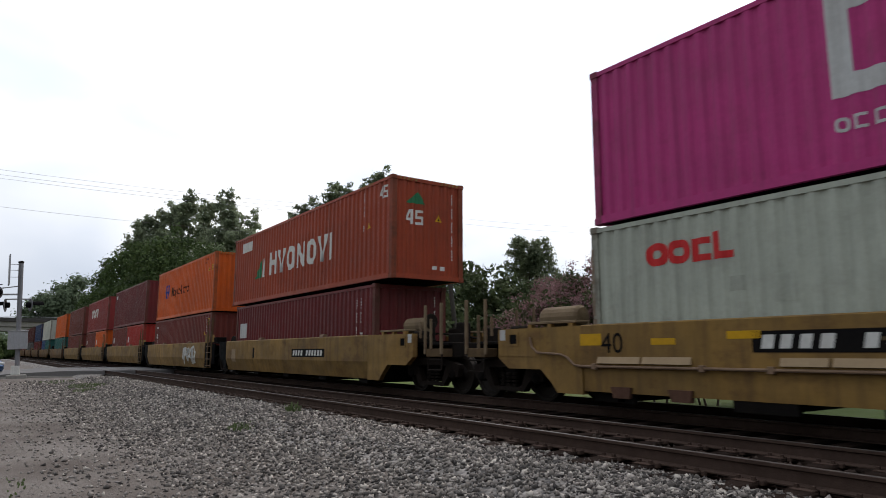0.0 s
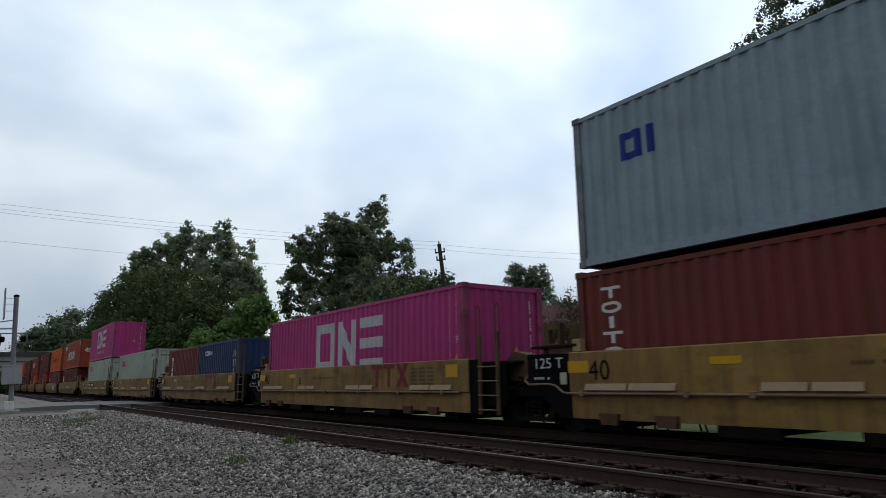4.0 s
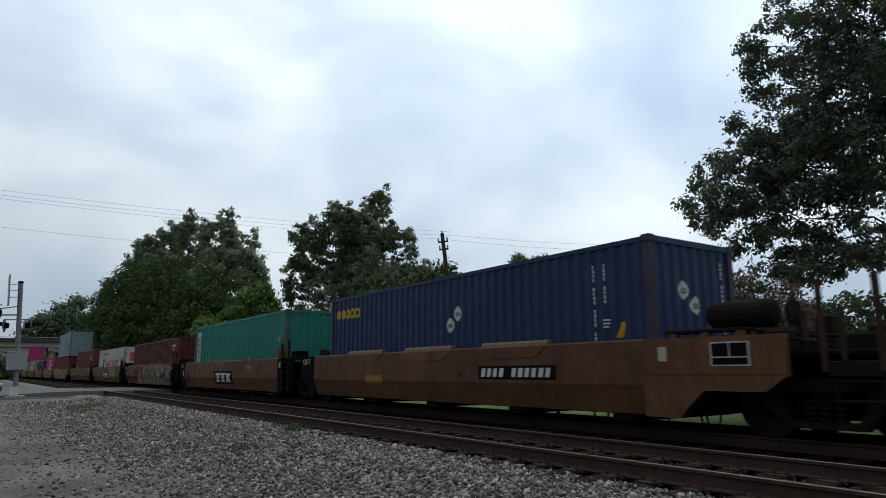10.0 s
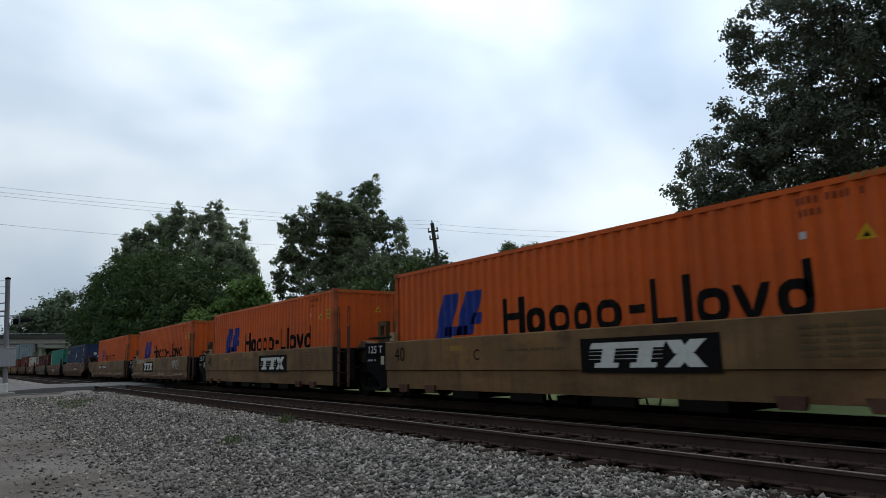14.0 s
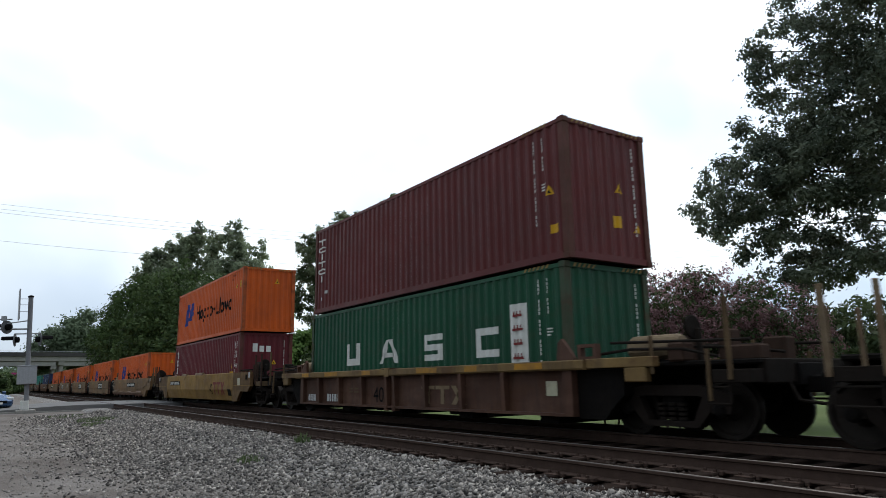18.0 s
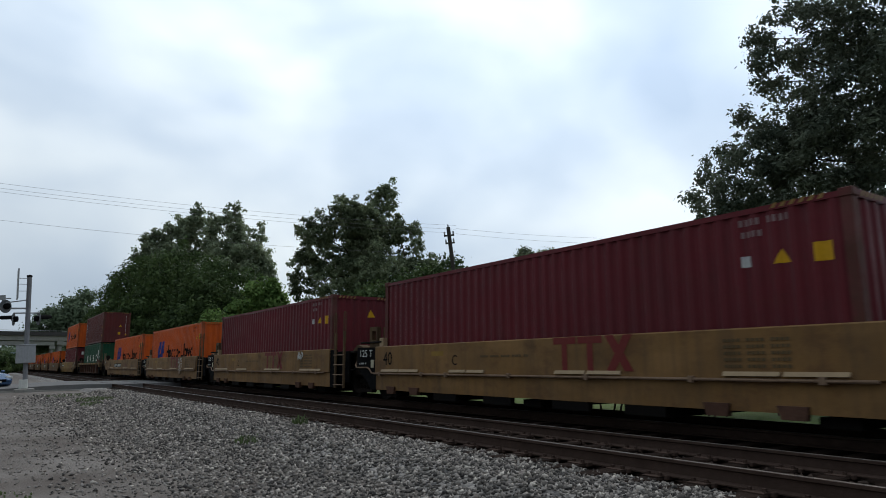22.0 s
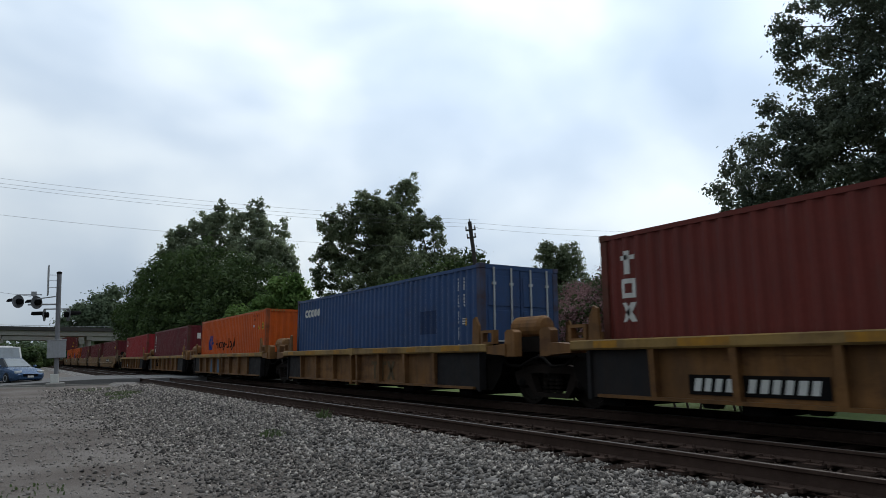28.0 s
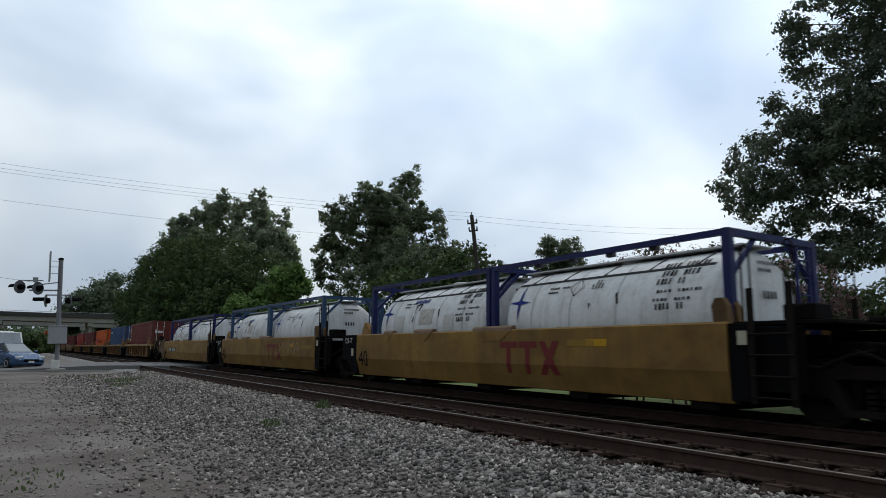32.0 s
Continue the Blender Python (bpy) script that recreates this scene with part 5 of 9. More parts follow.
    if rear:
        on_skin("hazard_diamond", frame_diamond(-0.55, 1.95, 0.19, 0.02), BLACK_MARK, "outlined hazard diamond")["kind"] = "stuff"
        on_skin("hazard_print", [rect(-0.12 + j * 0.08, 1.88, 0.03, 0.1 + 0.08 * (j in (1, 2))) for j in range(4)], BLACK_MARK, "dark hand-shaped print as bars")["kind"] = "stuff"
    else:
        on_skin("shipper_marking", [rect(-0.9 + i * 0.13, 1.95 + 0.02 * (i % 2), 0.09, 0.1) for i in range(6)], BLUE_MARK, "row of small blue characters")["kind"] = "stuff"
    on_skin("shipper_marking", [rect(-1.35 + i * 0.075, 1.95 - 0.09 * k, 0.05, 0.04) for k in range(2) for i in range(8 - 3 * k) if i != 4], BLACK_MARK, "lines of small dark characters")["kind"] = "stuff"
    on_skin("scuff", [[(0.55, 1.75), (0.62, 1.55), (0.66, 1.56), (0.60, 1.76)], [(-0.1, 1.6), (-0.08, 1.45), (-0.05, 1.6)]], DARK_STEEL, "dark scuff on the tank")
    rides(ob, s, z)
    return ob


# ---- the train, front to rear: places along it at the clip's start
ZB = 0.30            # underside of a container in a well
HC, STD = 2.896, 2.591
UPPER = 0.03         # gap of the stacking locks


def orange_marks_big():
    ps = spaced("Hopop-LIovd", (-1.82, -1.1, -0.48, 0.14, 0.68, 1.42, 1.84, 2.46, 2.67, 3.27, 3.93), (0.64, 0.5, 0.54, 0.45, 0.56, 0.32, 0.48, 0.14, 0.54, 0.58, 0.5), 1.10, 0.78, 0.14)
    return [("word_mark", ps, BLACK_MARK, "side", "large dark word mark of bars and frames"),
            ("emblem", [slanted(-4.36, 0.95, 0.62, 1.2, 0.42), slanted(-3.5, 1.2, 0.62, 0.95, 0.42), rect(-3.9, 1.2, 0.9, 0.2), slanted(-2.95, 1.42, 0.36, 0.24, 0.1)], BLUE_MARK, "side", "blue slanted emblem"),
            ] + orange_codes()


def orange_marks_small():
    ps = spaced("Hopop-LIovd", [-2.43 + (v + 1.84) * 0.595 for v in (-1.82, -1.1, -0.48, 0.14, 0.68, 1.42, 1.84, 2.46, 2.67, 3.27, 3.93)], [0.595 * v for v in (0.64, 0.5, 0.54, 0.45, 0.56, 0.32, 0.48, 0.14, 0.54, 0.58, 0.5)], 1.28, 0.5, 0.075)
    return [("word_mark", ps, BLACK_MARK, "side", "dark word mark of bars and frames"),
            ("emblem", [slanted(-3.95, 1.22, 0.36, 0.40, -0.10), slanted(-4.05, 1.62, 0.36, 0.38, 0.22), slanted(-3.5, 1.22, 0.26, 0.78, 0.12), rect(-3.6, 1.52, 0.62, 0.13)], BLUE_MARK, "side", "blue emblem"),
            ] + orange_codes()


def long_box_marks():
    return [("word_mark", blocks("HVONOVI", -2.55, 0.95, 0.74, 0.88, 0.20), WHITE_PAINT, "side", "large white word mark of bars"),
            ("emblem", [[(-4.1, 0.95), (-3.45, 0.95), (-3.3, 1.8)]], GREEN_MARK, "side", "green triangle emblem"),
            ("emblem", [[(-3.25, 0.95), (-3.0, 0.95), (-3.2, 1.75)]], WHITE_PAINT, "side", "white part of the emblem"),
            ("label_plate", [rect(-5.8, 2.2, 1.2, 0.4)], WHITE_PAINT, "side", "white label"),
            ("emblem", [[(-0.75, 2.15), (-0.1, 2.15), (-0.35, 2.5)]], GREEN_MARK, "end", "green triangle emblem"),
            ("size_number", blocks("45", -0.75, 1.55, 0.26, 0.42, 0.075), WHITE_PAINT, "end", "white size number"),
            ("size_number", blocks("45", 6.15, 2.3, 0.18, 0.36, 0.06), WHITE_PAINT, "side", "white size number"),
            ("label_plate", [rect(0.15, 0.32, 0.14, 0.1), rect(0.42, 0.3, 0.14, 0.12)], WHITE_PAINT, "end", "small white scuffs"),
            ] + small_marks(WHITE_PAINT, 4.9, 2.6, (5.5, 1.55)) + top_flashes()


def magenta_marks():
    x, z, h, t = -1.87, 1.03, 1.45, 0.29
    ps = frame_shape(x, z, 1.28, h, t) + blocks("N", x + 1.5, z, 1.22, h, t) + [rect(x + 2.95, z + k * (h - t), 1.27, t) for k in (0, 0.5, 1)]
    return [("word_mark", ps, GREY_WHITE, "side", "large pale word mark of frames and bars"),
            ("sub_mark", [q for i in range(18) if i not in (5, 13) for q in (ring(x + i * 0.236, z - 0.47, 0.18, 0.2, 0.045) if i % 3 == 0 else frame_shape(x + i * 0.236, z - 0.47, 0.15, 0.2, 0.04)[:3])], GREY_WHITE, "side", "row of small pale characters"),
            ] + small_marks(WHITE_PAINT, 5.5, 2.6, (5.75, 1.1))


def grey_box_marks():
    x, z = -4.85, 2.05
    ps = [p for i in range(2) for p in ring(x + i * 0.42, z, 0.42, 0.38, 0.12)] + [rect(x + 0.86, z, 0.12, 0.36), rect(x + 0.98, z, 0.2, 0.1), rect(x + 0.98, z + 0.26, 0.2, 0.1), rect(x + 1.22, z, 0.12, 0.42), rect(x + 1.34, z, 0.22, 0.11)]
    return [("word_mark", ps, RED_MARK, "side", "red word mark of frames and bars"),
            ("word_mark", [q for i in range(4) for q in (ring(-0.55 + i * 0.21, 1.72, 0.2, 0.2, 0.06) if i < 3 else [rect(0.08, 1.72, 0.06, 0.2), rect(0.14, 1.72, 0.1, 0.06)])], RED_MARK, "end", "small red word mark"),
            ("code_marking", bars(4.9, 2.45, 8, 0.07, 0.12, 0.05), FAINT_MARK, "side", "small dark characters"),
            ("code_marking", bars(-0.9, 2.45, 10, 0.08, 0.12, 0.06) + bars(-0.4, 2.25, 4, 0.08, 0.12, 0.06), FAINT_MARK, "end", "small dark characters"),
            ("rust_stain", [rect(-6.05, 0.15, 0.09, 1.1), rect(-6.05, 1.3, 0.07, 1.2), rect(5.98, 0.3, 0.08, 2.0)], surface("rust_streaked_edge", (0.20, 0.15, 0.11), 0.8, (0.36, 0.38, 0.32), 0.7, 6.0), "side", "rust down the corner edges"),
            ("stain", [rect(-3.4, 1.55, 0.25, 0.22), rect(-2.7, 1.35, 0.3, 0.4), rect(2.4, 1.9, 0.16, 0.3), rect(-4.9, 0.9, 0.1, 0.2)], surface("grey_touch_up", (0.36, 0.388, 0.325), 0.6), "side", "patches of darker touch-up paint")]


def column_word(x, z, n, w=0.34, h=0.30, gap=0.1, mat=None):
    """A word mark running down the wall, one plain frame or bar below the other."""
    ps = []
    for i in range(n):
        zz = z - i * (h + gap)
        ps += [rect(x, zz + h * 0.74, w, h * 0.26), rect(x + w * 0.36, zz, w * 0.28, h * 0.74)] if i % 3 == 0 else ring(x, zz, w, h, h * 0.26) if i % 3 == 1 else [rect(x + w * 0.3, zz, w * 0.34, h)]
    return [("word_mark", ps, mat or WHITE_PAINT, "side", "pale word mark running down the wall")]


def wine_marks(end=True):
    x = -5.52
    ps = [rect(x + 0.1, 2.12, 0.11, 0.42), rect(x, 2.38, 0.32, 0.08)] + frame_shape(x, 1.7, 0.32, 0.34, 0.085) + [slanted(x, 1.28, 0.11, 0.34, 0.21), slanted(x + 0.21, 1.281, 0.11, 0.34, -0.21)]
    out = [("word_mark", ps, WHITE_PAINT, "side", "white word mark running down the wall")]
    if end:
        out.append(("word_mark", [rect(-0.62 + i * 0.3, 2.05, 0.22, 0.26 + 0.1 * (i == 0)) for i in range(3)], WHITE_PAINT, "end", "white word mark"))
    return out + small_marks(WHITE_PAINT, 5.35, 2.45, (4.95, 1.35)) + [("warning_plate", [rect(4.75, 0.95, 0.45, 0.26)], YELLOW_PATCH, "side", "yellow warning plate")]


def plain_marks(light=WHITE_PAINT):
    return small_marks(light, 5.3, 2.3, (5.0, 1.5), (5.45, 2.0))


FADED_CODE = surface("faded_pink_code", (0.22, 0.15, 0.15), 0.7)


FADED_RED_CODE = surface("faded_red_code", (0.22, 0.045, 0.015), 0.7)


def orange_codes():
    """Faded code rows, triangle and height plate near the rear top of the orange boxes."""
    return [("code_marking", bars(4.3, 2.6, 11, 0.05, 0.10, 0.03) + bars(4.32, 2.44, 5, 0.05, 0.09, 0.03), FADED_RED_CODE, "side", "faded code characters"),
            ("label_plate", [rect(4.3, 2.14, 0.1, 0.1)], GREY_WHITE, "side", "small pale label"),
            ("warning_triangle", triangle(5.12, 2.02), YELLOW_PATCH, "side", "yellow warning triangle"),
            ("hazard_print", triangle(5.12, 2.055, 0.045), BLACK_MARK, "side", ""),
            ("warning_plate", [rect(5.6, 2.0, 0.22, 0.3)], YELLOW_PATCH, "side", "yellow height plate"),
            ("hazard_print", [rect(5.63 + 0.06 * j, 2.04 + 0.13 * i, 0.035, 0.08) for i in range(2) for j in range(3)], FAINT_MARK, "side", ""),
            ("warning_triangle", triangle(0.35, 2.2), YELLOW_PATCH, "end", "yellow warning triangle"),
            ("hazard_print", triangle(0.35, 2.235, 0.045), BLACK_MARK, "end", "")] + top_flashes()


def grey_blue_marks():
    return [("code_marking", bars(4.5, 2.62, 10, 0.05, 0.10, 0.035) + bars(4.52, 2.45, 4, 0.05, 0.09, 0.035), FADED_CODE, "side", "pale code characters"),
            ("warning_triangle", triangle(5.1, 2.02, 0.12), YELLOW_PATCH, "side", "yellow warning triangle"),
            ("warning_plate", [rect(5.54, 1.98, 0.24, 0.26)], YELLOW_PATCH, "side", "yellow height plate"),
            ("label_plate", [rect(4.5, 2.02, 0.13, 0.16)], GREY_WHITE, "side", "small pale label"),
            ("warning_triangle", triangle(0.2, 2.2, 0.15), YELLOW_PATCH, "end", "yellow warning triangle"),
            ("code_marking", bars(0.8, 2.5, 10, 0.06, 0.12, 0.03, True), GREY_WHITE, "end", "column of small characters")] + top_flashes()


def crimson_marks():
    ps = blocks("VoNO", -2.22, 0.72, 0.56, 0.94, 0.15) + blocks("NINO", 1.03, 0.72, 0.68, 0.94, 0.15)
    crimson = surface("crimson_marking", (0.40, 0.015, 0.04), 0.55)
    return [("word_mark", ps, crimson, "side", "large crimson word mark of bars"),
            ("emblem", frame_shape(-3.57, 0.75, 0.77, 1.0, 0.10) + [[(-3.4, 1.65), (-2.97, 1.65), (-3.18, 1.36)], [(-3.47, 1.6), (-3.4, 1.62), (-3.25, 1.25), (-3.27, 1.2)], [(-3.1, 1.2), (-3.12, 1.25), (-2.97, 1.62), (-2.9, 1.6)]], crimson, "side", "crimson framed emblem"),
            ("emblem", [[(-3.43, 1.6), (-3.29, 1.6), (-3.11, 1.28), (-3.25, 1.28)], [(-3.07, 1.6), (-2.93, 1.6), (-3.11, 1.28), (-3.25, 1.28)][::-1], rect(-3.25, 0.75, 0.14, 0.53)], surface("clear_blue_marking", (0.03, 0.09, 0.32), 0.55), "side", "blue forked shape in the emblem"),
            ("address_mark", [rect(-3.56 + i * 0.17, 2.13, 0.11, 0.14) for i in range(14) if i % 5 != 4], crimson, "side", "row of small crimson characters"),
            ("emblem", frame_shape(-0.8, 1.55, 0.42, 0.62, 0.1) + [rect(-0.65, 1.65, 0.12, 0.42)], RED_MARK, "end", "crimson framed emblem"),
            ("warning_triangle", triangle(0.45, 1.8, 0.13), YELLOW_PATCH, "end", "yellow warning triangle"),
            ("warning_triangle", triangle(5.18, 1.68, 0.13), YELLOW_PATCH, "side", "yellow warning triangle"),
            ("code_marking", bars(5.4, 2.3, 8, 0.05, 0.1, 0.04, True), FAINT_MARK, "side", "small dark characters"),
            ("rust_stain", [rect(5.82, 0.3, 0.1, 2.1)], surface("rust_stain", (0.28, 0.16, 0.06), 0.8), "side", "rusty corner stain")]


def hazard(x, z, where):
    return [("hazard_diamond", [diamond(x, z, 0.2), diamond(x + 0.55, z - 0.02, 0.2)], WHITE_PAINT, where, "white hazard diamonds"),
            ("hazard_print", bars(x - 0.1, z - 0.04, 4, 0.04, 0.08, 0.015) + bars(x + 0.45, z - 0.05, 4, 0.04, 0.08, 0.015), BLACK_MARK, where, "")]


def green_box_marks():
    z, h, t = 1.14, 0.64, 0.2
    u_ = [rect(-3.31, z, 0.88, t), rect(-3.31, z + t, t, h - t), rect(-2.63, z + t, t, h - t)]
    a_ = [slanted(-1.2, z, t, h, 0.34), slanted(-0.36, z, t, h, -0.34), rect(-0.95, z + 0.16, 0.55, 0.12)]
    s_ = [rect(1.09, z, 0.82, 0.15), rect(1.09, z + 0.245, 0.82, 0.15), rect(1.09, z + 0.49, 0.82, 0.15), rect(1.73, z + 0.15, 0.18, 0.095), rect(1.09, z + 0.395, 0.18, 0.095)]
    c_ = [rect(3.26, z, 0.22, h), rect(3.48, z, 0.6, 0.16), rect(3.48, z + h - 0.16, 0.6, 0.16)]
    return [("word_mark", u_ + a_ + s_ + c_, WHITE_PAINT, "side", "widely spaced white word mark of bars"),
            ("label_panel", [rect(4.5, 0.55, 0.52, 1.65)], WHITE_PAINT, "side", "white panel with a column of small red marks"),
            ("panel_print", [rect(4.57 + 0.03 * (i % 2), 1.06 + i * 0.29, 0.34 - 0.05 * (i % 2), 0.05) for i in range(4)] + [rect(4.62 + 0.1 * j, 1.1 + i * 0.29, 0.035, 0.08) for i in range(4) for j in range(3)], DULL_RED, "rail", "")] + small_marks(WHITE_PAINT, 5.4, 2.55) + top_flashes()


def red_box_marks():
    ps = blocks("O", -5.56, 2.02, 0.36, 0.52, 0.11) + [slanted(-5.12, 2.02, 0.11, 0.52, 0.15), rect(-4.92, 2.02, 0.1, 0.52), rect(-4.76, 2.02, 0.12, 0.52)]
    return [("word_mark", ps, WHITE_PAINT, "side", "white word mark of bars")] + small_marks(WHITE_PAINT, 5.0, 2.5, (4.6, 1.6)) + [("warning_triangle", triangle(0.2, 1.6, 0.13), YELLOW_PATCH, "end", "yellow warning triangle")]


def ring_marks(mat=None, x=-5.4, z=2.0, k=1.0):
    ps = [q for i in range(5) for q in ring(x + i * 0.31 * k, z, 0.28 * k, 0.30 * k, 0.085 * k)]
    return [("word_mark", ps, mat or WHITE_PAINT, "side", "rounded word mark of small frames")]


GRAF = [surface("graffiti_grey", (0.34, 0.33, 0.30), 0.6), surface("graffiti_dark", (0.03, 0.032, 0.03), 0.6), surface("graffiti_yellow", (0.42, 0.30, 0.03), 0.6), surface("graffiti_plum", (0.13, 0.03, 0.06), 0.6)]


def scrawl(x, z, w, h, n, seed, t=0.06):
    """Sprayed scribble: leaning strokes and loops with no words in them."""
    rnd = random.Random(seed)
    ps = []
    for i in range(n):
        cx, cz = x + w * (i + 0.5) / n + rnd.uniform(-0.05, 0.05), z + h * rnd.uniform(0.35, 0.65)
        r = h * rnd.uniform(0.28, 0.5)
        a0, a1 = rnd.uniform(0, 6), rnd.uniform(3, 6)
        pts = [(cx + 0.7 * r * math.cos(a0 + a1 * k / 7), cz + r * math.sin(a0 + a1 * k / 7)) for k in range(8)]
        for p, q in zip(pts, pts[1:]):
            d = Vector((q[0] - p[0], q[1] - p[1])).normalized() * t / 2
            ps.append([(p[0] - d.y, p[1] + d.x), (p[0] + d.y, p[1] - d.x), (q[0] + d.y, q[1] - d.x), (q[0] - d.y, q[1] + d.x)])
    return ps


def wild(x, z, w, h, n, seed, lo=0.15, hi=0.4):
    rnd = random.Random(seed)
    ps = []
    for i in range(n):
        cx, cz = x + rnd.random() * w, z + (0.15 + 0.7 * rnd.random()) * h
        a, l = rnd.choice((0.9, 2.2, 1.5, 0.2)) + rnd.uniform(-0.2, 0.2), h * rnd.uniform(lo, hi)
        tt = h * rnd.uniform(0.05, 0.11)
        d, e_ = Vector((math.cos(a), math.sin(a))) * l, Vector((-math.sin(a), math.cos(a))) * tt
        c = Vector((cx, cz))
        q = [c - d - e_, c - d * 0.6 + e_ * 1.4, c + d + e_, c + d * 1.1 - e_]
        ps.append([(p.x, min(max(p.y, z), z + h)) for p in q][::-1])
    return ps


def haze(x0, x1, z0, z1, seed):
    """A sprayed ground with an uneven upper and front edge."""
    rnd = random.Random(seed)
    n, out = 24, []
    tops = [z1 - rnd.uniform(0, 0.16) * (z1 - z0) - (0.5 * (z1 - z0) * max(0, 1 - i / 4)) for i in range(n + 1)]
    for i in range(n):
        a, b = x0 + (x1 - x0) * i / n, x0 + (x1 - x0) * (i + 1) / n
        out.append([(a, z0), (b, z0), (b, tops[i + 1]), (a, tops[i])])
    return out


def letters(x, z, w, h, n, seed, grow):
    """Interlocked slanting strokes of a sprayed wall piece. grow: wider for outlines, below zero for slim highlights on them."""
    rnd = random.Random(seed)
    out = []
    for i in range(n):
        cx = x + w * (i + 0.5) / n
        for k in range(4):
            a = rnd.choice((1.2, 1.9, 0.35, 2.7, 1.57)) + rnd.uniform(-0.2, 0.2)
            px, pz = cx + rnd.uniform(-0.36, 0.36) * w / n, z + h * rnd.uniform(0.3, 0.7)
            ln, tt = h * rnd.uniform(0.28, 0.5), h * rnd.uniform(0.10, 0.17)
            keep, side = rnd.random(), rnd.choice((-1, 1))
            d, e = Vector((math.cos(a), math.sin(a))), Vector((-math.sin(a), math.cos(a)))
            c = Vector((px, pz))
            if grow < 0:
                if keep < 0.4:
                    continue
                c, ln, tt = c + e * side * tt * 0.55, ln * 0.6, tt * 0.26
            else:
                ln, tt = ln + grow, tt + grow
            q = [c - d * ln - e * tt * 0.7, c - d * ln * 0.8 + e * tt, c + d * ln + e * tt * 0.8, c + d * ln * 1.1 - e * tt * 0.5]
            out.append([(v.x, min(max(v.y, z - 0.02), z + h + 0.06)) for v in q][::-1])
    return out


# lettering and fittings on the wagons' near side
def slab_marks(letter, extra=(), end_left=False, x_letter=-2.45, dull=False):
    m = [("text", -5.62, 0.95, "40", 0.48, BLACK_MARK), ("patch", -6.1, 1.08, 0.48, 0.2, YELLOW_PATCH),
         ("fine", -1.4, 1.10, 1.6, FAINT_MARK, 1), ("patch", -3.3, 1.15, 0.5, 0.11, YELLOW_PATCH),
         ("fine", 4.3, 1.25, 1.0, FAINT_MARK, 5)]
    if not dull:
        m.append(("patch", 5.75, 1.05, 0.45, 0.28, YELLOW_PATCH))
    else:
        m = [k for k in m if k[0] != "patch"] + [("patch", -3.3, 1.15, 0.5, 0.11, surface("worn_yellow_patch", (0.27, 0.16, 0.03)))]
    if letter:
        m.append(("text", x_letter, 0.94, letter, 0.32, BLACK_MARK))
    if not end_left:
        m += [("text", -6.93, 1.17, "125 T", 0.27, WHITE_PAINT, 0.70), ("fine", -6.98, 0.97, 0.45, GREY_WHITE, 1), ("patch", -6.31, 0.88, 0.16, 0.21, PLATE_PALE)]
    return m + list(extra)


def smooth_marks(extra=(), end_left=False):
    m = [("patch", 6.42, 1.1, 0.15, 0.2, PLATE_PALE), ("fine", 0.2, 1.25, 0.9, FAINT_MARK, 1), ("patch", 2.9, 1.08, 0.7, 0.12, surface("worn_yellow_patch", (0.27, 0.16, 0.03)))]
    if not end_left:
        m += [("text", -6.2, 0.5, "40", 0.66, BLACK_MARK, 0.58), ("text", -7.23, 1.18, "125-T", 0.23, WHITE_PAINT, 0.53), ("patch", -6.75, 0.8, 0.16, 0.22, PLATE_PALE)] 
    return m + list(extra)


def ribbed_marks(extra=()):
    return [("patch", 5.6, 0.6, 0.16, 0.3, PLATE_PALE)] + list(extra)


SLAB_L, SMOOTH_L, RIB_L = "faded yellow slab-sided well wagon platform", "weathered smooth-sided well wagon platform", "yellow rib-sided well wagon platform"
WORN = surface("worn_yellow_patch", (0.27, 0.16, 0.03))
SHIFT = 0.12         # the upper boxes sit a little to the rear
# the head of the train, far off at the start
s = -44.29
HEAD = ((("brown_red",), "orange"), (("brown_red", "red"), "maroon"), (("brown_red", "orange"), "red_brown"), (("brown_red",), "brown_red"), (("dark_teal",), "orange"), (("blue", "dark_teal"), "white"), (("maroon",), "navy"), (("grey",), "dark_maroon"), (("brown_red",), "dark_maroon"), (("maroon",), "brown_red"), (("dark_maroon",), "maroon"))
for i, (lo, up) in enumerate(HEAD):
    ex = [("polys", 0, 0, wild(2.2, 0.35, 2.4, 0.95, 26, 77), "graffiti", WHITE_PAINT, "white sprayed block letters of no word")] if i == 0 else []
    well_car("smooth", "end" if i == 4 else "joint", "end" if i == 5 else "joint", s, YELLOW if i < 4 else TAN, "faded yellow well wagon platform carrying stacked containers", ex)
    if len(lo) == 1:
        container(lo[0], "%s corrugated container in a well wagon" % lo[0].replace("_", " "), s, ZB, height=STD, marks=plain_marks() + column_word(-5.5, 1.9, 4) if i < 3 else None)
    else:
        for j, c in enumerate(lo):
            container(c, "short %s corrugated container in a well wagon" % c.replace("_", " "), s + (-3.067, 3.067)[j], ZB, length=6.058, height=STD, marks=[("label_plate", [rect(-2.4, 1.4, 0.5, 0.4)], WHITE_PAINT, "side", "white label")] if i < 4 else None)
    mk = orange_marks_small() if i == 0 else small_marks() + [("label_plate", [rect(-5.6, 2.3, 0.6, 0.25)], WHITE_PAINT, "side", "white label")] if i == 1 else [("word_mark", blocks("OOOV", -3.4, 1.3, 0.85, 0.8, 0.24), WHITE_PAINT, "side", "white word mark of frames")] if i == 2 else None
    container(up, "%s corrugated container stacked on another" % up.replace("_", " "), s + SHIFT, ZB + STD + UPPER, marks=mk)
    s -= 15.75 if i != 4 else 20.2

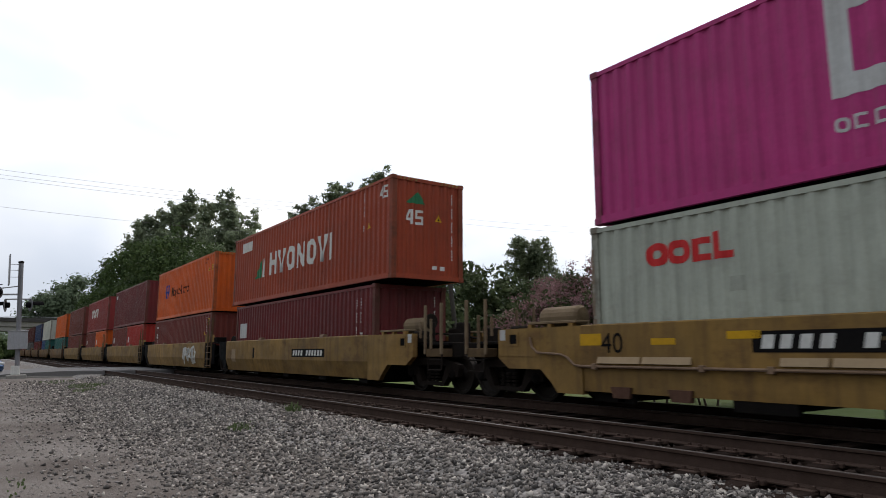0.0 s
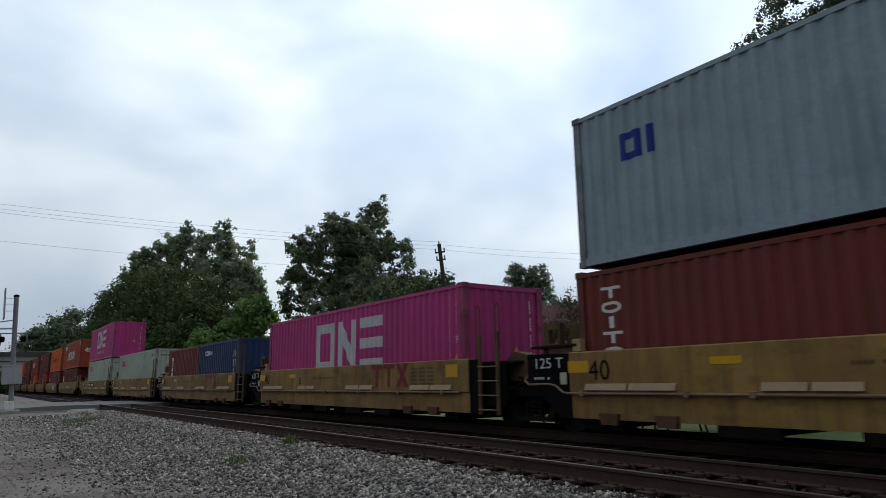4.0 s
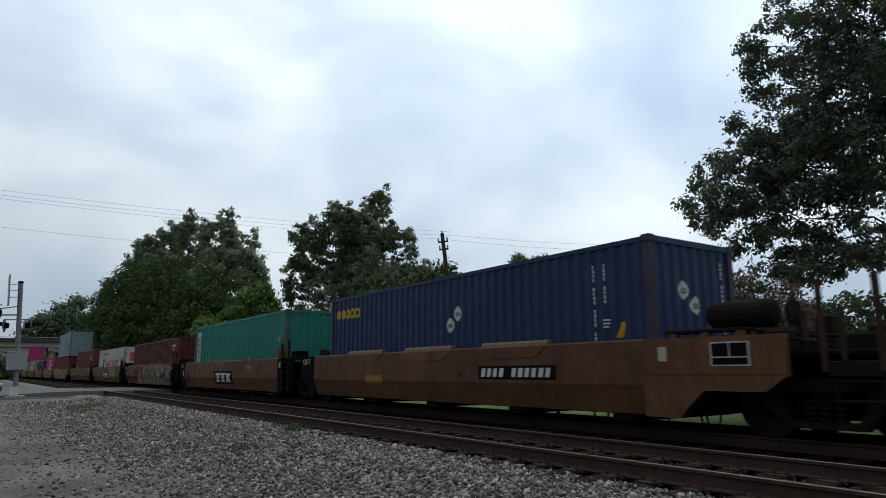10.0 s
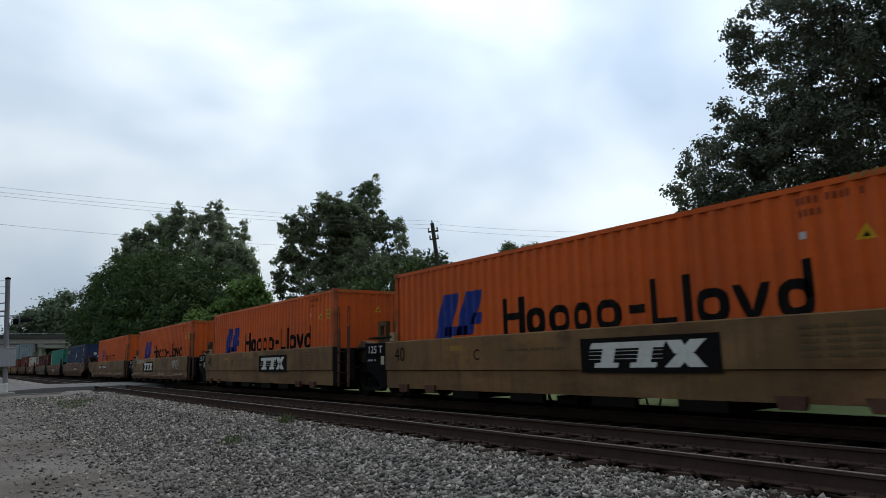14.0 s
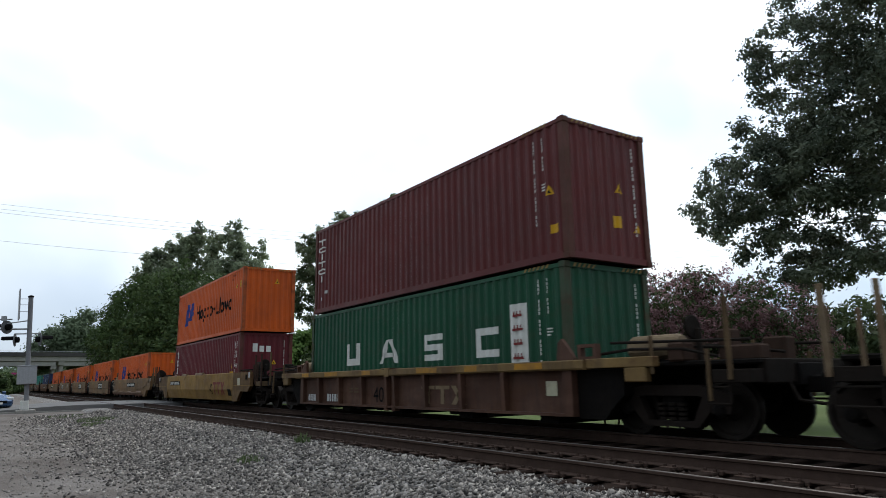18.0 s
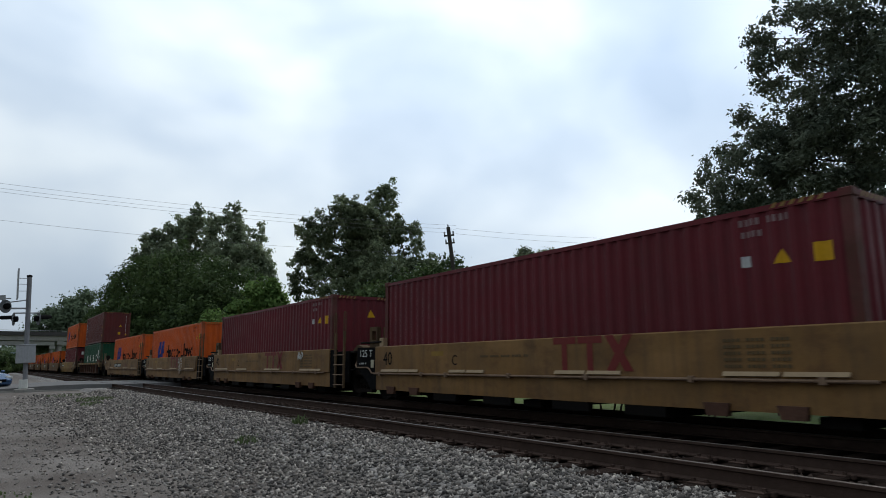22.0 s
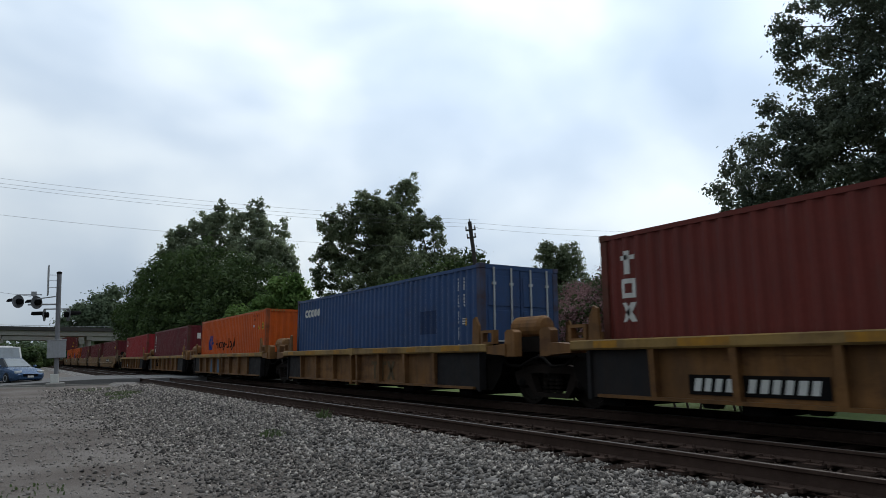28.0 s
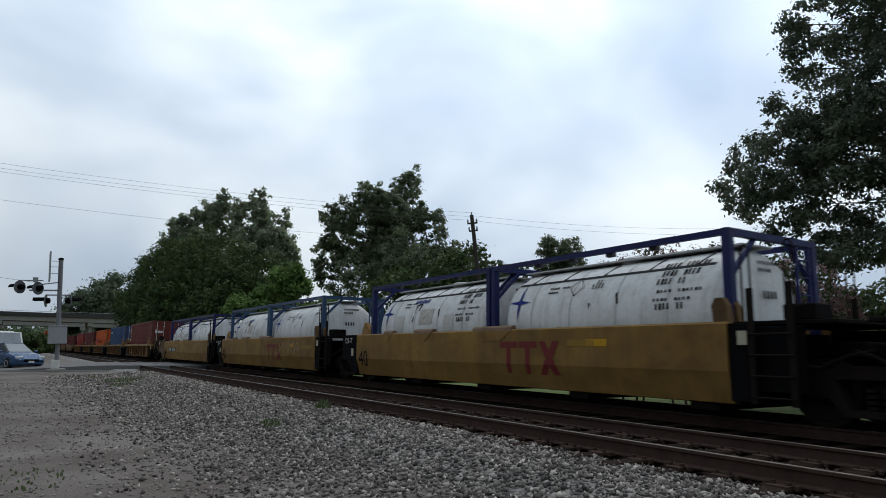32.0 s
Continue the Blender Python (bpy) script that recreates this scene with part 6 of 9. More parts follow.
# 45 ft box on a standard one, end of a wagon
well_car("smooth", "joint", "end", -28.32, YELLOW, "weathered yellow well wagon platform with end platform", [("plate", 0.9, 0.82, 2.6, 0.26), ("patch", -3.0, 0.75, 0.18, 0.4, BLACK_MARK), ("patch", -5.6, 0.6, 0.5, 0.5, surface("graffiti_sand", (0.28, 0.2, 0.12), 0.7))])
container("maroon", "dark maroon corrugated container in a well wagon", -28.32, ZB, height=STD, marks=small_marks(WHITE_PAINT, 5.0, 2.4, None, None, True, STD) + [("label_plate", [rect(-5.6, 1.25, 0.9, 0.6)], GREY_WHITE, "side", "pale label")])
container("orange_red", "orange-red long corrugated container overhanging the one below", -28.32 + SHIFT, ZB + STD + UPPER + 0.04, length=13.716, marks=long_box_marks())
# five-platform wagon
F = [-8.16, 7.63, 23.24, 38.89, 54.53]
well_car("slab", "end", "joint", F[0], YELLOW, SLAB_L + " with black number board", slab_marks("", [("plate", -2.93, 0.96, 3.05, 0.29), ("text", 0.82, 0.95, "B", 0.3, BLACK_MARK), ("patch", -4.6, 1.08, 0.45, 0.1, YELLOW_PATCH), ("fine", 2.6, 1.02, 1.3, FAINT_MARK, 2), ("polys", 0, 0, wild(1.6, 1.02, 0.5, 0.25, 8, 5), "emblem", DULL_RED, "small faded red star emblem")], True))
container("pale_grey_green", "pale grey-green corrugated container in a well wagon", F[0], ZB, slide=0.04, marks=grey_box_marks())
container("magenta", "magenta corrugated container stacked on a pale one", F[0] + SHIFT, ZB + HC + UPPER, slide=0.04, marks=magenta_marks())
RED2 = ("redmark", 2.33, 0.84, 1.9, 0.58)
well_car("slab", "joint", "joint", F[1], YELLOW, SLAB_L, slab_marks("C", [RED2]))
container("pale_grey_green", "pale grey-green corrugated container in a well wagon", F[1], ZB, marks=grey_box_marks())
well_car("slab", "joint", "joint", F[2], YELLOW, SLAB_L, slab_marks("D", [RED2, ("polys", 0, 0, scrawl(-4.6, 0.92, 6.5, 0.2, 14, 61, 0.03), "overspray", surface("faint_green_overspray", (0.15, 0.20, 0.075), 0.7, (0.27, 0.16, 0.045), 0.9, 5.0), "faint green overspray")]))
container("brown_red", "short red-brown corrugated container in a well wagon", F[2] - 3.067, ZB, length=6.058, height=STD, marks=column_word(-2.32, 1.95, 5, 0.4, 0.2, 0.07))
container("navy", "short navy blue corrugated container in a well wagon", F[2] + 3.067, ZB, length=6.058, height=STD, marks=ring_marks(WHITE_PAINT, -1.9, 2.0, 0.72) + small_marks(WHITE_PAINT, 2.3, 2.3, None, None, True, STD))
well_car("slab", "joint", "joint", F[3], YELLOW, SLAB_L, slab_marks("E", [RED2]))
container("magenta", "magenta corrugated container in a well wagon", F[3], ZB, marks=magenta_marks())
well_car("slab", "joint", "end", F[4], YELLOW, SLAB_L + " with end platform", slab_marks("", [("plate", 0.37, 0.92, 3.1, 0.29)]))
container("brown_red", "red-brown corrugated container in a well wagon", F[4], ZB, height=STD, marks=column_word(-5.5, 2.05, 5, 0.4, 0.2, 0.06) + small_marks(WHITE_PAINT, 5.3, 2.3, None, None, True, STD))
container("sky_grey", "grey-blue corrugated container stacked on a red-brown one", F[4] + SHIFT, ZB + STD + UPPER + 0.04, marks=[("word_mark", frame_shape(-5.0, 1.75, 0.45, 0.5, 0.13) + [rect(-4.42, 1.75, 0.14, 0.5)], BLUE_MARK, "side", "small blue emblem"), ("code_marking", bars(-0.9, 2.4, 9, 0.07, 0.1, 0.06), FAINT_MARK, "end", "small dark characters"), ("warning_triangle", triangle(0.1, 1.8, 0.13), YELLOW_PATCH, "end", "yellow warning triangle")])
# brown smooth-sided five-platform wagon
G = [74.73, 90.25, 106.10, 121.93, 137.75]
well_car("smooth", "end", "joint", G[0], BROWN, SMOOTH_L + ", brown", smooth_marks([("plate", -4.52, 0.76, 2.3, 0.25), ("patch", 0.8, 0.62, 0.9, 0.3, WORN)], True))
container("brown_red", "red-brown corrugated container with hazard diamonds", G[0], ZB, marks=column_word(-5.42, 2.3, 6, 0.38, 0.2, 0.06) + hazard(3.72, 2.08, "side") + hazard(-0.35, 1.85, "end") + small_marks(WHITE_PAINT, 5.15, 2.55, (4.95, 1.85)) + top_flashes())
well_car("smooth", "joint", "joint", G[1], BROWN, SMOOTH_L + ", brown, with pale graffiti", smooth_marks([("text", -3.2, 0.83, "C", 0.28, BLACK_MARK), ("emblem", -1.22, 0.48, 2.5, 0.52), ("polys", 0, 0, [rect(1.55 + i * 0.8, 0.55 + 0.04 * (i % 2), 0.7, 0.8) for i in range(4)], "graffiti", surface("graffiti_sand", (0.28, 0.2, 0.12), 0.7), "big pale block graffiti"), ("polys", 0, 0.0, scrawl(1.5, 0.5, 3.2, 0.85, 5, 3, 0.05), "graffiti_outline", GRAF[1], "dark outlines of graffiti")]))
container("white", "dirty white corrugated container with crimson word mark", G[1], ZB, height=STD, marks=crimson_marks())
well_car("smooth", "joint", "joint", G[2], BROWN, SMOOTH_L + ", brown, covered in graffiti", smooth_marks([
    ("polys", 0, 0, wild(-4.4, 0.4, 3.4, 0.98, 50, 13, 0.2, 0.5), "graffiti_plum", GRAF[3], "plum red sprayed haze"),
    ("polys", 0, 0, haze(-2.6, 6.2, 0.30, 1.41, 9), "graffiti_ground", surface("graffiti_sandstone", (0.235, 0.165, 0.095), 0.65, (0.16, 0.07, 0.06), 0.6, 1.2), "sand-coloured sprayed ground"),
    ("polys", 0, 0, letters(-1.7, 0.36, 7.9, 0.98, 8, 10, 0.05), "graffiti_outline", GRAF[1], "broad black graffiti outlines"),
    ("polys", 0, 0, letters(-1.7, 0.36, 7.9, 0.98, 8, 10, 0.0), "graffiti", surface("graffiti_olive", (0.085, 0.082, 0.066), 0.6, (0.03, 0.03, 0.026), 0.6, 2.5), "dark olive grey angular graffiti"),
    ("polys", 0, 0, letters(-1.7, 0.36, 7.9, 0.98, 8, 10, -0.055), "graffiti_highlight", GRAF[0], "pale graffiti highlights"),
    ("polys", 0, 0, scrawl(-3.8, 0.5, 2.2, 0.8, 6, 15, 0.03), "graffiti_line", GRAF[1], "dark sprayed loops"),
    ("polys", 0, 0, [rect(x, 1.22, 0.36, 0.09) for x in (-4.0, -2.2, -0.8, 2.6, 5.7)] + [rect(5.7, 1.0, 0.5, 0.09)], "reflector", GRAF[2], "yellow reflector strips")]))
container("dark_maroon", "dull dark maroon corrugated container in a well wagon", G[2], ZB, slide=0.13, height=STD, marks=[("code_marking", bars(4.95, 2.08, 9, 0.075, 0.13, 0.03) + bars(5.2, 1.88, 4, 0.075, 0.12, 0.03), GREY_WHITE, "side", "pale code characters"), ("label_plate", [rect(5.3, 1.55, 0.13, 0.16)], GREY_WHITE, "side", "small pale label"), ("code_marking", bars(0.7, 2.1, 8, 0.06, 0.1, 0.03, True), GREY_WHITE, "end", "column of small characters")])
well_car("smooth", "joint", "joint", G[3], BROWN, SMOOTH_L + ", brown", smooth_marks([("emblem", -1.34, 0.46, 2.6, 0.54)]))
container("teal", "teal green corrugated container in a well wagon", G[3], ZB, slide=0.11, marks=[("label_panel", [rect(-5.42, 0.7, 0.56, 1.9)], WHITE_PAINT, "side", "white panel with dark marks down it"), ("panel_print", [q for i in range(6) for q in frame_shape(-5.3, 0.75 + i * 0.28, 0.3, 0.18, 0.045)], BLACK_MARK, "rail", "")] + small_marks(WHITE_PAINT, 4.75, 2.45, (5.55, 1.05)) + [("warning_plate", [disc(5.55, 1.85, 0.1)], YELLOW_PATCH, "side", "round yellow label")] + top_flashes())
well_car("smooth", "joint", "end", G[4], BROWN, SMOOTH_L + ", brown, with end platform", [("plate", 2.0, 0.78, 2.3, 0.27), ("text", 1.25, 0.8, "A", 0.22, BLACK_MARK), ("text", -7.23, 1.18, "125-T", 0.23, WHITE_PAINT, 0.53), ("patch", 6.55, 1.08, 0.16, 0.22, PLATE_PALE), ("patch", -3.0, 0.66, 0.9, 0.2, WORN)])
container("navy", "navy blue corrugated container with ochre word mark", G[4], ZB, slide=0.2, marks=ring_marks(GOLD_MARK, -5.49, 2.2, 0.98) + [("hazard_diamond", [diamond(0.56, 1.70, 0.18), diamond(0.86, 1.95, 0.18)], WHITE_PAINT, "side", "white hazard diamonds"), ("hazard_diamond", [diamond(-0.32, 2.0, 0.17), diamond(0.0, 1.75, 0.17)], WHITE_PAINT, "end", "white hazard diamonds"), ("hazard_print", [rect(x_ - 0.05 + 0.045 * j_, z_ - 0.06, 0.025, 0.1) for x_, z_ in ((0.56, 1.7), (0.86, 1.95)) for j_ in range(3)], BLACK_MARK, "side", ""), ("hazard_print", [rect(x_ - 0.05 + 0.045 * j_, z_ - 0.06, 0.025, 0.1) for x_, z_ in ((-0.32, 2.0), (0.0, 1.75)) for j_ in range(3)], BLACK_MARK, "end", "")] + small_marks(WHITE_PAINT, 5.0, 2.45) + [("warning_plate", [slanted(5.5, 1.2, 0.12, 0.26, 0.1)], YELLOW_PATCH, "side", "yellow label")])
# tan slab-sided five-platform wagon with five orange boxes
Hh = [157.81, 173.53, 189.28, 205.00, 220.76]
for i, x in enumerate(Hh):
    ex = {0: [("plate", -3.33, 0.86, 3.2, 0.29), ("polys", 0, 0, scrawl(3.9, 0.6, 0.9, 0.6, 5, 21, 0.02), "graffiti", surface("faint_pale_scribble", (0.225, 0.15, 0.075)), "faint pale scribble")],
          1: [("emblem", -3.04, 0.68, 2.6, 0.56), ("text", 2.37, 0.86, "E", 0.3, BLACK_MARK), ("polys", 0, 0, scrawl(3.7, 0.85, 1.4, 0.45, 6, 22, 0.028) + scrawl(3.75, 0.9, 1.3, 0.36, 9, 24, 0.02), "graffiti", WHITE_PAINT, "white tag"), ("polys", 0, 0, scrawl(-4.8, 1.15, 2.6, 0.24, 12, 23, 0.03), "graffiti", WHITE_PAINT, "thin white tag")],
          2: [("emblem", 0.61, 0.69, 2.6, 0.57)], 3: [("emblem", 0.56, 0.69, 2.65, 0.57)], 4: [("plate", 0.37, 0.87, 3.1, 0.29)]}[i]
    well_car("slab", "end" if i == 0 else "joint", "end" if i == 4 else "joint", x, TAN, "dull tan slab-sided well wagon platform", slab_marks(("", "", "D", "C", "")[i], ex, i == 0, dull=True))
    container("orange", "bright orange corrugated container in a well wagon", x, ZB, marks=orange_marks_small() if i == 0 else orange_marks_big())
# stand-alone wagons with stacks
well_car("smooth", "end", "end", 240.97, GOLDEN, "yellow smooth-sided single well wagon", [("plate", -5.6, 0.94, 2.3, 0.22), ("text", 2.69, 0.5, "40", 0.7, BLACK_MARK, 0.44), ("redmark", 3.2, 0.5, 1.88, 0.56), ("patch", 5.5, 0.46, 0.47, 0.28, BLACK_MARK), ("patch", 6.9, 0.9, 0.35, 0.3, PLATE_PALE)])
container("wine", "wine red corrugated container in a well wagon", 240.97, ZB, marks=wine_marks())
container("orange", "bright orange corrugated container stacked on a wine red one", 240.97 + SHIFT, ZB + HC + UPPER, marks=orange_marks_big())
well_car("ribbed", "end", "end", 260.95, UMBER, "rusty rib-sided single well wagon", [("text", -1.18, 0.41, "40", 0.58, BLACK_MARK, 0.58), ("patch", 5.72, 0.64, 0.3, 0.27, PLATE_PALE), ("redmark", 1.29, 0.42, 1.9, 0.42, surface("worn_pale_marking", (0.20, 0.145, 0.085), 0.7, (0.09, 0.05, 0.03), 0.7, 4.0)), ("number", -5.68, 0.39, 0.62, 0.2, 4), ("number", -4.21, 0.39, 1.02, 0.22, 6), ("fine", -2.7, 0.75, 0.7, FAINT_MARK, 2), ("patch", -6.13, 0.72, 0.22, 0.24, PLATE_PALE)])
container("green", "dark green corrugated container in a well wagon", 260.95, ZB, slide=0.10, marks=green_box_marks())
container("dull_brown_red", "red-brown corrugated container stacked on a green one", 260.95 + SHIFT - 0.02, ZB + HC + UPPER, slide=0.15, marks=column_word(-5.62, 2.3, 6, 0.5, 0.2, 0.05) + small_marks(WHITE_PAINT, 5.3, 2.55, (5.75, 1.35)) + [("label_plate", [rect(-5.45, 0.42, 0.14, 0.1), rect(-5.1, 0.62, 0.16, 0.1)], GREY_WHITE, "side", "small pale labels"), ("warning_plate", [rect(5.75, 0.55, 0.22, 0.18)], YELLOW_PATCH, "side", "yellow plate"), ("warning_plate", [rect(0.15, 0.75, 0.22, 0.25)], YELLOW_PATCH, "end", "yellow plate"), ("warning_triangle", triangle(0.85, 0.7, 0.1), YELLOW_PATCH, "end", "yellow warning triangle")] + top_flashes())
# tan five-platform wagon, orange then maroon boxes
I5 = [281.41, 297.14, 312.85, 328.46, 344.10]
for i, x in enumerate(I5):
    red = ("redmark", 0.83, 0.83, 1.9, 0.6)
    ex = {0: [("plate", -3.37, 0.87, 3.2, 0.29), ("text", 0.48, 0.88, "A", 0.3, BLACK_MARK), ("polys", 0, 0, wild(1.5, 0.9, 0.5, 0.25, 8, 33), "emblem", DULL_RED, "small faded red emblem")], 1: [red, ("polys", 0, 0, scrawl(2.75, 1.12, 0.8, 0.26, 8, 31, 0.022) + scrawl(2.85, 0.86, 0.75, 0.28, 7, 35, 0.025) + scrawl(2.95, 0.62, 0.5, 0.24, 5, 36, 0.022), "graffiti", WHITE_PAINT, "white scribbled tag")],
          2: [red, ("polys", 0, 0, wild(4.1, 1.12, 0.42, 0.28, 14, 32), "graffiti", WHITE_PAINT, "small white tag")], 3: [red], 4: [("plate", 0.37, 0.87, 3.2, 0.29), ("text", -0.5, 0.9, "B", 0.28, BLACK_MARK), ("polys", 0, 0, wild(-1.8, 0.9, 0.4, 0.25, 8, 34), "emblem", DULL_RED, "small faded red emblem")]}[i]
    well_car("slab", "end" if i == 0 else "joint", "end" if i == 4 else "joint", x, SAND, "sandy tan slab-sided well wagon platform", slab_marks(("", "E", "D", "C", "")[i], ex, i == 0, dull=True))
    if i < 2:
        container("orange", "bright orange corrugated container in a well wagon", x, ZB, marks=orange_marks_big())
    else:
        container("wine", "deep maroon corrugated container in a well wagon", x, ZB, marks=grey_blue_marks())
# rib-sided five-platform wagon
J = [364.30, 380.20, 396.16, 412.23, 428.23]
JB = [("bright_red", red_box_marks(), False, "bright red"), ("wine", wine_marks(), False, "wine red"), ("orange", orange_marks_small(), False, "bright orange"), ("blue", ring_marks(WHITE_PAINT, -5.14, 2.2, 0.95) + small_marks(WHITE_PAINT, 5.2, 2.55, None, None, False) + [("touch_up", [rect(3.4, 1.3, 0.8, 0.6)], surface("dark_blue_touch_up", (0.02, 0.04, 0.10)), "side", "darker repaired patch"), ("warning_plate", [rect(5.5, 1.45, 0.12, 0.18)], YELLOW_PATCH, "side", "yellow label")], True, "blue"), ("brown_red", wine_marks(False) + [("word_mark", [rect(-0.95 + i * 0.2, 1.88, 0.16, 0.2 + 0.08 * (i == 0)) for i in range(3)], WHITE_PAINT, "flat", "white word mark")], True, "red-brown")]
for i, x in enumerate(J):
    ex = {0: [("plate", -4.0, 0.42, 2.1, 0.28), ("text", 0.62, 0.44, "40", 0.56, BLACK_MARK, 0.5)], 1: [("redmark", 1.2, 0.4, 1.7, 0.5), ("text", -4.09, 0.45, "40", 0.56, BLACK_MARK, 0.52), ("lever", -2.72, 0.5), ("polys", 0, 0, scrawl(-1.45, 0.62, 0.7, 0.34, 4, 51, 0.025) + [slanted(-0.8, 0.72, 0.5, 0.03, 0.1)], "graffiti", FAINT_MARK, "faint dark scribble")], 2: [("polys", 0, 0, [rect(-2.6, 0.3, 0.7, 0.7), rect(-1.2, 0.3, 0.5, 0.7)], "graffiti", surface("graffiti_blue", (0.06, 0.12, 0.2)), "blue sprayed patches")], 3: [("redmark", 0.9, 0.4, 1.5, 0.5, FAINT_MARK)], 4: [("plate", -4.06, 0.4, 2.15, 0.3), ("text", 0.0, 0.44, "40", 0.5, BLACK_MARK)]}[i]
    well_car("ribbed", "end" if i == 0 else "joint", "end" if i == 4 else "joint", x, RIB_TAN, RIB_L, ribbed_marks(ex))
    p_, m_, d_, w_ = JB[i]
    container(p_, "%s corrugated container in a well wagon" % w_ + (", door end to the rear" if d_ else ""), x, ZB, doors=d_, slide=0.1, marks=m_)
# yellow smooth-sided wagon with tanks
TANK_BLUE, TANK_STEEL = surface("dark_blue_frame_paint", (0.015, 0.022, 0.09), 0.5, (0.05, 0.03, 0.03), 0.35, 2.0), surface("steel_blue_frame_paint", (0.04, 0.078, 0.15), 0.5, (0.05, 0.04, 0.04), 0.35, 2.0)
K = [448.54, 464.39, 480.48, 496.45]
for i, x in enumerate(K):
    ex = {3: [], 0: [("plate", -4.62, 0.76, 2.3, 0.25), ("text", -1.95, 0.78, "A", 0.3, BLACK_MARK), ("text", -6.2, 0.5, "40", 0.66, BLACK_MARK, 0.58)], 1: [("redmark", 0.9, 0.55, 1.9, 0.62), ("polys", 0, 0, wild(2.5, 0.8, 3.0, 0.5, 34, 71, 0.2, 0.5), "graffiti", surface("pale_overpaint", (0.30, 0.20, 0.09), 0.7, (0.27, 0.155, 0.04), 0.9, 2.0), "pale smeared overpainting"), ("patch", 3.6, 1.05, 0.5, 0.13, YELLOW_PATCH), ("patch", 4.9, 1.0, 1.0, 0.12, WORN)], 2: [("redmark", 0.83, 0.53, 1.9, 0.65), ("patch", 3.4, 1.08, 0.5, 0.13, YELLOW_PATCH)]}[i]
    well_car("smooth", "end" if i == 0 else "joint", "joint", x, GOLDEN, "golden yellow smooth-sided well wagon platform", smooth_marks(ex, i == 0))
    for j in (0, 1) if i < 3 else ():
        fm, fw = (TANK_STEEL, "steel blue") if i == 1 else (TANK_BLUE, "dark blue")
        tank_container(x + 3.13 + j * 6.12, ZB, j, fm, fw, i == 1)


# ---- ground, lines and road
LOT = surface("grey_dirt_and_gravel", (0.146, 0.127, 0.112), 0.95, (0.064, 0.048, 0.039), 0.85, 0.55, bump=1.0, bump_scale=26.0, rgb2=(0.225, 0.203, 0.184), fine=34.0, spec=0.1)
LAWN = surface("mown_lawn", (0.092, 0.125, 0.042), 0.95, (0.06, 0.08, 0.03), 0.5, 0.5, bump=0.6, bump_scale=30.0, rgb2=(0.112, 0.142, 0.055), spec=0.05)
ROADTOP = surface("worn_pale_asphalt", (0.145, 0.142, 0.138), 0.9, (0.09, 0.085, 0.08), 0.5, 0.5, bump=0.4, rgb2=(0.17, 0.167, 0.162))
CONCRETE = surface("weathered_concrete", (0.27, 0.26, 0.235), 0.85, (0.13, 0.12, 0.1), 0.5, 0.25, 0.4, 0.2)
DARK_CONCRETE = surface("dark_stained_concrete", (0.06, 0.057, 0.055), 0.85, (0.05, 0.045, 0.04), 0.5, 0.25, 0.4, 0.2)
TIE_WOOD = surface("creosoted_tie_wood", (0.021, 0.0135, 0.0105), 0.95, (0.014, 0.010, 0.008), 0.5, 3.0, bump=0.5, vary=0.3, rgb2=(0.030, 0.020, 0.015), spec=0.05)


def stones_material():
    m = bpy.data.materials.new("crushed_grey_stone")
    m.use_nodes = True
    nt = m.node_tree
    N, L = nt.nodes.new, nt.links.new
    bs = nt.nodes["Principled BSDF"]
    geo = N("ShaderNodeNewGeometry")
    tc = N("ShaderNodeTexCoord")
    ramp = N("ShaderNodeValToRGB")
    e = ramp.color_ramp.elements
    e[0].position, e[0].color = 0.0, (0.030, 0.026, 0.0235, 1)
    e[1].position, e[1].color = 1.0, (0.62, 0.56, 0.485, 1)
    for at, c in ((0.3, (0.094, 0.083, 0.073, 1)), (0.62, (0.225, 0.198, 0.172, 1)), (0.86, (0.35, 0.315, 0.28, 1))):
        q = e.new(at)
        q.color = c
    n = N("ShaderNodeTexNoise")
    n.inputs["Scale"].default_value, n.inputs["Detail"].default_value = 45.0, 3.0
    L(tc.outputs["Object"], n.inputs["Vector"])
    mx = N("ShaderNodeMix")
    mx.data_type, mx.blend_type = "RGBA", "MULTIPLY"
    mx.inputs["Factor"].default_value = 0.5
    L(geo.outputs["Random Per Island"], ramp.inputs["Fac"])
    L(ramp.outputs["Color"], mx.inputs[6])
    L(n.outputs["Fac"], mx.inputs[7])
    L(mx.outputs[2], bs.inputs["Base Color"])
    bs.inputs["Roughness"].default_value = 0.9
    return m


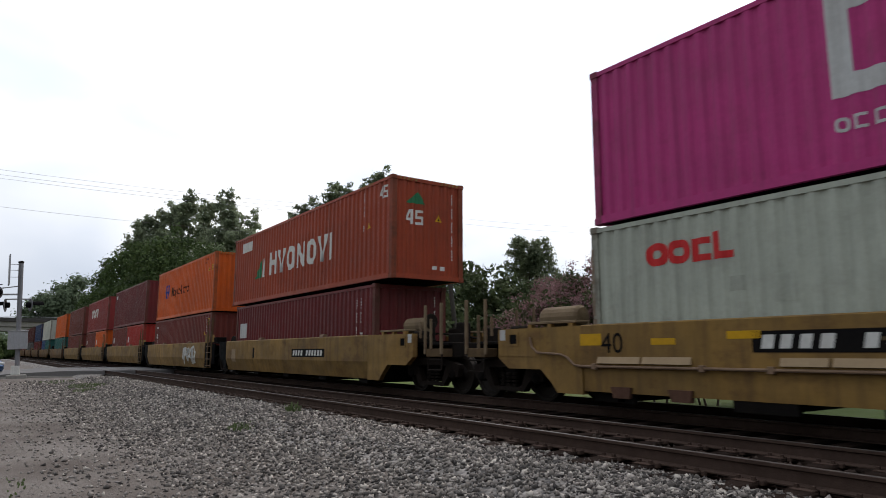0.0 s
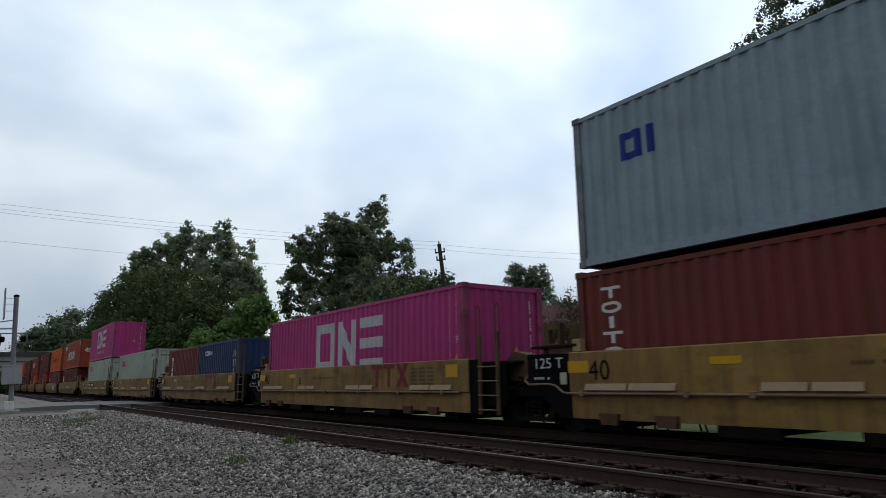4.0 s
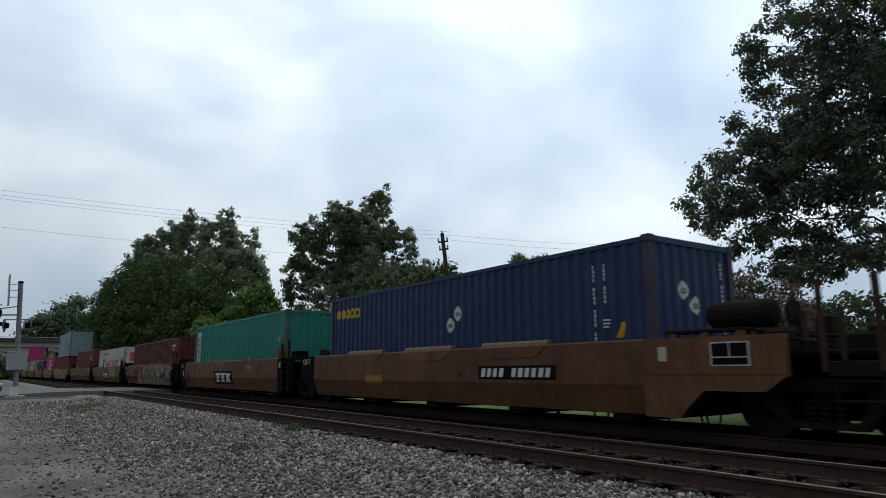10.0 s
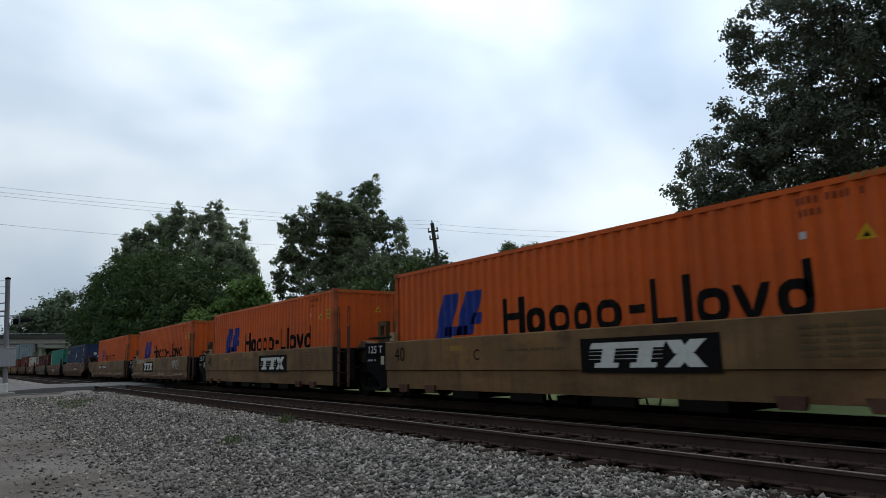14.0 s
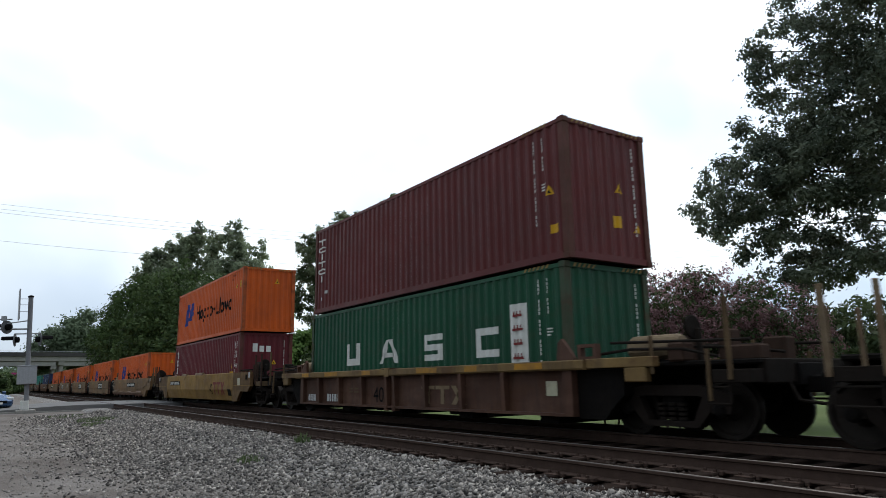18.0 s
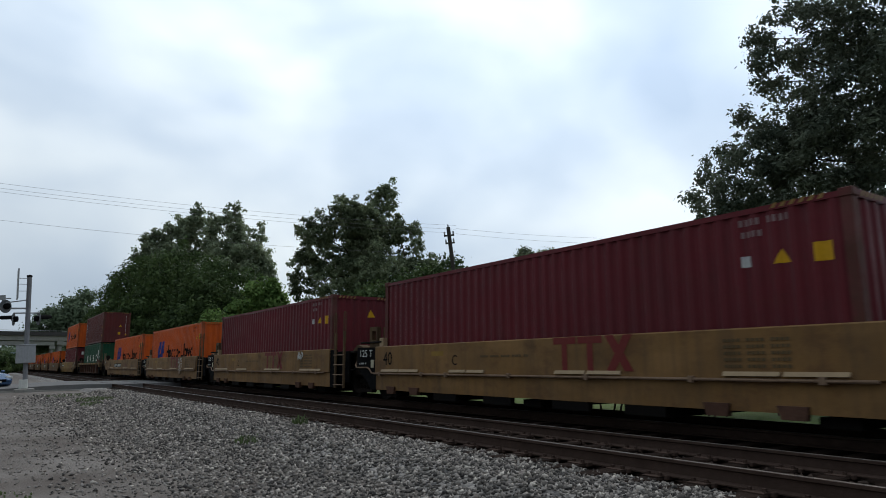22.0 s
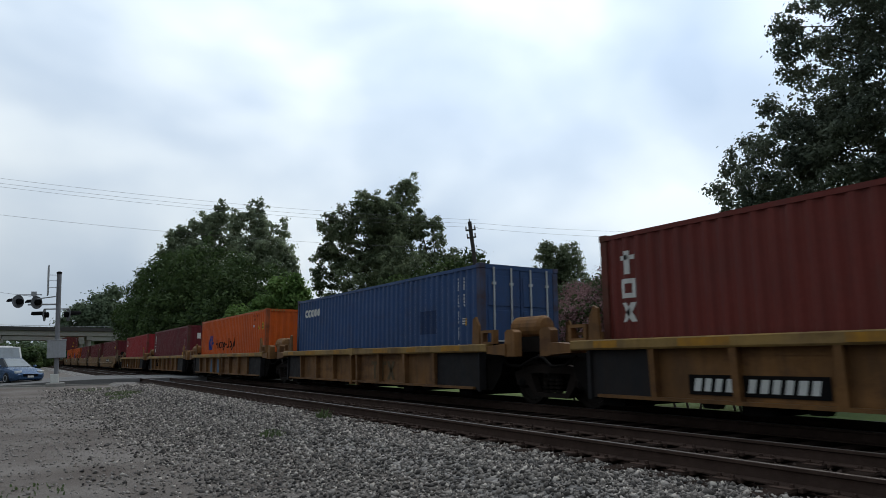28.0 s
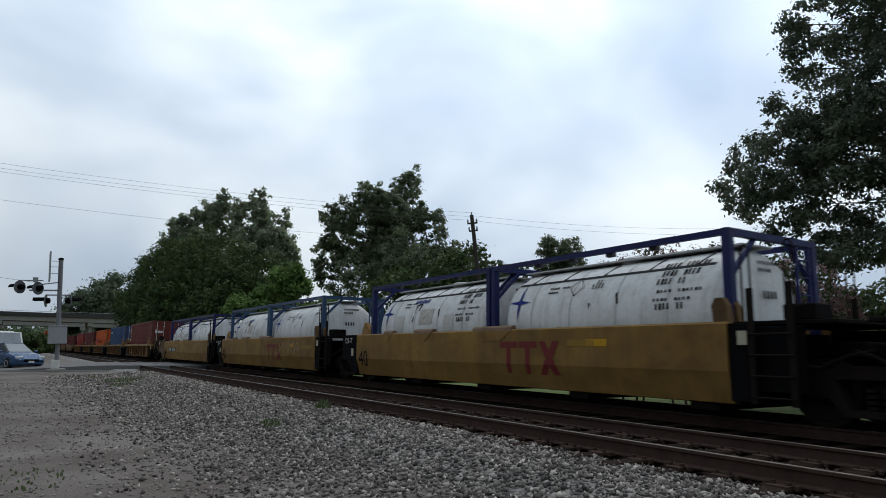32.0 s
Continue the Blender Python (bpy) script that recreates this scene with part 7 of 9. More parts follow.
def ballast_material():
    m = bpy.data.materials.new("ballast_bed")
    m.use_nodes = True
    nt = m.node_tree
    N, L = nt.nodes.new, nt.links.new
    bs = nt.nodes["Principled BSDF"]
    tc = N("ShaderNodeTexCoord")
    vo = N("ShaderNodeTexVoronoi")
    vo.inputs["Scale"].default_value = 17.0
    n = N("ShaderNodeTexNoise")
    n.inputs["Scale"].default_value, n.inputs["Detail"].default_value = 0.8, 4.0
    L(tc.outputs["Object"], vo.inputs["Vector"])
    L(tc.outputs["Object"], n.inputs["Vector"])
    bw = N("ShaderNodeRGBToBW")
    L(vo.outputs["Color"], bw.inputs[0])
    ramp = N("ShaderNodeValToRGB")
    e = ramp.color_ramp.elements
    e[0].position, e[0].color = 0.15, (0.05, 0.047, 0.045, 1)
    e[1].position, e[1].color = 0.9, (0.33, 0.30, 0.27, 1)
    L(bw.outputs[0], ramp.inputs["Fac"])
    mx = N("ShaderNodeMix")
    mx.data_type = "RGBA"
    mx.inputs[7].default_value = (0.10, 0.092, 0.082, 1)
    mr = N("ShaderNodeMapRange")
    mr.inputs["From Min"].default_value, mr.inputs["From Max"].default_value, mr.inputs["To Max"].default_value = 0.5, 0.75, 0.7
    L(n.outputs["Fac"], mr.inputs["Value"])
    L(mr.outputs["Result"], mx.inputs["Factor"])
    L(ramp.outputs["Color"], mx.inputs[6])
    L(mx.outputs[2], bs.inputs["Base Color"])
    b = N("ShaderNodeBump")
    b.inputs["Strength"].default_value, b.inputs["Distance"].default_value = 0.9, 0.04
    L(vo.outputs["Distance"], b.inputs["Height"])
    b.invert = True
    L(b.outputs["Normal"], bs.inputs["Normal"])
    bs.inputs["Roughness"].default_value = 0.92
    return m


STONE, BALLAST = stones_material(), ballast_material()
# shade under the train is put into this near-black ballast colour
SHADED_BED = surface("oily_fouled_ballast", (0.007, 0.0055, 0.0045), 0.95, (0.005, 0.004, 0.0035), 0.5, 1.5, bump=0.9, bump_scale=18.0, rgb2=(0.010, 0.0075, 0.006), spec=0.03)
LOT_STONE = surface("dusty_grey_stone", (0.20, 0.182, 0.165), 0.95, (0.08, 0.07, 0.06), 0.6, 5.0, rgb2=(0.29, 0.266, 0.243))
DARK_STONE = surface("rust_stained_stone", (0.034, 0.024, 0.019), 0.95, (0.02, 0.015, 0.012), 0.5, 4.0, rgb2=(0.052, 0.036, 0.028))
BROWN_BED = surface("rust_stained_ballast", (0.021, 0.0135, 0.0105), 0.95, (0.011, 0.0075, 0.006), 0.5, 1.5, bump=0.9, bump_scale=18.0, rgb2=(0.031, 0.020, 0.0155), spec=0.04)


def soft(a, b, x):
    k = min(1.0, max(0.0, (x - a) / (b - a)))
    return k * k * (3 - 2 * k)


def ground_z(x, y):
    lot = -0.62 + 0.30 * soft(-14, -38, x) * soft(-30, -2, y)
    y = y - bend(x)
    near = lot + (-0.30 - lot) * soft(2.4, 4.6, y)
    z = near if y < 9 else -0.30 - 0.35 * soft(12.4, 13.6, y)
    return z + 0.035 * noise.noise((x * 0.35, y * 0.35, 0)) + 0.015 * noise.noise((x * 1.3, y * 1.3, 4))


def grid_lines(lo, hi, a, b, step):
    out = [a + i * step for i in range(int((b - a) / step) + 1)]
    k, x = step, a
    while x > lo:
        k *= 1.35
        x -= k
        out.insert(0, max(x, lo))
    k, x = step, out[-1]
    while x < hi:
        k *= 1.35
        x += k
        out.append(min(x, hi))
    return out


def make_ground():
    xs, ys = grid_lines(-2500, 2500, -60, 14, 0.5), grid_lines(-2000, 2500, -6, 18, 0.3)
    vs = [(x, y, ground_z(x, y)) for x in xs for y in ys]
    ny = len(ys)
    fs = [(i * ny + j, (i + 1) * ny + j, (i + 1) * ny + j + 1, i * ny + j + 1) for i in range(len(xs) - 1) for j in range(ny - 1)]
    me = bpy.data.meshes.new("ground")
    me.from_pydata(vs, [], fs)
    me.materials.append(LOT)
    me.materials.append(LAWN)
    me.polygons.foreach_set("material_index", [1 if (p.center.y - bend(p.center.x) > 12.9 or (p.center.y < -60) or p.center.x < -75 and p.center.y - bend(p.center.x) < 2) else 0 for p in me.polygons])
    me.polygons.foreach_set("use_smooth", [True] * len(fs))
    return tagged(new("ground", me), "grey gravelly dirt lot with lawn beyond the tracks", "ground", kind="structure")


make_ground()


def swept(profile, xs, y0=0.0, z0=0.0):
    """A closed profile (y, z) carried along the line."""
    s_ = Shape()
    n = len(profile)
    vs = [(x, y0 + bend(x) + p[0], z0 + p[1]) for x in xs for p in profile]
    fs = [(i * n + j, i * n + (j + 1) % n, (i + 1) * n + (j + 1) % n, (i + 1) * n + j) for i in range(len(xs) - 1) for j in range(n)]
    return s_.add(vs, fs + [tuple(range(n)), tuple((len(xs) - 1) * n + j for j in range(n - 1, -1, -1))])


LINE_X = [-640, -560, -480, -400, -340, -290, -250] + list(range(-240, -19, 10)) + [0, 20, 60, 200, 560]
ROAD0, ROAD1 = -49.5, -40.3
bed = swept([(3.2, -0.62), (4.4, -0.195), (5.52, -0.195), (5.6, -0.225), (7.75, -0.235), (12.3, -0.235), (13.5, -0.64)], LINE_X).mesh("ballast_bed", [BALLAST, SHADED_BED, BROWN_BED])
# beyond y = 8 the bed takes the painted shade of the train
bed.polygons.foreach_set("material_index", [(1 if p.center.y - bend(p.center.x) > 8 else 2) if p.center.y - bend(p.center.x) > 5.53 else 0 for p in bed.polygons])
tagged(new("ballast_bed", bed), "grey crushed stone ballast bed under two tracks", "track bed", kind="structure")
RAIL_BODY = [(-0.068, -0.172), (0.068, -0.172), (0.068, -0.160), (0.012, -0.142), (0.009, -0.045), (0.034, -0.034), (0.034, -0.006), (-0.034, -0.006), (-0.034, -0.034), (-0.009, -0.045), (-0.012, -0.142), (-0.068, -0.160)]
RAIL_TOP = [(-0.022, -0.006), (0.026, -0.006), (0.026, -0.003), (0.019, 0.0), (-0.015, 0.0), (-0.022, -0.003)]
for c in (NEAR_C, FAR_C):
    for sg in (-1, 1):
        r = tagged(new("rail", swept(RAIL_BODY, LINE_X, c + sg * GAUGE / 2).mesh("rail", RUST)), "rusty steel rail with a bright worn top", "rail", "rails", "structure")
        part("running_surface", swept(RAIL_TOP, LINE_X, c + sg * GAUGE / 2), BRIGHT_STEEL, r, "bright worn rail top")

# ties: single pieces where the camera is near, the rest joined
tie_mesh = [Shape().box(-0.115, 0.115, -1.3 - 0.04 * k, 1.3 + 0.03 * k, -0.36, -0.178 + 0.004 * k, 0.015).mesh("tie", TIE_WOOD) for k in range(3)]
plate_mesh = Shape().box(-0.1, 0.1, -0.17, 0.17, -0.178, -0.165, 0.003).box(-0.085, -0.055, 0.075, 0.11, -0.17, -0.135).box(0.055, 0.085, -0.11, -0.075, -0.17, -0.135).box(0.05, 0.08, 0.075, 0.11, -0.17, -0.13).box(-0.085, -0.055, -0.11, -0.075, -0.17, -0.135).mesh("tie_plate", RUST)
anchor_mesh = Shape().box(0.125, 0.165, -0.11, 0.11, -0.20, -0.15, 0.008).mesh("rail_anchor", RUST)
rest = Shape()
for c in (NEAR_C, FAR_C):
    track = tagged(new("track"), "wooden ties of a railway track in ballast", "track", "tracks", "structure")
    rnd = random.Random(int(c))
    x = -38.5
    while x < 500:
        if (c == NEAR_C and x < 5) or (c == FAR_C and -32 < x < 5):
            o = part("tie", tie_mesh[rnd.randrange(3)], None, track)
            o.location = (x + rnd.uniform(-0.03, 0.03), c + bend(x) + rnd.uniform(-0.03, 0.03), rnd.uniform(-0.01, 0.004))
            o.rotation_euler.z = rnd.uniform(-0.02, 0.02)
            if c == NEAR_C and x > -30:
                for sg in (-1, 1):
                    p = part("tie_plate", plate_mesh, None, o)
                    p.location = (0, sg * GAUGE / 2, 0.003)
                    q = part("rail_anchor", anchor_mesh, None, o)
                    q.location = (0, sg * GAUGE / 2, 0)
        else:
            rest.box(x - 0.115, x + 0.115, c + bend(x) - 1.3, c + bend(x) + 1.3, -0.34, -0.18)
        x += 0.53
    x = ROAD0 - 0.5
    while x > -420:
        rest.box(x - 0.115, x + 0.115, c + bend(x) - 1.3, c + bend(x) + 1.3, -0.34, -0.18)
        x -= 0.53
tagged(new("ties", rest.mesh("ties", TIE_WOOD)), "creosoted wooden ties further along the tracks", "ties", kind="stuff")


# loose stones, densest on the shoulder of the bed
def scatter_stones(n, x0, x1, y0, y1, lo, hi, seed, fade=None, mat=None):
    rng = np.random.default_rng(seed)
    u = rng.random(n)
    x = x1 - (x1 - x0) * u ** 1.6
    y = y0 + (y1 - y0) * rng.random(n)
    if fade:
        keep = rng.random(n) < np.clip((y - fade[0]) / (fade[1] - fade[0]), 0.06, 1)
        x, y = x[keep], y[keep]
    n = len(x)
    r = lo * (hi * 1.35 / lo) ** (rng.random(n) ** 1.2) * (1 + 0.5 * (x1 - x) / (x1 - x0))
    z = np.array([max(ground_z(a, b), -0.195 if 4.4 < b - bend(a) < 5.56 else -0.225 if b - bend(a) > 4.4 else -0.62 + 0.425 * (b - bend(a) - 3.2) / 1.2 if b - bend(a) > 3.2 else -9) for a, b in zip(x, y)]) + 0.2 * r
    base = np.array([(1, 0, 0), (-1, 0, 0), (0, 1, 0), (0, -1, 0), (0, 0, 1), (0, 0, -1)], float) * 1.05
    v = base[None] * rng.uniform(0.5, 1.2, (n, 6, 1)) + rng.normal(0, 0.24, (n, 6, 3))
    a = rng.uniform(0, 6.28, n)
    b = rng.uniform(-0.7, 0.7, n)
    ca, sa, cb, sb = np.cos(a)[:, None], np.sin(a)[:, None], np.cos(b)[:, None], np.sin(b)[:, None]
    X, Y, Z = v[..., 0], v[..., 1], v[..., 2] * 0.8
    Y, Z = Y * cb - Z * sb, Y * sb + Z * cb
    X, Y = X * ca - Y * sa, X * sa + Y * ca
    v = np.stack([X, Y, Z], -1) * r[:, None, None] + np.stack([x, y, z], -1)[:, None, :]
    f = np.array([(0, 2, 4), (2, 1, 4), (1, 3, 4), (3, 0, 4), (2, 0, 5), (1, 2, 5), (3, 1, 5), (0, 3, 5)])
    faces = (np.arange(n)[:, None, None] * 6 + f[None]).reshape(-1, 3)
    return fast_mesh("stones", v.reshape(-1, 3), faces, mat or STONE)


def fast_mesh(name, v, faces, mat):
    """A mesh straight from arrays."""
    me = bpy.data.meshes.new(name)
    k = faces.shape[1]
    me.vertices.add(len(v))
    me.vertices.foreach_set("co", np.ascontiguousarray(v, np.float32).ravel())
    me.loops.add(faces.size)
    me.loops.foreach_set("vertex_index", np.ascontiguousarray(faces, np.int32).ravel())
    me.polygons.add(len(faces))
    me.polygons.foreach_set("loop_start", np.arange(0, faces.size, k, dtype=np.int32))
    me.polygons.foreach_set("loop_total", np.full(len(faces), k, np.int32))
    me.update(calc_edges=True)
    me.validate()
    for m in (mat if isinstance(mat, (list, tuple)) else [mat]):
        me.materials.append(m)
    return me


tagged(new("ballast_stones", scatter_stones(100000, -36, 3, 0.8, 5.62, 0.0145, 0.029, 1, (1.5, 3.5))), "loose pale grey crushed stones of the track shoulder", "gravel", kind="stuff")
tagged(new("ballast_stones", scatter_stones(9000, -26, 3, 5.98, 7.2, 0.02, 0.036, 2, None, DARK_STONE)), "loose grey crushed stones between the rails", "gravel", kind="stuff")
tagged(new("ballast_stones", scatter_stones(7000, 2.9, 16, 1.6, 5.62, 0.017, 0.034, 7, (0.6, 4.1))), "loose grey crushed stones further along the shoulder", "gravel", kind="stuff")
tagged(new("gravel", scatter_stones(19000, -30, 8, -6, 3.4, 0.009, 0.022, 3, None, LOT_STONE)), "scattered small gravel on the dirt lot", "gravel", kind="stuff")


# road over the tracks
def road_z(y):
    return 0.0 if y > 4.6 else -0.32 * soft(4.6, -3.0, y) - 0.02


def make_road():
    s_ = Shape()
    ys = [-120, -60, -30, -16, -8, -5, -3, -2, -1, 0, 1, 2, 3, 4, 4.6, 5.70]
    top = [(x, y, road_z(y) + 0.03 * (y < 5.7)) for y in ys for x in (ROAD0, ROAD1)]
    n = len(ys)
    low = [(v[0], v[1], v[2] - 0.45) for v in top]
    fs = [(2 * i, 2 * i + 1, 2 * i + 3, 2 * i + 2) for i in range(n - 1)]
    fs += [(2 * i + 1, 2 * n + 2 * i + 1, 2 * n + 2 * i + 3, 2 * i + 3) for i in range(n - 1)] + [(2 * i, 2 * i + 2, 2 * n + 2 * i + 2, 2 * n + 2 * i) for i in range(n - 1)]
    s_.add(top + low, fs)
    return s_


tagged(new("road", make_road().mesh("road", ROADTOP)), "pale worn asphalt road running up to the tracks", "road", kind="structure")
b0 = bend(-45)
for y0, y1 in ((NEAR_C - 0.66, NEAR_C + 0.66), (NEAR_C + 0.84, FAR_C - 0.84), (FAR_C - 0.66, FAR_C + 0.66), (FAR_C + 0.84, 60)):
    tagged(new("crossing_panel", Shape().box(ROAD0, ROAD1, y0 + b0, y1 + b0, -0.3, 0.0 if y1 < 20 else -0.01, 0.01).mesh("crossing_panel", ROADTOP)), "pale asphalt crossing surface between the rails", "level crossing", "crossing panels", "structure")
tagged(new("road_edge", Shape().box(ROAD1, ROAD1 + 0.35, -8, 4.9, -0.6, -0.25).mesh("road_edge", CONCRETE)), "pale concrete strip at the road edge", "kerb", kind="structure")


# ---- level crossing signal
GALV = surface("galvanised_steel", (0.34, 0.35, 0.36), 0.5, (0.15, 0.14, 0.13), 0.4, 2.0, 0.3, metal=0.3)
MAST_GREY = surface("weathered_mast_grey", (0.20, 0.205, 0.215), 0.6, (0.09, 0.085, 0.08), 0.5, 2.0, 0.4)
HEAD_GREY = surface("dark_grey_enamel", (0.13, 0.135, 0.14), 0.5, (0.05, 0.05, 0.05), 0.4, 3.0)
LAMP_RED = surface("dark_red_lens", (0.10, 0.012, 0.012), 0.2)


def crossing_signal(x, y, z):
    ob = thing("crossing_signal", "galvanised level crossing signal mast with dark flashing-light heads", "signal", m=pose(x, y, z, 2.9))
    pole = part("mast", Shape().tube((0, 0, 0), (0, 0, 5.75), 0.11, 16), MAST_GREY, ob)
    part("cap", Shape().lathe([(5.72, 0.13), (5.8, 0.13), (5.84, 0.05)], (0, 0, 0), "z", 12), DARK_STEEL, pole)
    part("base", Shape().box(-0.45, 0.45, -0.45, 0.4, -0.15, 0.1, 0.03), CONCRETE, ob, "pale concrete base")
    part("pedestal", Shape().box(-0.13, 0.13, -0.26, 0.12, 0.1, 0.55, 0.02), WHITE_PAINT, ob, "white steel foot")
    part("relay_box", Shape().box(-0.26, 0.26, -0.44, 0.40, 1.36, 2.26, 0.02).box(-0.29, 0.29, -0.47, 0.43, 2.24, 2.29, 0.01), GALV, ob, "grey steel relay cabinet")
    part("cantilever_arm", Shape().tube((0, 0, 4.12), (0, -1.35, 4.12), 0.045, 8).tube((0, 0, 4.55), (0, -1.15, 4.38), 0.03, 8).tube((0, -1.1, 4.1), (0, -1.1, 4.72), 0.04, 8).tube((0, -0.75, 4.62), (0, -1.85, 4.62), 0.03, 8).box(-0.08, 0.08, -1.22, -0.98, 4.55, 4.78), GALV, ob, "grey bracket arm")
    part("upper_arm", Shape().tube((0, 0.5, 3.88), (0, -0.6, 3.88), 0.035, 8), GALV, ob)
    part("crossbuck", Shape().box(-0.62, 0.62, -0.52, -0.46, 4.6, 6.1, 0.01), GALV, ob, "crossbuck boards seen edge-on")
    part("crossbuck_bracket", Shape().tube((0, 0, 5.0), (0, -0.48, 5.0), 0.015, 6).tube((0, 0, 5.35), (0, -0.48, 5.35), 0.015, 6).tube((0, 0, 5.65), (0, -0.48, 5.65), 0.015, 6), GALV, ob)

    def head(y0, z0, facing):
        """A lamp with its round backing board and hood; facing: turn about z."""
        h = part("lamp_head", Shape().lathe([(-0.03, 0.02), (-0.03, 0.33), (0.0, 0.33), (0.0, 0.17), (0.03, 0.16), (0.03, 0.02)], (0, 0, 0), "x", 20), HEAD_GREY, ob, "round dark grey signal head with black hood")
        h.matrix_local = pose(0, y0, z0, 0, 0, facing)
        part("lens", Shape().lathe([(0.03, 0.15), (0.06, 0.12), (0.07, 0.02)], (0, 0, 0), "x", 16), LAMP_RED, h)
        vs, n = Shape(), 9
        arc = [(math.cos(math.pi * i / (n - 1)), math.sin(math.pi * i / (n - 1))) for i in range(n)]
        pts = [(x_, r * c_, r * s_) for x_, r in ((0.0, 0.185), (0.55, 0.185), (0.55, 0.172), (0.0, 0.172)) for c_, s_ in arc]
        vs.add(pts, [(k * n + i, k * n + i + 1, (k + 1) % 4 * n + i + 1, (k + 1) % 4 * n + i) for k in range(4) for i in range(n - 1)] + [(0, n, 2 * n, 3 * n), (4 * n - 1, 3 * n - 1, 2 * n - 1, n - 1)])
        part("hood", vs, BLACK_PAINT, h)
        part("housing", Shape().lathe([(-0.22, 0.08), (-0.2, 0.14), (-0.03, 0.15)], (0, 0, 0), "x", 14), BLACK_PAINT, h)
    head(-1.78, 4.28, -140)
    head(-0.98, 4.22, -140)
    head(-0.62, 3.58, -103)
    head(0.48, 3.58, 103)
    return ob


crossing_signal(-39.7, 1.66, -0.24)


# ---- vehicles
def car_body(sections, width):
    """Hull from cross sections: (x, belt height, roof height, half width at sill, half width at top, floor)."""
    s_ = Shape()
    rings = []
    for x, belt, top, hw, tw, fl in sections:
        rings.append([(x, -hw * 0.9, fl), (x, -hw, fl + 0.15), (x, -hw, belt - 0.12), (x, -hw * 0.95, belt), (x, -tw, top - 0.04), (x, -tw * 0.8, top), (x, tw * 0.8, top), (x, tw, top - 0.04), (x, hw * 0.95, belt), (x, hw, belt - 0.12), (x, hw, fl + 0.15), (x, hw * 0.9, fl)])
    n = 12
    vs = [p for r in rings for p in r]
    fs = [(i * n + j, i * n + (j + 1) % n, (i + 1) * n + (j + 1) % n, (i + 1) * n + j) for i in range(len(rings) - 1) for j in range(n)]
    return s_.add(vs, fs + [tuple(range(n)), tuple((len(rings) - 1) * n + j for j in range(n - 1, -1, -1))])


def sedan(m, paint, label, k=1.0):
    """A four-door car; +x is its front."""
    ob = thing("car", label, "car", "road vehicles", m=m)
    part("body", car_body([(-2.25, 0.75, 0.78, 0.72, 0.6, 0.32), (-2.1, 0.92, 0.98, 0.85, 0.7, 0.22), (-1.5, 0.95, 1.02, 0.89, 0.7, 0.18), (1.0, 0.9, 0.96, 0.89, 0.72, 0.18), (1.75, 0.80, 0.86, 0.87, 0.7, 0.18), (2.12, 0.66, 0.72, 0.8, 0.62, 0.22), (2.28, 0.52, 0.56, 0.66, 0.5, 0.3)], 1.78), paint, ob, smooth=False)
    part("cabin", Shape().add([(-1.75, -0.70, 0.98), (-1.15, -0.55, 1.42), (0.15, -0.55, 1.45), (1.05, -0.70, 0.95), (-1.75, 0.70, 0.98), (-1.15, 0.55, 1.42), (0.15, 0.55, 1.45), (1.05, 0.70, 0.95)], [(0, 1, 2, 3), (7, 6, 5, 4), (1, 5, 6, 2), (0, 4, 5, 1), (3, 2, 6, 7), (0, 3, 7, 4)]), glass("dark_window_glass"), ob, "dark windows")
    part("roof", Shape().box(-1.2, 0.2, -0.56, 0.56, 1.41, 1.465, 0.02), paint, ob)
    # pale base colour stands in for sky reflected in the windscreen
    part("windscreen", Shape().add([(1.06, -0.62, 0.97), (1.06, 0.62, 0.97), (0.25, 0.5, 1.43), (0.25, -0.5, 1.43)], [(0, 1, 2, 3)]).add([(1.03, -0.62, 0.97), (1.03, 0.62, 0.97), (0.22, 0.5, 1.43), (0.22, -0.5, 1.43)], [(3, 2, 1, 0)]), surface("sky_lit_glass", (0.25, 0.28, 0.30), 0.05), ob, "windscreen")
    for sg in (-1, 1):
        part("headlight", Shape().box(1.98, 2.2, *sorted((sg * 0.42, sg * 0.78)), 0.58, 0.74, 0.03), surface("clear_headlight", (0.6, 0.62, 0.62), 0.15), ob, "clear headlight")
        part("mirror", Shape().box(0.7, 0.88, *sorted((sg * 0.88, sg * 1.05)), 0.92, 1.05, 0.03), paint, ob)
        for x in (-1.35, 1.4):
            w = part("wheel", Shape().lathe([(sg * 0.68, 0.2), (sg * 0.68, 0.32), (sg * 0.88, 0.32), (sg * 0.9, 0.22)], (x, 0, 0.32), "y", 20), surface("tyre_rubber", (0.02, 0.02, 0.02), 0.85), ob)
            part("rim", Shape().lathe([(sg * 0.88, 0.21), (sg * 0.905, 0.19), (sg * 0.89, 0.04)], (x, 0, 0.32), "y", 14), GALV, w)
    part("grille", Shape().box(2.16, 2.3, -0.4, 0.4, 0.42, 0.56, 0.02), BLACK_PAINT, ob)
    part("number_plate", Shape().box(2.285, 2.305, -0.16, 0.16, 0.36, 0.47), WHITE_PAINT, ob, "blank pale plate")
    return ob


CAR_BLUE = surface("steel_blue_car_paint", (0.05, 0.095, 0.18), 0.22, (0.06, 0.08, 0.11), 0.2, 2.0, metal=0.3)
CAR_WHITE = surface("white_car_paint", (0.62, 0.62, 0.60), 0.3, (0.4, 0.4, 0.38), 0.2, 2.0)
sedan(pose(-46.3, -0.45, -0.30, 0, 0, 27), CAR_BLUE, "steel blue sedan waiting on the road at the crossing")


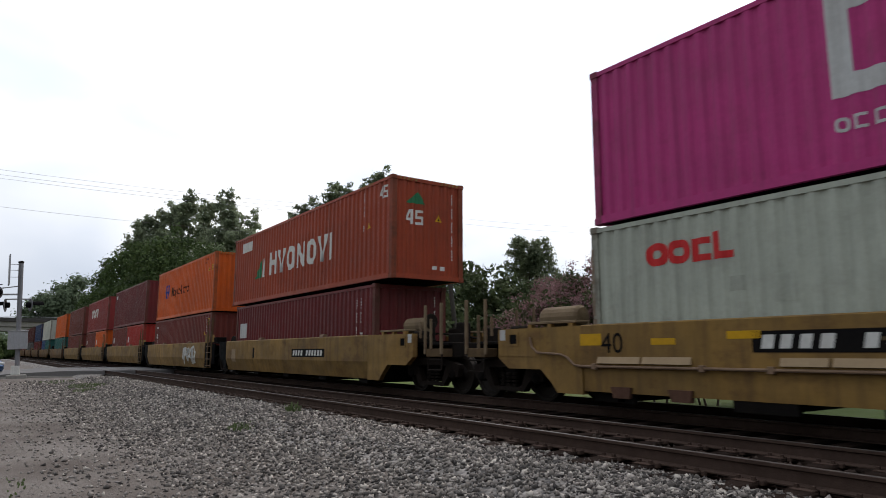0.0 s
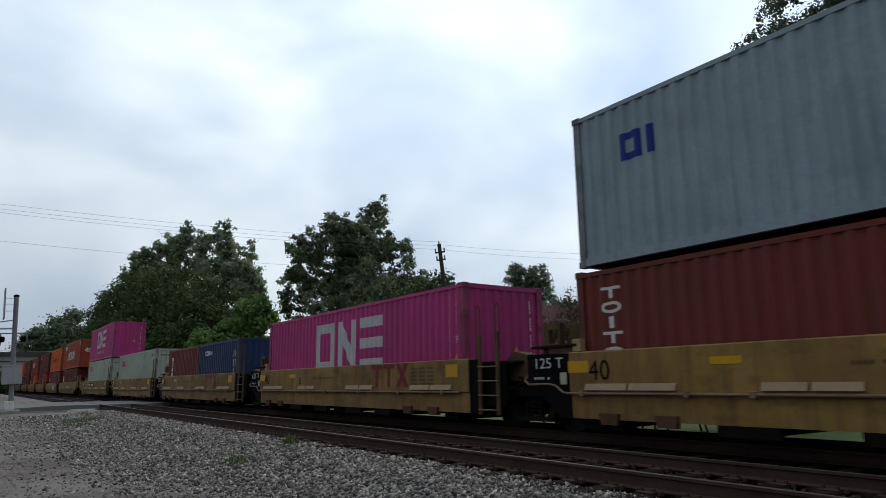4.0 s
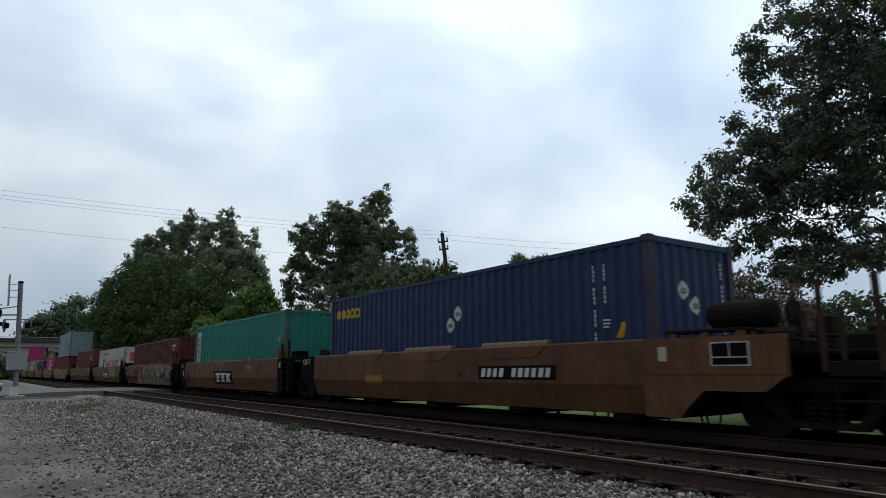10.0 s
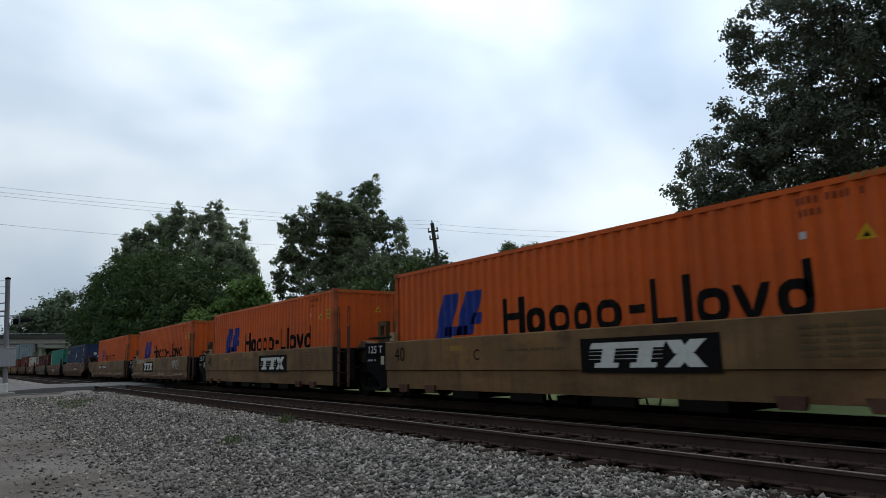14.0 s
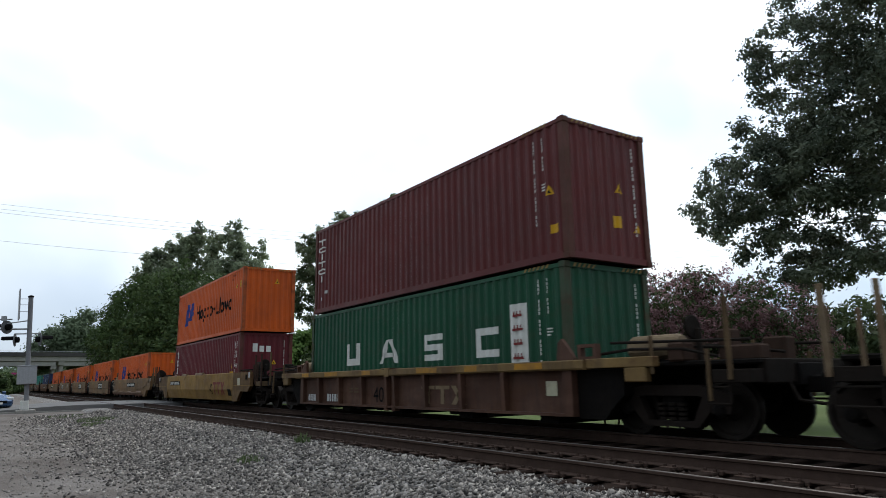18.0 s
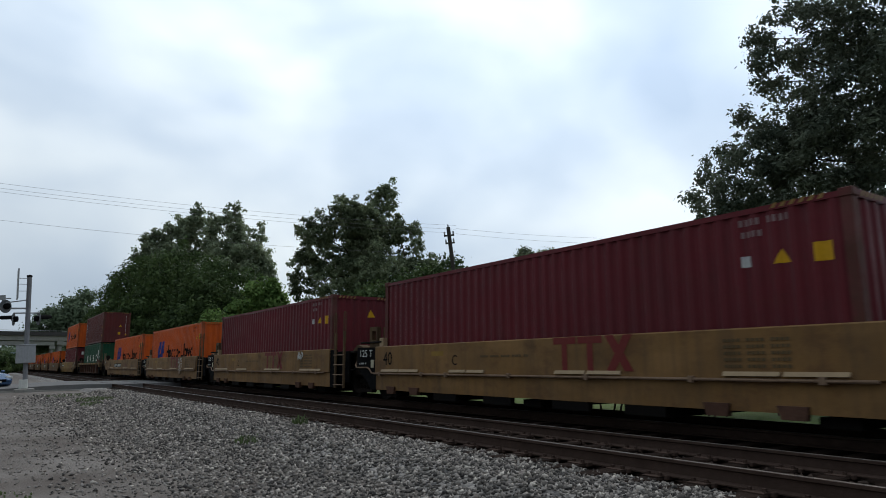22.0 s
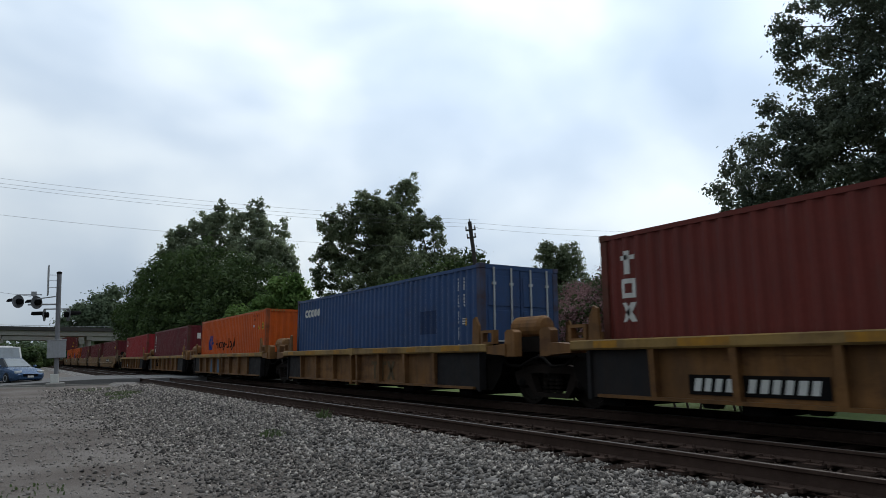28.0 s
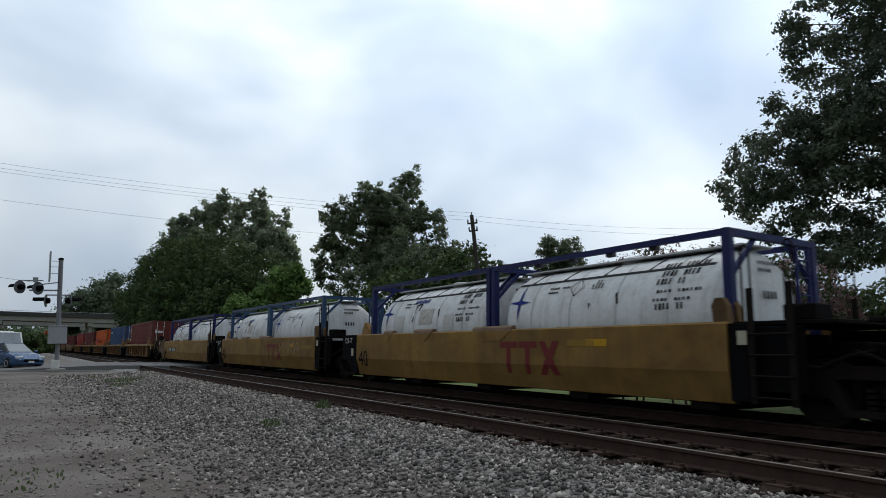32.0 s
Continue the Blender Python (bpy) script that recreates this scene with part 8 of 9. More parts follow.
def box_truck(m, label):
    ob = thing("box_truck", label, "truck", "road vehicles", m=m)
    part("cargo_box", Shape().box(-4.2, 0.9, -1.15, 1.15, 0.75, 2.35, 0.04), CAR_WHITE, ob, "plain grey-white cargo box")
    part("cab", Shape().prism([(1.0, 0.5), (3.1, 0.5), (3.1, 1.25), (2.75, 1.4), (2.3, 2.25), (1.0, 2.3)], -1.0, 1.0, "y"), CAR_WHITE, ob)
    # same pale glass, the reflected sky put into its colour
    part("windscreen", Shape().prism([(2.74, 1.42), (2.78, 1.42), (2.36, 2.2), (2.32, 2.2)], -0.88, 0.88, "y"), surface("sky_lit_glass", (0.25, 0.28, 0.30), 0.05), ob)
    part("chassis", Shape().box(-4.2, 2.9, -0.5, 0.5, 0.5, 0.9), DARK_STEEL, ob)
    for x in (-3.0, 2.1):
        for sg in (-1, 1):
            part("wheel", Shape().lathe([(sg * 0.75, 0.3), (sg * 0.75, 0.45), (sg * 1.02, 0.45), (sg * 1.04, 0.25), (sg * 0.98, 0.05)], (x, 0, 0.45), "y", 18), surface("tyre_rubber", (0.02, 0.02, 0.02), 0.85), ob)
    return ob


box_truck(pose(-56.0, -1.9, -0.32, 0, 0, 24), "white box truck waiting behind a car")


# ---- road bridges over the line
def bridge(x, name_label, y0, y1, deep):
    ob = thing("road_bridge", name_label, "bridge", "road bridges", kind="structure")
    part("parapet", Shape().box(x - 0.2, x + 0.2, y0, y1, 9.1, 9.75, 0.03), DARK_CONCRETE, ob, "dark stained parapet")
    part("deck", Shape().box(x - 9, x + 0.3, y0, y1, 8.75, 9.1, 0.03), DARK_CONCRETE, ob)
    part("handrail", Shape().tube((x, y0, 10.05), (x, y1, 10.05), 0.05, 6), GALV, ob)
    for i in range(int((y1 - y0) / 3)):
        part("rail_post", cached(("post", x), lambda: Shape().box(x - 0.04, x + 0.04, -0.04, 0.04, 9.75, 10.05).mesh("rail_post", GALV)), None, ob).location.y = y0 + 1.5 + 3 * i
    for i in range(4):
        part("girder", Shape().box(x - 0.6 - i * 2.4, x - 0.1 - i * 2.4, y0, y1, 8.75 - deep, 8.75, 0.03), CONCRETE, ob, "pale concrete girder")
    for y in (-24, -5.2, 15.2, 34):
        part("pier_cap", Shape().box(x - 9, x - 0.2, y - 0.7, y + 0.7, 8.75 - deep - 1.0, 8.75 - deep, 0.04), CONCRETE, ob)
        for i in range(3):
            part("pier", Shape().tube((x - 1.2 - i * 3.3, y, -0.8), (x - 1.2 - i * 3.3, y, 8.75 - deep - 1.0), 0.5, 16), CONCRETE, ob, "round concrete pier")
    return ob


bridge(-200, "long concrete road bridge over the tracks, dark stained parapet", -70, 70, 1.25)
bridge(-226, "second concrete road bridge behind the first", -70, 70, 1.75)

# ---- trees and plants
BARK = surface("grey_brown_bark", (0.07, 0.055, 0.042), 0.9, (0.03, 0.025, 0.02), 0.5, 3.0, 0.3, 0.6, 12)
LEAF = {"dark": leaf_material("dark_leaves", (0.028, 0.047, 0.018), (0.088, 0.130, 0.045), 0.3),
        "mid": leaf_material("green_leaves", (0.040, 0.056, 0.030), (0.26, 0.305, 0.175), 0.4),
        "pale": leaf_material("grey_green_leaves", (0.085, 0.110, 0.064), (0.38, 0.43, 0.28), 0.45),
        "deep": leaf_material("deep_green_leaves", (0.045, 0.060, 0.045), (0.165, 0.19, 0.13)),
        "shrub": leaf_material("dull_green_leaves", (0.03, 0.045, 0.02), (0.09, 0.115, 0.05)),
        "light": leaf_material("light_green_leaves", (0.05, 0.10, 0.024), (0.175, 0.27, 0.078)),
        # distance haze is mixed into this paler leaf colour
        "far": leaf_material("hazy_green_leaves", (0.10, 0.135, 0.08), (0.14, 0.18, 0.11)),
        "pink": leaf_material("dusty_pink_blossom", (0.13, 0.062, 0.066), (0.36, 0.22, 0.225), 0.3),
        "grass": leaf_material("weed_green", (0.06, 0.085, 0.035), (0.11, 0.145, 0.065))}


def polar(az, dist):
    a = radians(az)
    return -dist * math.sin(a), dist * math.cos(a)


def leaves(clumps, per, size, seed, flat=0.5, tight=0.44):
    """Many small rhombic leaves round clump centres (x, y, z, radius)."""
    rng = np.random.default_rng(seed)
    c = np.array(clumps)
    k = np.maximum(1, (per * (c[:, 3] / c[:, 3].mean()) ** 2).astype(int))
    idx = np.repeat(np.arange(len(c)), k)
    n = len(idx)
    off = rng.normal(0, tight, (n, 3)) * np.array([1, 1, 0.75])
    p = c[idx, :3] + off * c[idx, 3][:, None]
    out = off * 1.3 + np.array([0, 0, flat]) + rng.normal(0, 0.42, (n, 3))      # leaves face outwards and up
    a = np.cross(out, rng.normal(0, 1, (n, 3)))
    a /= np.linalg.norm(a, axis=1)[:, None]
    b = np.cross(a, out)
    b /= np.linalg.norm(b, axis=1)[:, None]
    s_ = size * rng.uniform(0.6, 1.35, n)[:, None]
    v = np.stack([p - a * s_, p + b * s_ * 0.55, p + a * s_, p - b * s_ * 0.55], 1).reshape(-1, 3)
    return v, np.arange(n * 4).reshape(-1, 4)


def crown_clumps(blobs, rng, fill, lumpy=0.5):
    """Clump centres spread through lumpy crowns: each blob (x, y, z, rx, ry, rz, clump radius)."""
    out = []
    for x, y, z, rx, ry, rz, cr in blobs:
        n = int(3.2 * fill * (rx * ry + ry * rz + rx * rz) / (cr * cr))
        for _ in range(n):
            d = Vector((rng.gauss(0, 1), rng.gauss(0, 1), rng.gauss(0, 1))).normalized()
            k = rng.uniform(0.35, 1.0) ** 0.4 * (0.98 + lumpy * noise.noise((d.x * 2.3 + x, d.y * 2.3 + y, d.z * 2.3 + z)))
            out.append((x + d.x * rx * k, y + d.y * ry * k, z + d.z * rz * k, cr * rng.uniform(0.55, 1.5)))
    return out


def tree(name, label, x, y, h, blobs, mat, leaf, per, seed, fill=1.0, trunk=0.35, category="tree", group="trees", stems=1, limbs=12, lobes=0, tight=0.44, lumpy=0.5, limb=0.28):
    """Tapered trunk, limbs to the clumps, crown of many leaves. Blobs are relative to the foot."""
    rng = random.Random(seed)
    z = ground_z(x, y)
    ob = thing(name, label, category, group, m=pose(x, y, z))
    if lobes:       # distinct lobes standing out of each mass
        more = []
        for bx_, by_, bz_, rx, ry, rz, cr in blobs:
            more.append((bx_, by_, bz_ - 0.03 * rz, rx * 0.8, ry * 0.8, rz * 0.85, cr))
            for i in range(lobes):
                d = Vector((rng.gauss(0, 1), rng.gauss(0, 1), rng.gauss(0.35, 0.8))).normalized()
                g = rng.uniform(0.3, 0.46)
                more.append((bx_ + d.x * rx * 0.74, by_ + d.y * ry * 0.74, bz_ + d.z * rz * (1.1 - g), rx * g, ry * g, rz * g * 0.85, cr * 0.75))
        blobs = more
    cl = crown_clumps(blobs, rng, fill, lumpy)
    v, f = leaves(cl, per, leaf, seed, tight=tight)
    part("crown", fast_mesh("crown", v, f, LEAF[mat]), None, ob)
    t = Shape()
    for s_ in range(stems):
        a = rng.uniform(0, 6.28)
        foot = Vector((0.25 * s_ * math.cos(a), 0.25 * s_ * math.sin(a), -0.3))
        pts = [foot + Vector((0.25 * stems * math.cos(a) * k + rng.uniform(-0.06, 0.06) * h * 0.2 * k, 0.25 * stems * math.sin(a) * k + rng.uniform(-0.06, 0.06) * h * 0.2 * k, h * 0.82 * k)) for k in (0, 0.25, 0.5, 0.75, 1.0)]
        for i in range(4):
            t.tube(pts[i], pts[i + 1], trunk * (1 - i * 0.22), 9, trunk * (1 - (i + 1) * 0.22))
    part("trunk", t, BARK, ob)
    for c in rng.sample(cl, min(limbs, len(cl))):
        q = Vector(c[:3])
        p = Vector((0, 0, max(0.18 * h, q.z * rng.uniform(0.45, 0.75))))
        m = (p + q) / 2 + Vector((0, 0, 0.06 * h))
        r = trunk * limb
        part("limb", Shape().tube(p, m, r, 6, r * 0.6, False).tube(m, q, r * 0.6, 6, r * 0.2, False), BARK, ob)
    return ob


def blob_at(base, az, dist, el, r, rz, cr):
    """A blob whose top shows at that elevation, in the frame of a tree's foot."""
    x, y = polar(az, dist)
    top = EYE + dist * math.tan(radians(el))
    return (x - base[0], y - base[1], top - rz - ground_z(*base), r, r, rz, cr)


# the large tree that leans over the lawn
B = polar(15, 31)
layers = []
for el, left in ((41, 21.0), (38, 22.0), (35, 23.5), (31.5, 25.5), (28.5, 27.0), (26, 28.8), (23.5, 28.6), (21, 30.6), (18.6, 31.6), (16.4, 33.8), (14.6, 34.9), (12.8, 34.2), (11, 31.5), (9.2, 29.0)):
    low = el < 15.5
    layers += [blob_at(B, left - 3.9, 30, el, 2.3, 0.7 if low else 1.0, 0.42), blob_at(B, left - 10.5, 29, el + 1.2, 2.0 if low else 3.2, 0.6 if low else 1.3, 0.5)]
    if not low:
        layers.append(blob_at(B, left - 18, 31, el + 1.5, 4.5, 1.5, 0.75))
layers += [blob_at(B, 26.0, 29, 8.2, 1.3, 0.45, 0.36), blob_at(B, 21.5, 28, 9.4, 1.5, 0.5, 0.38), blob_at(B, 15, 28, 10.5, 2.2, 0.7, 0.5), blob_at(B, 10, 29, 12.5, 3.0, 1.0, 0.6)]
tree("large_tree", "large spreading dark green tree with drooping lower branches", *B, 24, layers, "deep", 0.088, 92, 5, 0.33, 0.5, limbs=56, tight=0.38, limb=0.13, lumpy=0.3)
B = polar(61.5, 75)
tree("tall_tree", "tall dark green poplar-like tree behind the tracks", *B, 21, [blob_at(B, 60.9, 75, 16.2, 2.2, 4.0, 0.6), blob_at(B, 62.6, 74, 14.6, 2.8, 5.0, 0.7), blob_at(B, 64.6, 74, 14.7, 2.6, 4.8, 0.7), blob_at(B, 66.6, 74, 13.8, 2.4, 4.2, 0.7), blob_at(B, 68.0, 75, 10.2, 1.8, 3.4, 0.6), blob_at(B, 61.6, 74, 13.0, 3.4, 5.5, 0.8), blob_at(B, 64.5, 73, 10.4, 4.6, 4.5, 0.8)], "mid", 0.16, 34, 11, 0.44, 0.4, lobes=8, tight=0.33)
B = polar(58.6, 72)
tree("tall_tree", "dark green tree with a pointed side crown behind the tracks", *B, 16, [blob_at(B, 58.8, 72, 12.9, 1.7, 3.6, 0.6), blob_at(B, 57.3, 70, 10.4, 2.6, 4.0, 0.7), blob_at(B, 60.2, 70, 10.5, 4.0, 5.0, 0.8)], "mid", 0.16, 34, 12, 0.44, 0.35, lobes=8, tight=0.33)
B = polar(56.0, 66)
tree("tree", "dark reddish-green tree beside the pole", *B, 10, [blob_at(B, 56.0, 66, 9.5, 2.6, 3.5, 0.8), blob_at(B, 58.0, 64, 8.4, 4.0, 3.6, 0.9), blob_at(B, 61.5, 62, 7.0, 4.5, 3.2, 0.9)], "dark", 0.22, 26, 13, 0.6, 0.3)
B = polar(74.5, 110)
tree("tall_tree", "tall green tree with a high rounded crown", *B, 25, [blob_at(B, 74.3, 110, 13.5, 3.6, 6.5, 0.95), blob_at(B, 72.4, 109, 12.3, 3.6, 6.0, 0.95), blob_at(B, 70.9, 108, 9.6, 2.6, 5.0, 0.9), blob_at(B, 73.5, 107, 10.5, 6.0, 6.0, 1.1)], "pale", 0.23, 36, 14, 0.42, 0.5, lobes=8, tight=0.33)
B = polar(77.6, 116)
tree("tall_tree", "tall green tree with an uneven crown", *B, 24, [blob_at(B, 76.5, 116, 13.0, 3.4, 6.0, 0.95), blob_at(B, 78.1, 116, 12.0, 3.4, 5.5, 0.95), blob_at(B, 79.5, 117, 11.0, 2.6, 4.0, 0.9), blob_at(B, 80.5, 118, 9.8, 2.0, 2.4, 0.7), blob_at(B, 78.0, 114, 9.6, 5.5, 5.0, 1.1)], "pale", 0.23, 36, 15, 0.42, 0.45, lobes=8, tight=0.33)
# the dense rounded row beside the line
for az, dist, el, r, rz, sd in ((74.4, 84, 9.0, 5.6, 6.0, 21), (77.4, 92, 9.6, 6.2, 7.0, 22), (79.6, 108, 8.9, 5.8, 7.5, 23), (81.0, 124, 8.2, 4.6, 7.5, 24), (82.3, 140, 6.6, 3.3, 6.5, 25)):
    B = polar(az, dist)
    tree("round_tree", "dense rounded dark green tree beside the line", *B, 11, [blob_at(B, az, dist, el, r, rz, 1.0), blob_at(B, az + 0.4, dist - 2, el * 0.72, r * 1.08, rz * 0.8, 1.0), blob_at(B, az, dist - 3, el * 0.42, r * 1.0, rz * 0.6, 1.0)], "dark", 0.24, 32, sd, 0.7, 0.35, limbs=4, lumpy=0.25)
B = polar(71.0, 60)
tree("light_tree", "fresh light green young tree beside the line", *B, 7.5, [blob_at(B, 71.0, 60, 7.5, 1.5, 2.0, 0.6), blob_at(B, 70.0, 60, 6.2, 1.8, 2.4, 0.6), blob_at(B, 72.4, 61, 5.6, 1.8, 2.2, 0.6), blob_at(B, 74.4, 63, 4.6, 1.8, 1.9, 0.6), blob_at(B, 67.8, 60, 4.6, 2.2, 2.0, 0.6), blob_at(B, 70.6, 59, 4.0, 3.4, 2.0, 0.6)], "light", 0.18, 24, 31, 0.75, 0.18, lobes=4)
B = polar(47.6, 72)
tree("tree", "slender green tree in the distance", *B, 13, [blob_at(B, 47.6, 72, 10.8, 2.1, 3.2, 0.8), blob_at(B, 48.6, 72, 10.0, 1.6, 3.0, 0.7), blob_at(B, 46.6, 72, 9.8, 1.6, 3.0, 0.7), blob_at(B, 46.2, 71, 7.6, 2.4, 3.0, 0.8)], "mid", 0.13, 40, 33, 0.6, 0.3, lobes=8, tight=0.32)
for az, dist, el, r, sd in ((54.0, 62, 8.2, 2.6, 41), (51.6, 60, 7.6, 3.2, 42), (48.6, 58, 6.2, 3.4, 43), (45.6, 56, 5.8, 3.0, 44), (43.0, 60, 5.4, 3.4, 45), (56.5, 52, 5.4, 3.0, 46), (64.5, 58, 4.4, 3.0, 47), (39.0, 70, 5.0, 4.0, 48), (34.0, 74, 5.0, 4.5, 49), (28.5, 70, 5.2, 4.5, 50), (23.0, 66, 5.4, 4.5, 51)):
    B = polar(az, dist)
    tree("hedge_tree", "dark green shrubby tree behind the lawn", *B, 5, [blob_at(B, az, dist, el, r, 2.8, 0.7), blob_at(B, az + 1, dist - 1, el * 0.6, r * 1.2, 2.2, 0.8)], "shrub", 0.24, 24, sd, 0.6, 0.2, limbs=3)
# crape myrtles on the lawn
for az, dist, el, r, sd in ((45.2, 23.5, 6.3, 1.6, 61), (41.8, 22.5, 7.5, 1.7, 62), (37.6, 22.0, 8.7, 1.8, 63), (33.2, 22.5, 8.2, 1.7, 64), (29.4, 23.5, 6.8, 1.6, 65)):
    B = polar(az, dist)
    ob = tree("crape_myrtle", "crape myrtle bush with dusty pink blossom", *B, 3.2, [blob_at(B, az, dist, el, r, 1.3, 0.34), blob_at(B, az + 1.5, dist - 0.5, el * 0.7, r * 1.1, 1.2, 0.34), blob_at(B, az - 1.0, dist, el * 0.4, r, 0.9, 0.34)], "shrub", 0.07, 30, sd, 0.42, 0.04, "bush", "crape myrtles", 3, 10)
    rng_ = random.Random(sd + 100)
    cl = crown_clumps([blob_at(B, az, dist, el + 0.3, r * 1.02, 1.35, 0.2), blob_at(B, az + 1.5, dist - 0.6, el * 0.72, r * 1.12, 1.25, 0.2)], rng_, 0.5)
    v, f = leaves(cl, 26, 0.04, sd + 7)
    part("blossom", fast_mesh("blossom", v, f, LEAF["pink"]), None, ob, "dusty pink flower heads")
# woods far off
B = polar(85.2, 236)
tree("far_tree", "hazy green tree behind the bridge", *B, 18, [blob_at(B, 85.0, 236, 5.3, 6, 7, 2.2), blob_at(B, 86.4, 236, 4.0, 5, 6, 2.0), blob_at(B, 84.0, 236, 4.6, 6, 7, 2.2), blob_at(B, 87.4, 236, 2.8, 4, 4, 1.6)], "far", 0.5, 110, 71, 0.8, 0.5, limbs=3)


def far_woods():
    rng = random.Random(9)
    cl = []
    for i in range(300):
        az = rng.uniform(78, 120) if i % 3 else rng.uniform(-240, 80)
        d_ = rng.uniform(430, 560) if az < 200 else rng.uniform(300, 400)
        x, y = polar(az, d_)
        h = rng.uniform(7, 15)
        cl += [(x + rng.gauss(0, 5), y + rng.gauss(0, 5), rng.uniform(0.1, 1) * h, rng.uniform(3, 5)) for _ in range(4)]
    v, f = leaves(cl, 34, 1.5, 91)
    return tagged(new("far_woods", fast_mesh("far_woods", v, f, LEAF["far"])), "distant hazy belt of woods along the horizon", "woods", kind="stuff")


far_woods()
for az, dist, r, sd in ((89.0, 150, 2.6, 81), (89.6, 130, 2.2, 82), (90.4, 160, 3.0, 83), (91.6, 170, 3.4, 84), (93.5, 150, 3.0, 85), (88.6, 185, 2.4, 86)):
    B = polar(az, dist)
    tree("bush", "low green roadside bush", *B, 3, [(0, 0, r * 0.7, r, r, r * 0.8, 0.7)], "dark", 0.3, 44, sd, 0.8, 0.1, "bush", "roadside bushes", 1, 2)


# weeds in the stones
def weed(x, y, r, h, n, seed, label):
    rng = np.random.default_rng(seed)
    a, k = rng.uniform(0, 6.28, n), np.sqrt(rng.random(n)) * r
    px, py = x + k * np.cos(a) * 1.6, y + k * np.sin(a)
    pz = np.array([max(ground_z(i, j), -0.62 + 0.385 * min(1, max(0, (j - 3.2) / 1.3))) for i, j in zip(px, py)])
    hh = h * rng.uniform(0.4, 1.0, n)
    b = rng.uniform(0, 6.28, n)
    w = 0.012 + 0.006 * rng.random(n)
    lx, ly = np.cos(b) * hh * 0.5, np.sin(b) * hh * 0.5
    p = np.stack([px, py, pz], -1)
    side = np.stack([-np.sin(b) * w, np.cos(b) * w, 0 * b], -1)
    mid = p + np.stack([lx * 0.4, ly * 0.4, hh * 0.6], -1)
    tip = p + np.stack([lx, ly, hh], -1)
    v = np.stack([p - side, mid - side, tip, mid + side, p + side], 1).reshape(-1, 3)
    me = fast_mesh("weed", v, np.arange(n * 5).reshape(-1, 5), LEAF["grass"])
    return tagged(new("weed", me), label, "weed", kind="stuff")


weed(-12.6, 5.15, 0.13, 0.26, 60, 1, "small upright weed in the ballast")
weed(-11.9, 3.95, 0.25, 0.10, 120, 2, "low green weed patch in the gravel")
weed(-29.5, 3.7, 0.85, 0.12, 420, 3, "green grass patch beside the track")
weed(-33.5, 2.9, 0.7, 0.1, 160, 4, "thin grass patch near the road")
weed(-9.6, 0.15, 0.5, 0.05, 60, 6, "thin green weed in the dirt")
weed(-27.0, 3.2, 0.4, 0.09, 160, 7, "green grass tuft near the track")
weed(-7.5, -0.5, 0.5, 0.07, 250, 5, "sparse green weed in the dirt")

# ---- pole and wires
WOOD_POLE = surface("weathered_pole_wood", (0.055, 0.048, 0.043), 0.9, (0.03, 0.025, 0.022), 0.5, 2.0, 0.4, 0.4)


def utility_pole(x, y, h, lean, turn):
    ob = thing("utility_pole", "weathered wooden utility pole with a crossarm and insulators", "utility pole", m=pose(x, y, ground_z(x, y), 0, lean, turn))
    part("shaft", Shape().tube((0, 0, -0.5), (0, 0, h), 0.20, 12, 0.15), WOOD_POLE, ob)
    for k, w in ((0.55, 0.40), (1.15, 0.36)):
        part("crossarm", Shape().box(-w, w, 0.13, 0.23, h - k - 0.12, h - k, 0.01), WOOD_POLE, ob)
        for xx in (-w + 0.06, w - 0.06):
            part("insulator", Shape().lathe([(h - k, 0.05), (h - k + 0.11, 0.07), (h - k + 0.18, 0.05), (h - k + 0.23, 0.06), (h - k + 0.27, 0.02)], (xx, 0.18, 0), "z", 10), GALV, ob)
    part("top_pin", Shape().lathe([(h, 0.05), (h + 0.15, 0.06), (h + 0.25, 0.03)], (0, 0, 0), "z", 8), GALV, ob)
    return ob


px_, py_ = polar(54.55, 50)
POLE_H = EYE + 50 * math.tan(radians(11.9)) - ground_z(px_, py_)
utility_pole(px_ + 0.45, py_ + 0.62, POLE_H, -6.5, 54.5)


CABLE = surface("weathered_grey_cable", (0.16, 0.16, 0.165), 0.7)


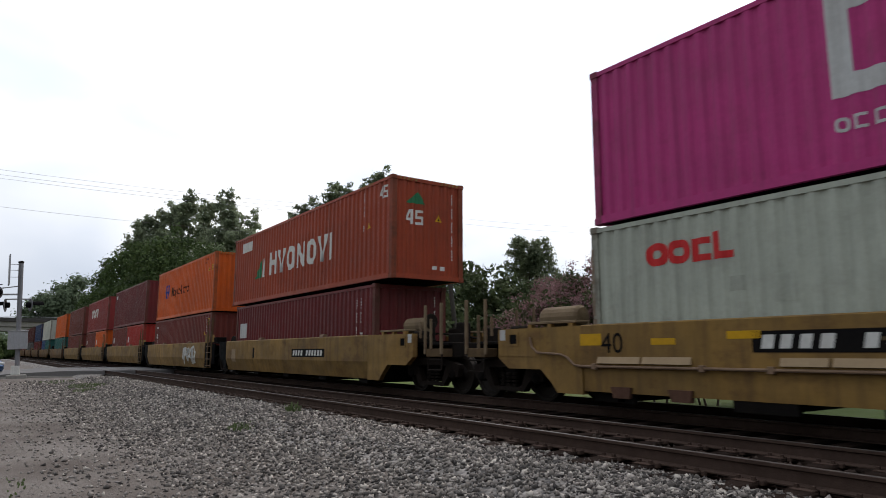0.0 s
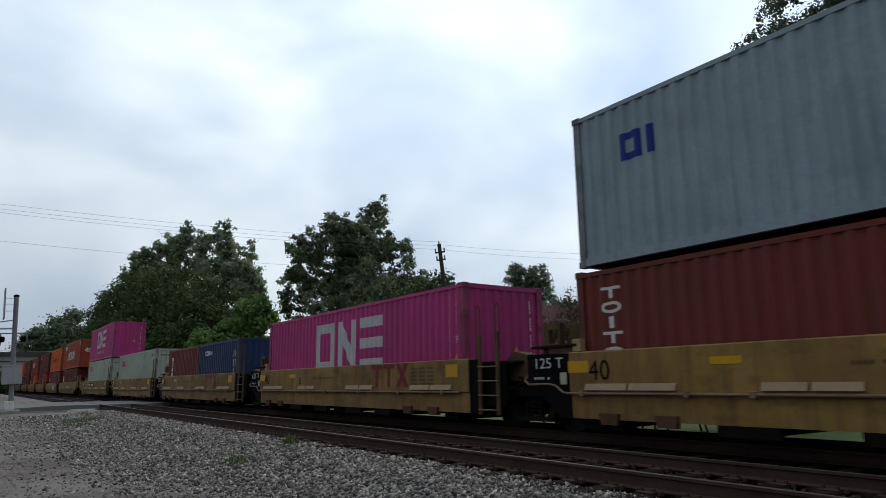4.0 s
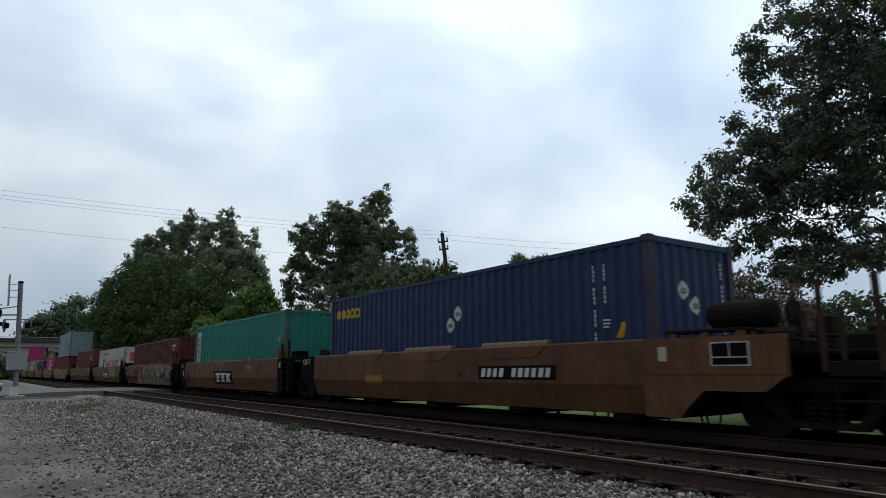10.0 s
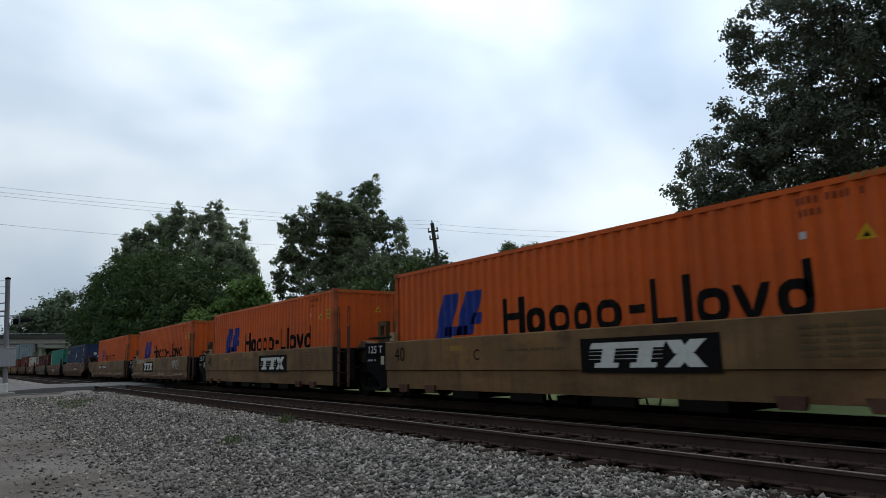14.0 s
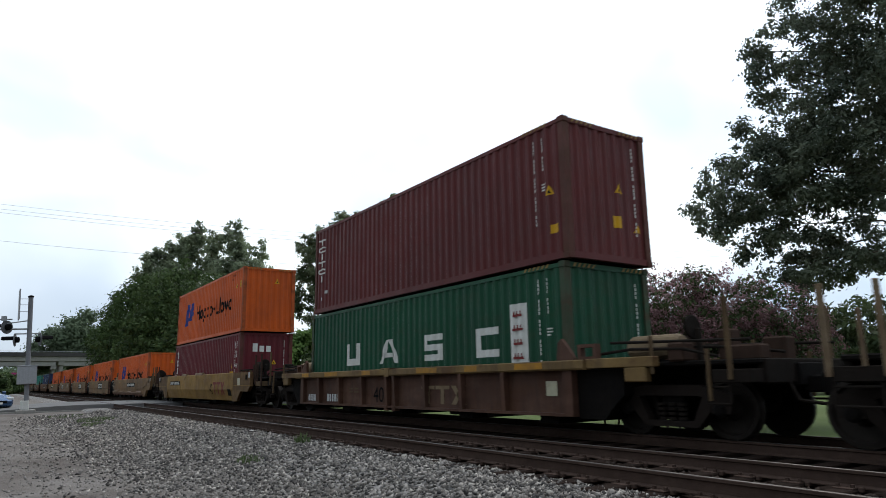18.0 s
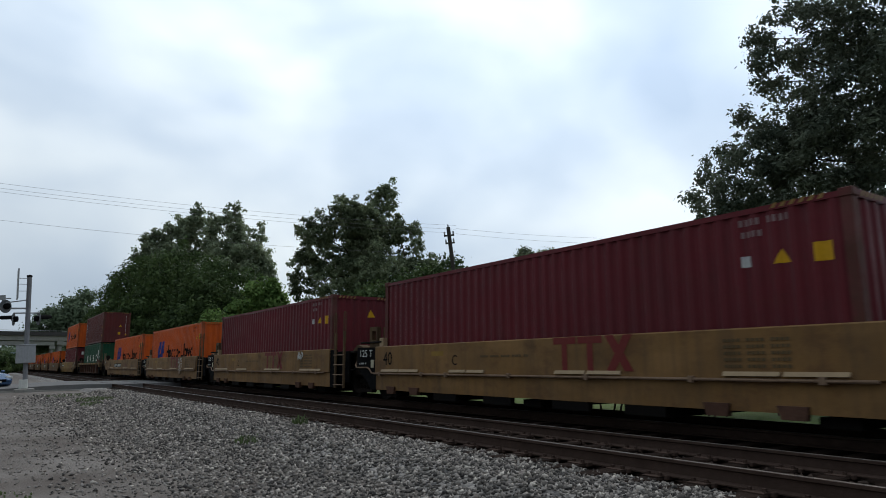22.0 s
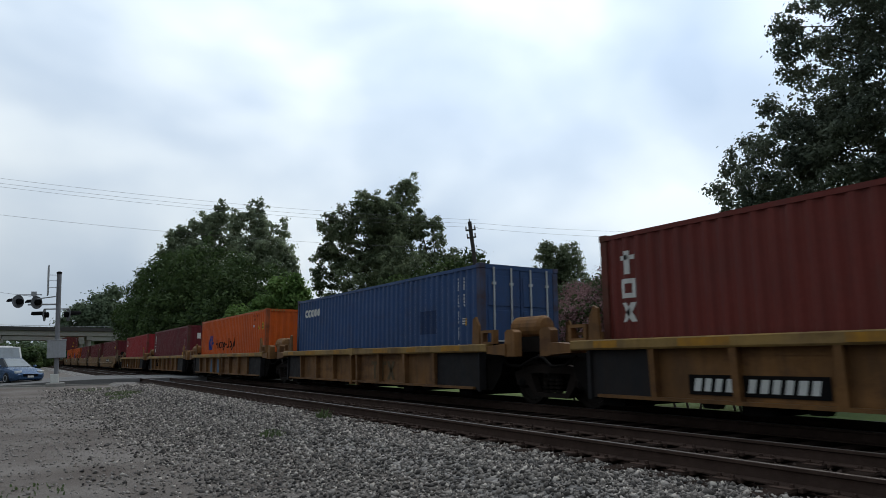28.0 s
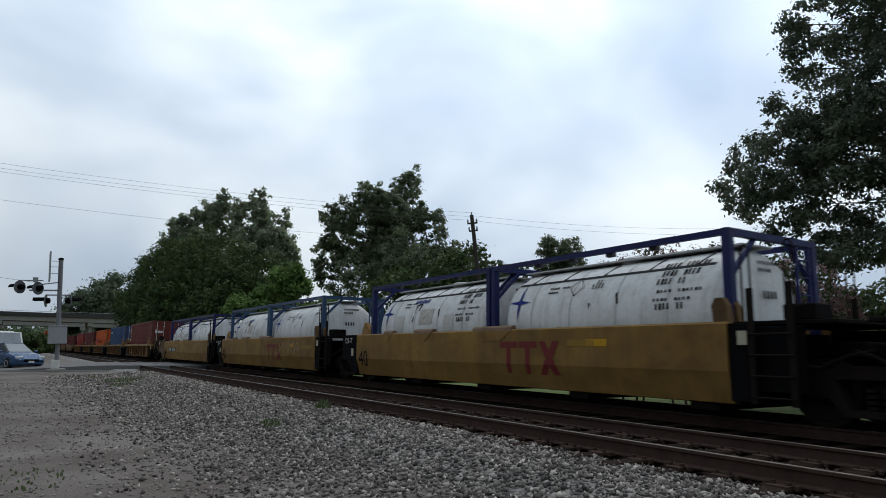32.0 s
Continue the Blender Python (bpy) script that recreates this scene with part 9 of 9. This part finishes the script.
def wire(name, a, b, sag, label):
    s_ = Shape()
    pts = []
    for i in range(25):
        k = i / 24
        p = Vector(a).lerp(Vector(b), k)
        p.z -= sag * 4 * k * (1 - k)
        pts.append(tuple(p))
    vs = [(p[0] + 0.007 * dx, p[1] + 0.007 * dx, p[2] + 0.007 * dz) for p in pts for dx, dz in ((1, 0), (0, 1), (-1, 0), (0, -1))]
    s_.add(vs, [(4 * i + j, 4 * i + (j + 1) % 4, 4 * i + 4 + (j + 1) % 4, 4 * i + 4 + j) for i in range(24) for j in range(4)])
    return tagged(new(name, s_.mesh(name, CABLE)), label, "cable", "overhead wires")


top = EYE + 50 * math.tan(radians(11.6))
A0 = polar(92.7, 46)
for dz, el in ((0.35, 13.1), (0.05, 12.75), (-0.25, 12.5)):
    wire("power_line", (A0[0], A0[1], EYE + 46 * math.tan(radians(el))), (px_, py_, top + dz), 0.35, "thin dark overhead power line crossing the tracks")
    wire("power_line", (A0[0], A0[1], EYE + 46 * math.tan(radians(el))), (A0[0] - 20, A0[1] - 46, EYE + 46 * math.tan(radians(el)) + 1), 0.35, "thin dark overhead power line")
E0 = polar(30, 62)
for dz, el in ((0.1, 9.9), (-0.3, 9.4)):
    wire("power_line", (px_, py_, top + dz), (E0[0], E0[1], EYE + 62 * math.tan(radians(el))), 0.5, "thin dark overhead power line beyond the lawn")
wire("telephone_line", (A0[0], A0[1], EYE + 46 * math.tan(radians(10.5))), (px_, py_, top - 1.9), 0.4, "thin dark telephone line crossing the tracks")
wire("telephone_line", (A0[0], A0[1], EYE + 46 * math.tan(radians(10.5))), (A0[0] - 20, A0[1] - 46, EYE + 46 * math.tan(radians(10.5)) + 1), 0.4, "thin dark telephone line")
wire("service_wire", (-44, -6.5, 5.6), (-40.5, 0.2, 4.3), 0.1, "thin wire by the crossing signal")


# ---- everything that moves
def motions():
    times = range(33)
    for ob, s0, z in RIDERS:
        rows = []
        for t in times:
            x = s0 + travelled(t)
            x -= 0.06 if t == 0 else 0
            rows.append((t, pose(x, FAR_C + bend(x), z, 0, 0, bend_turn(x))))
        walk(ob, rows)


motions()
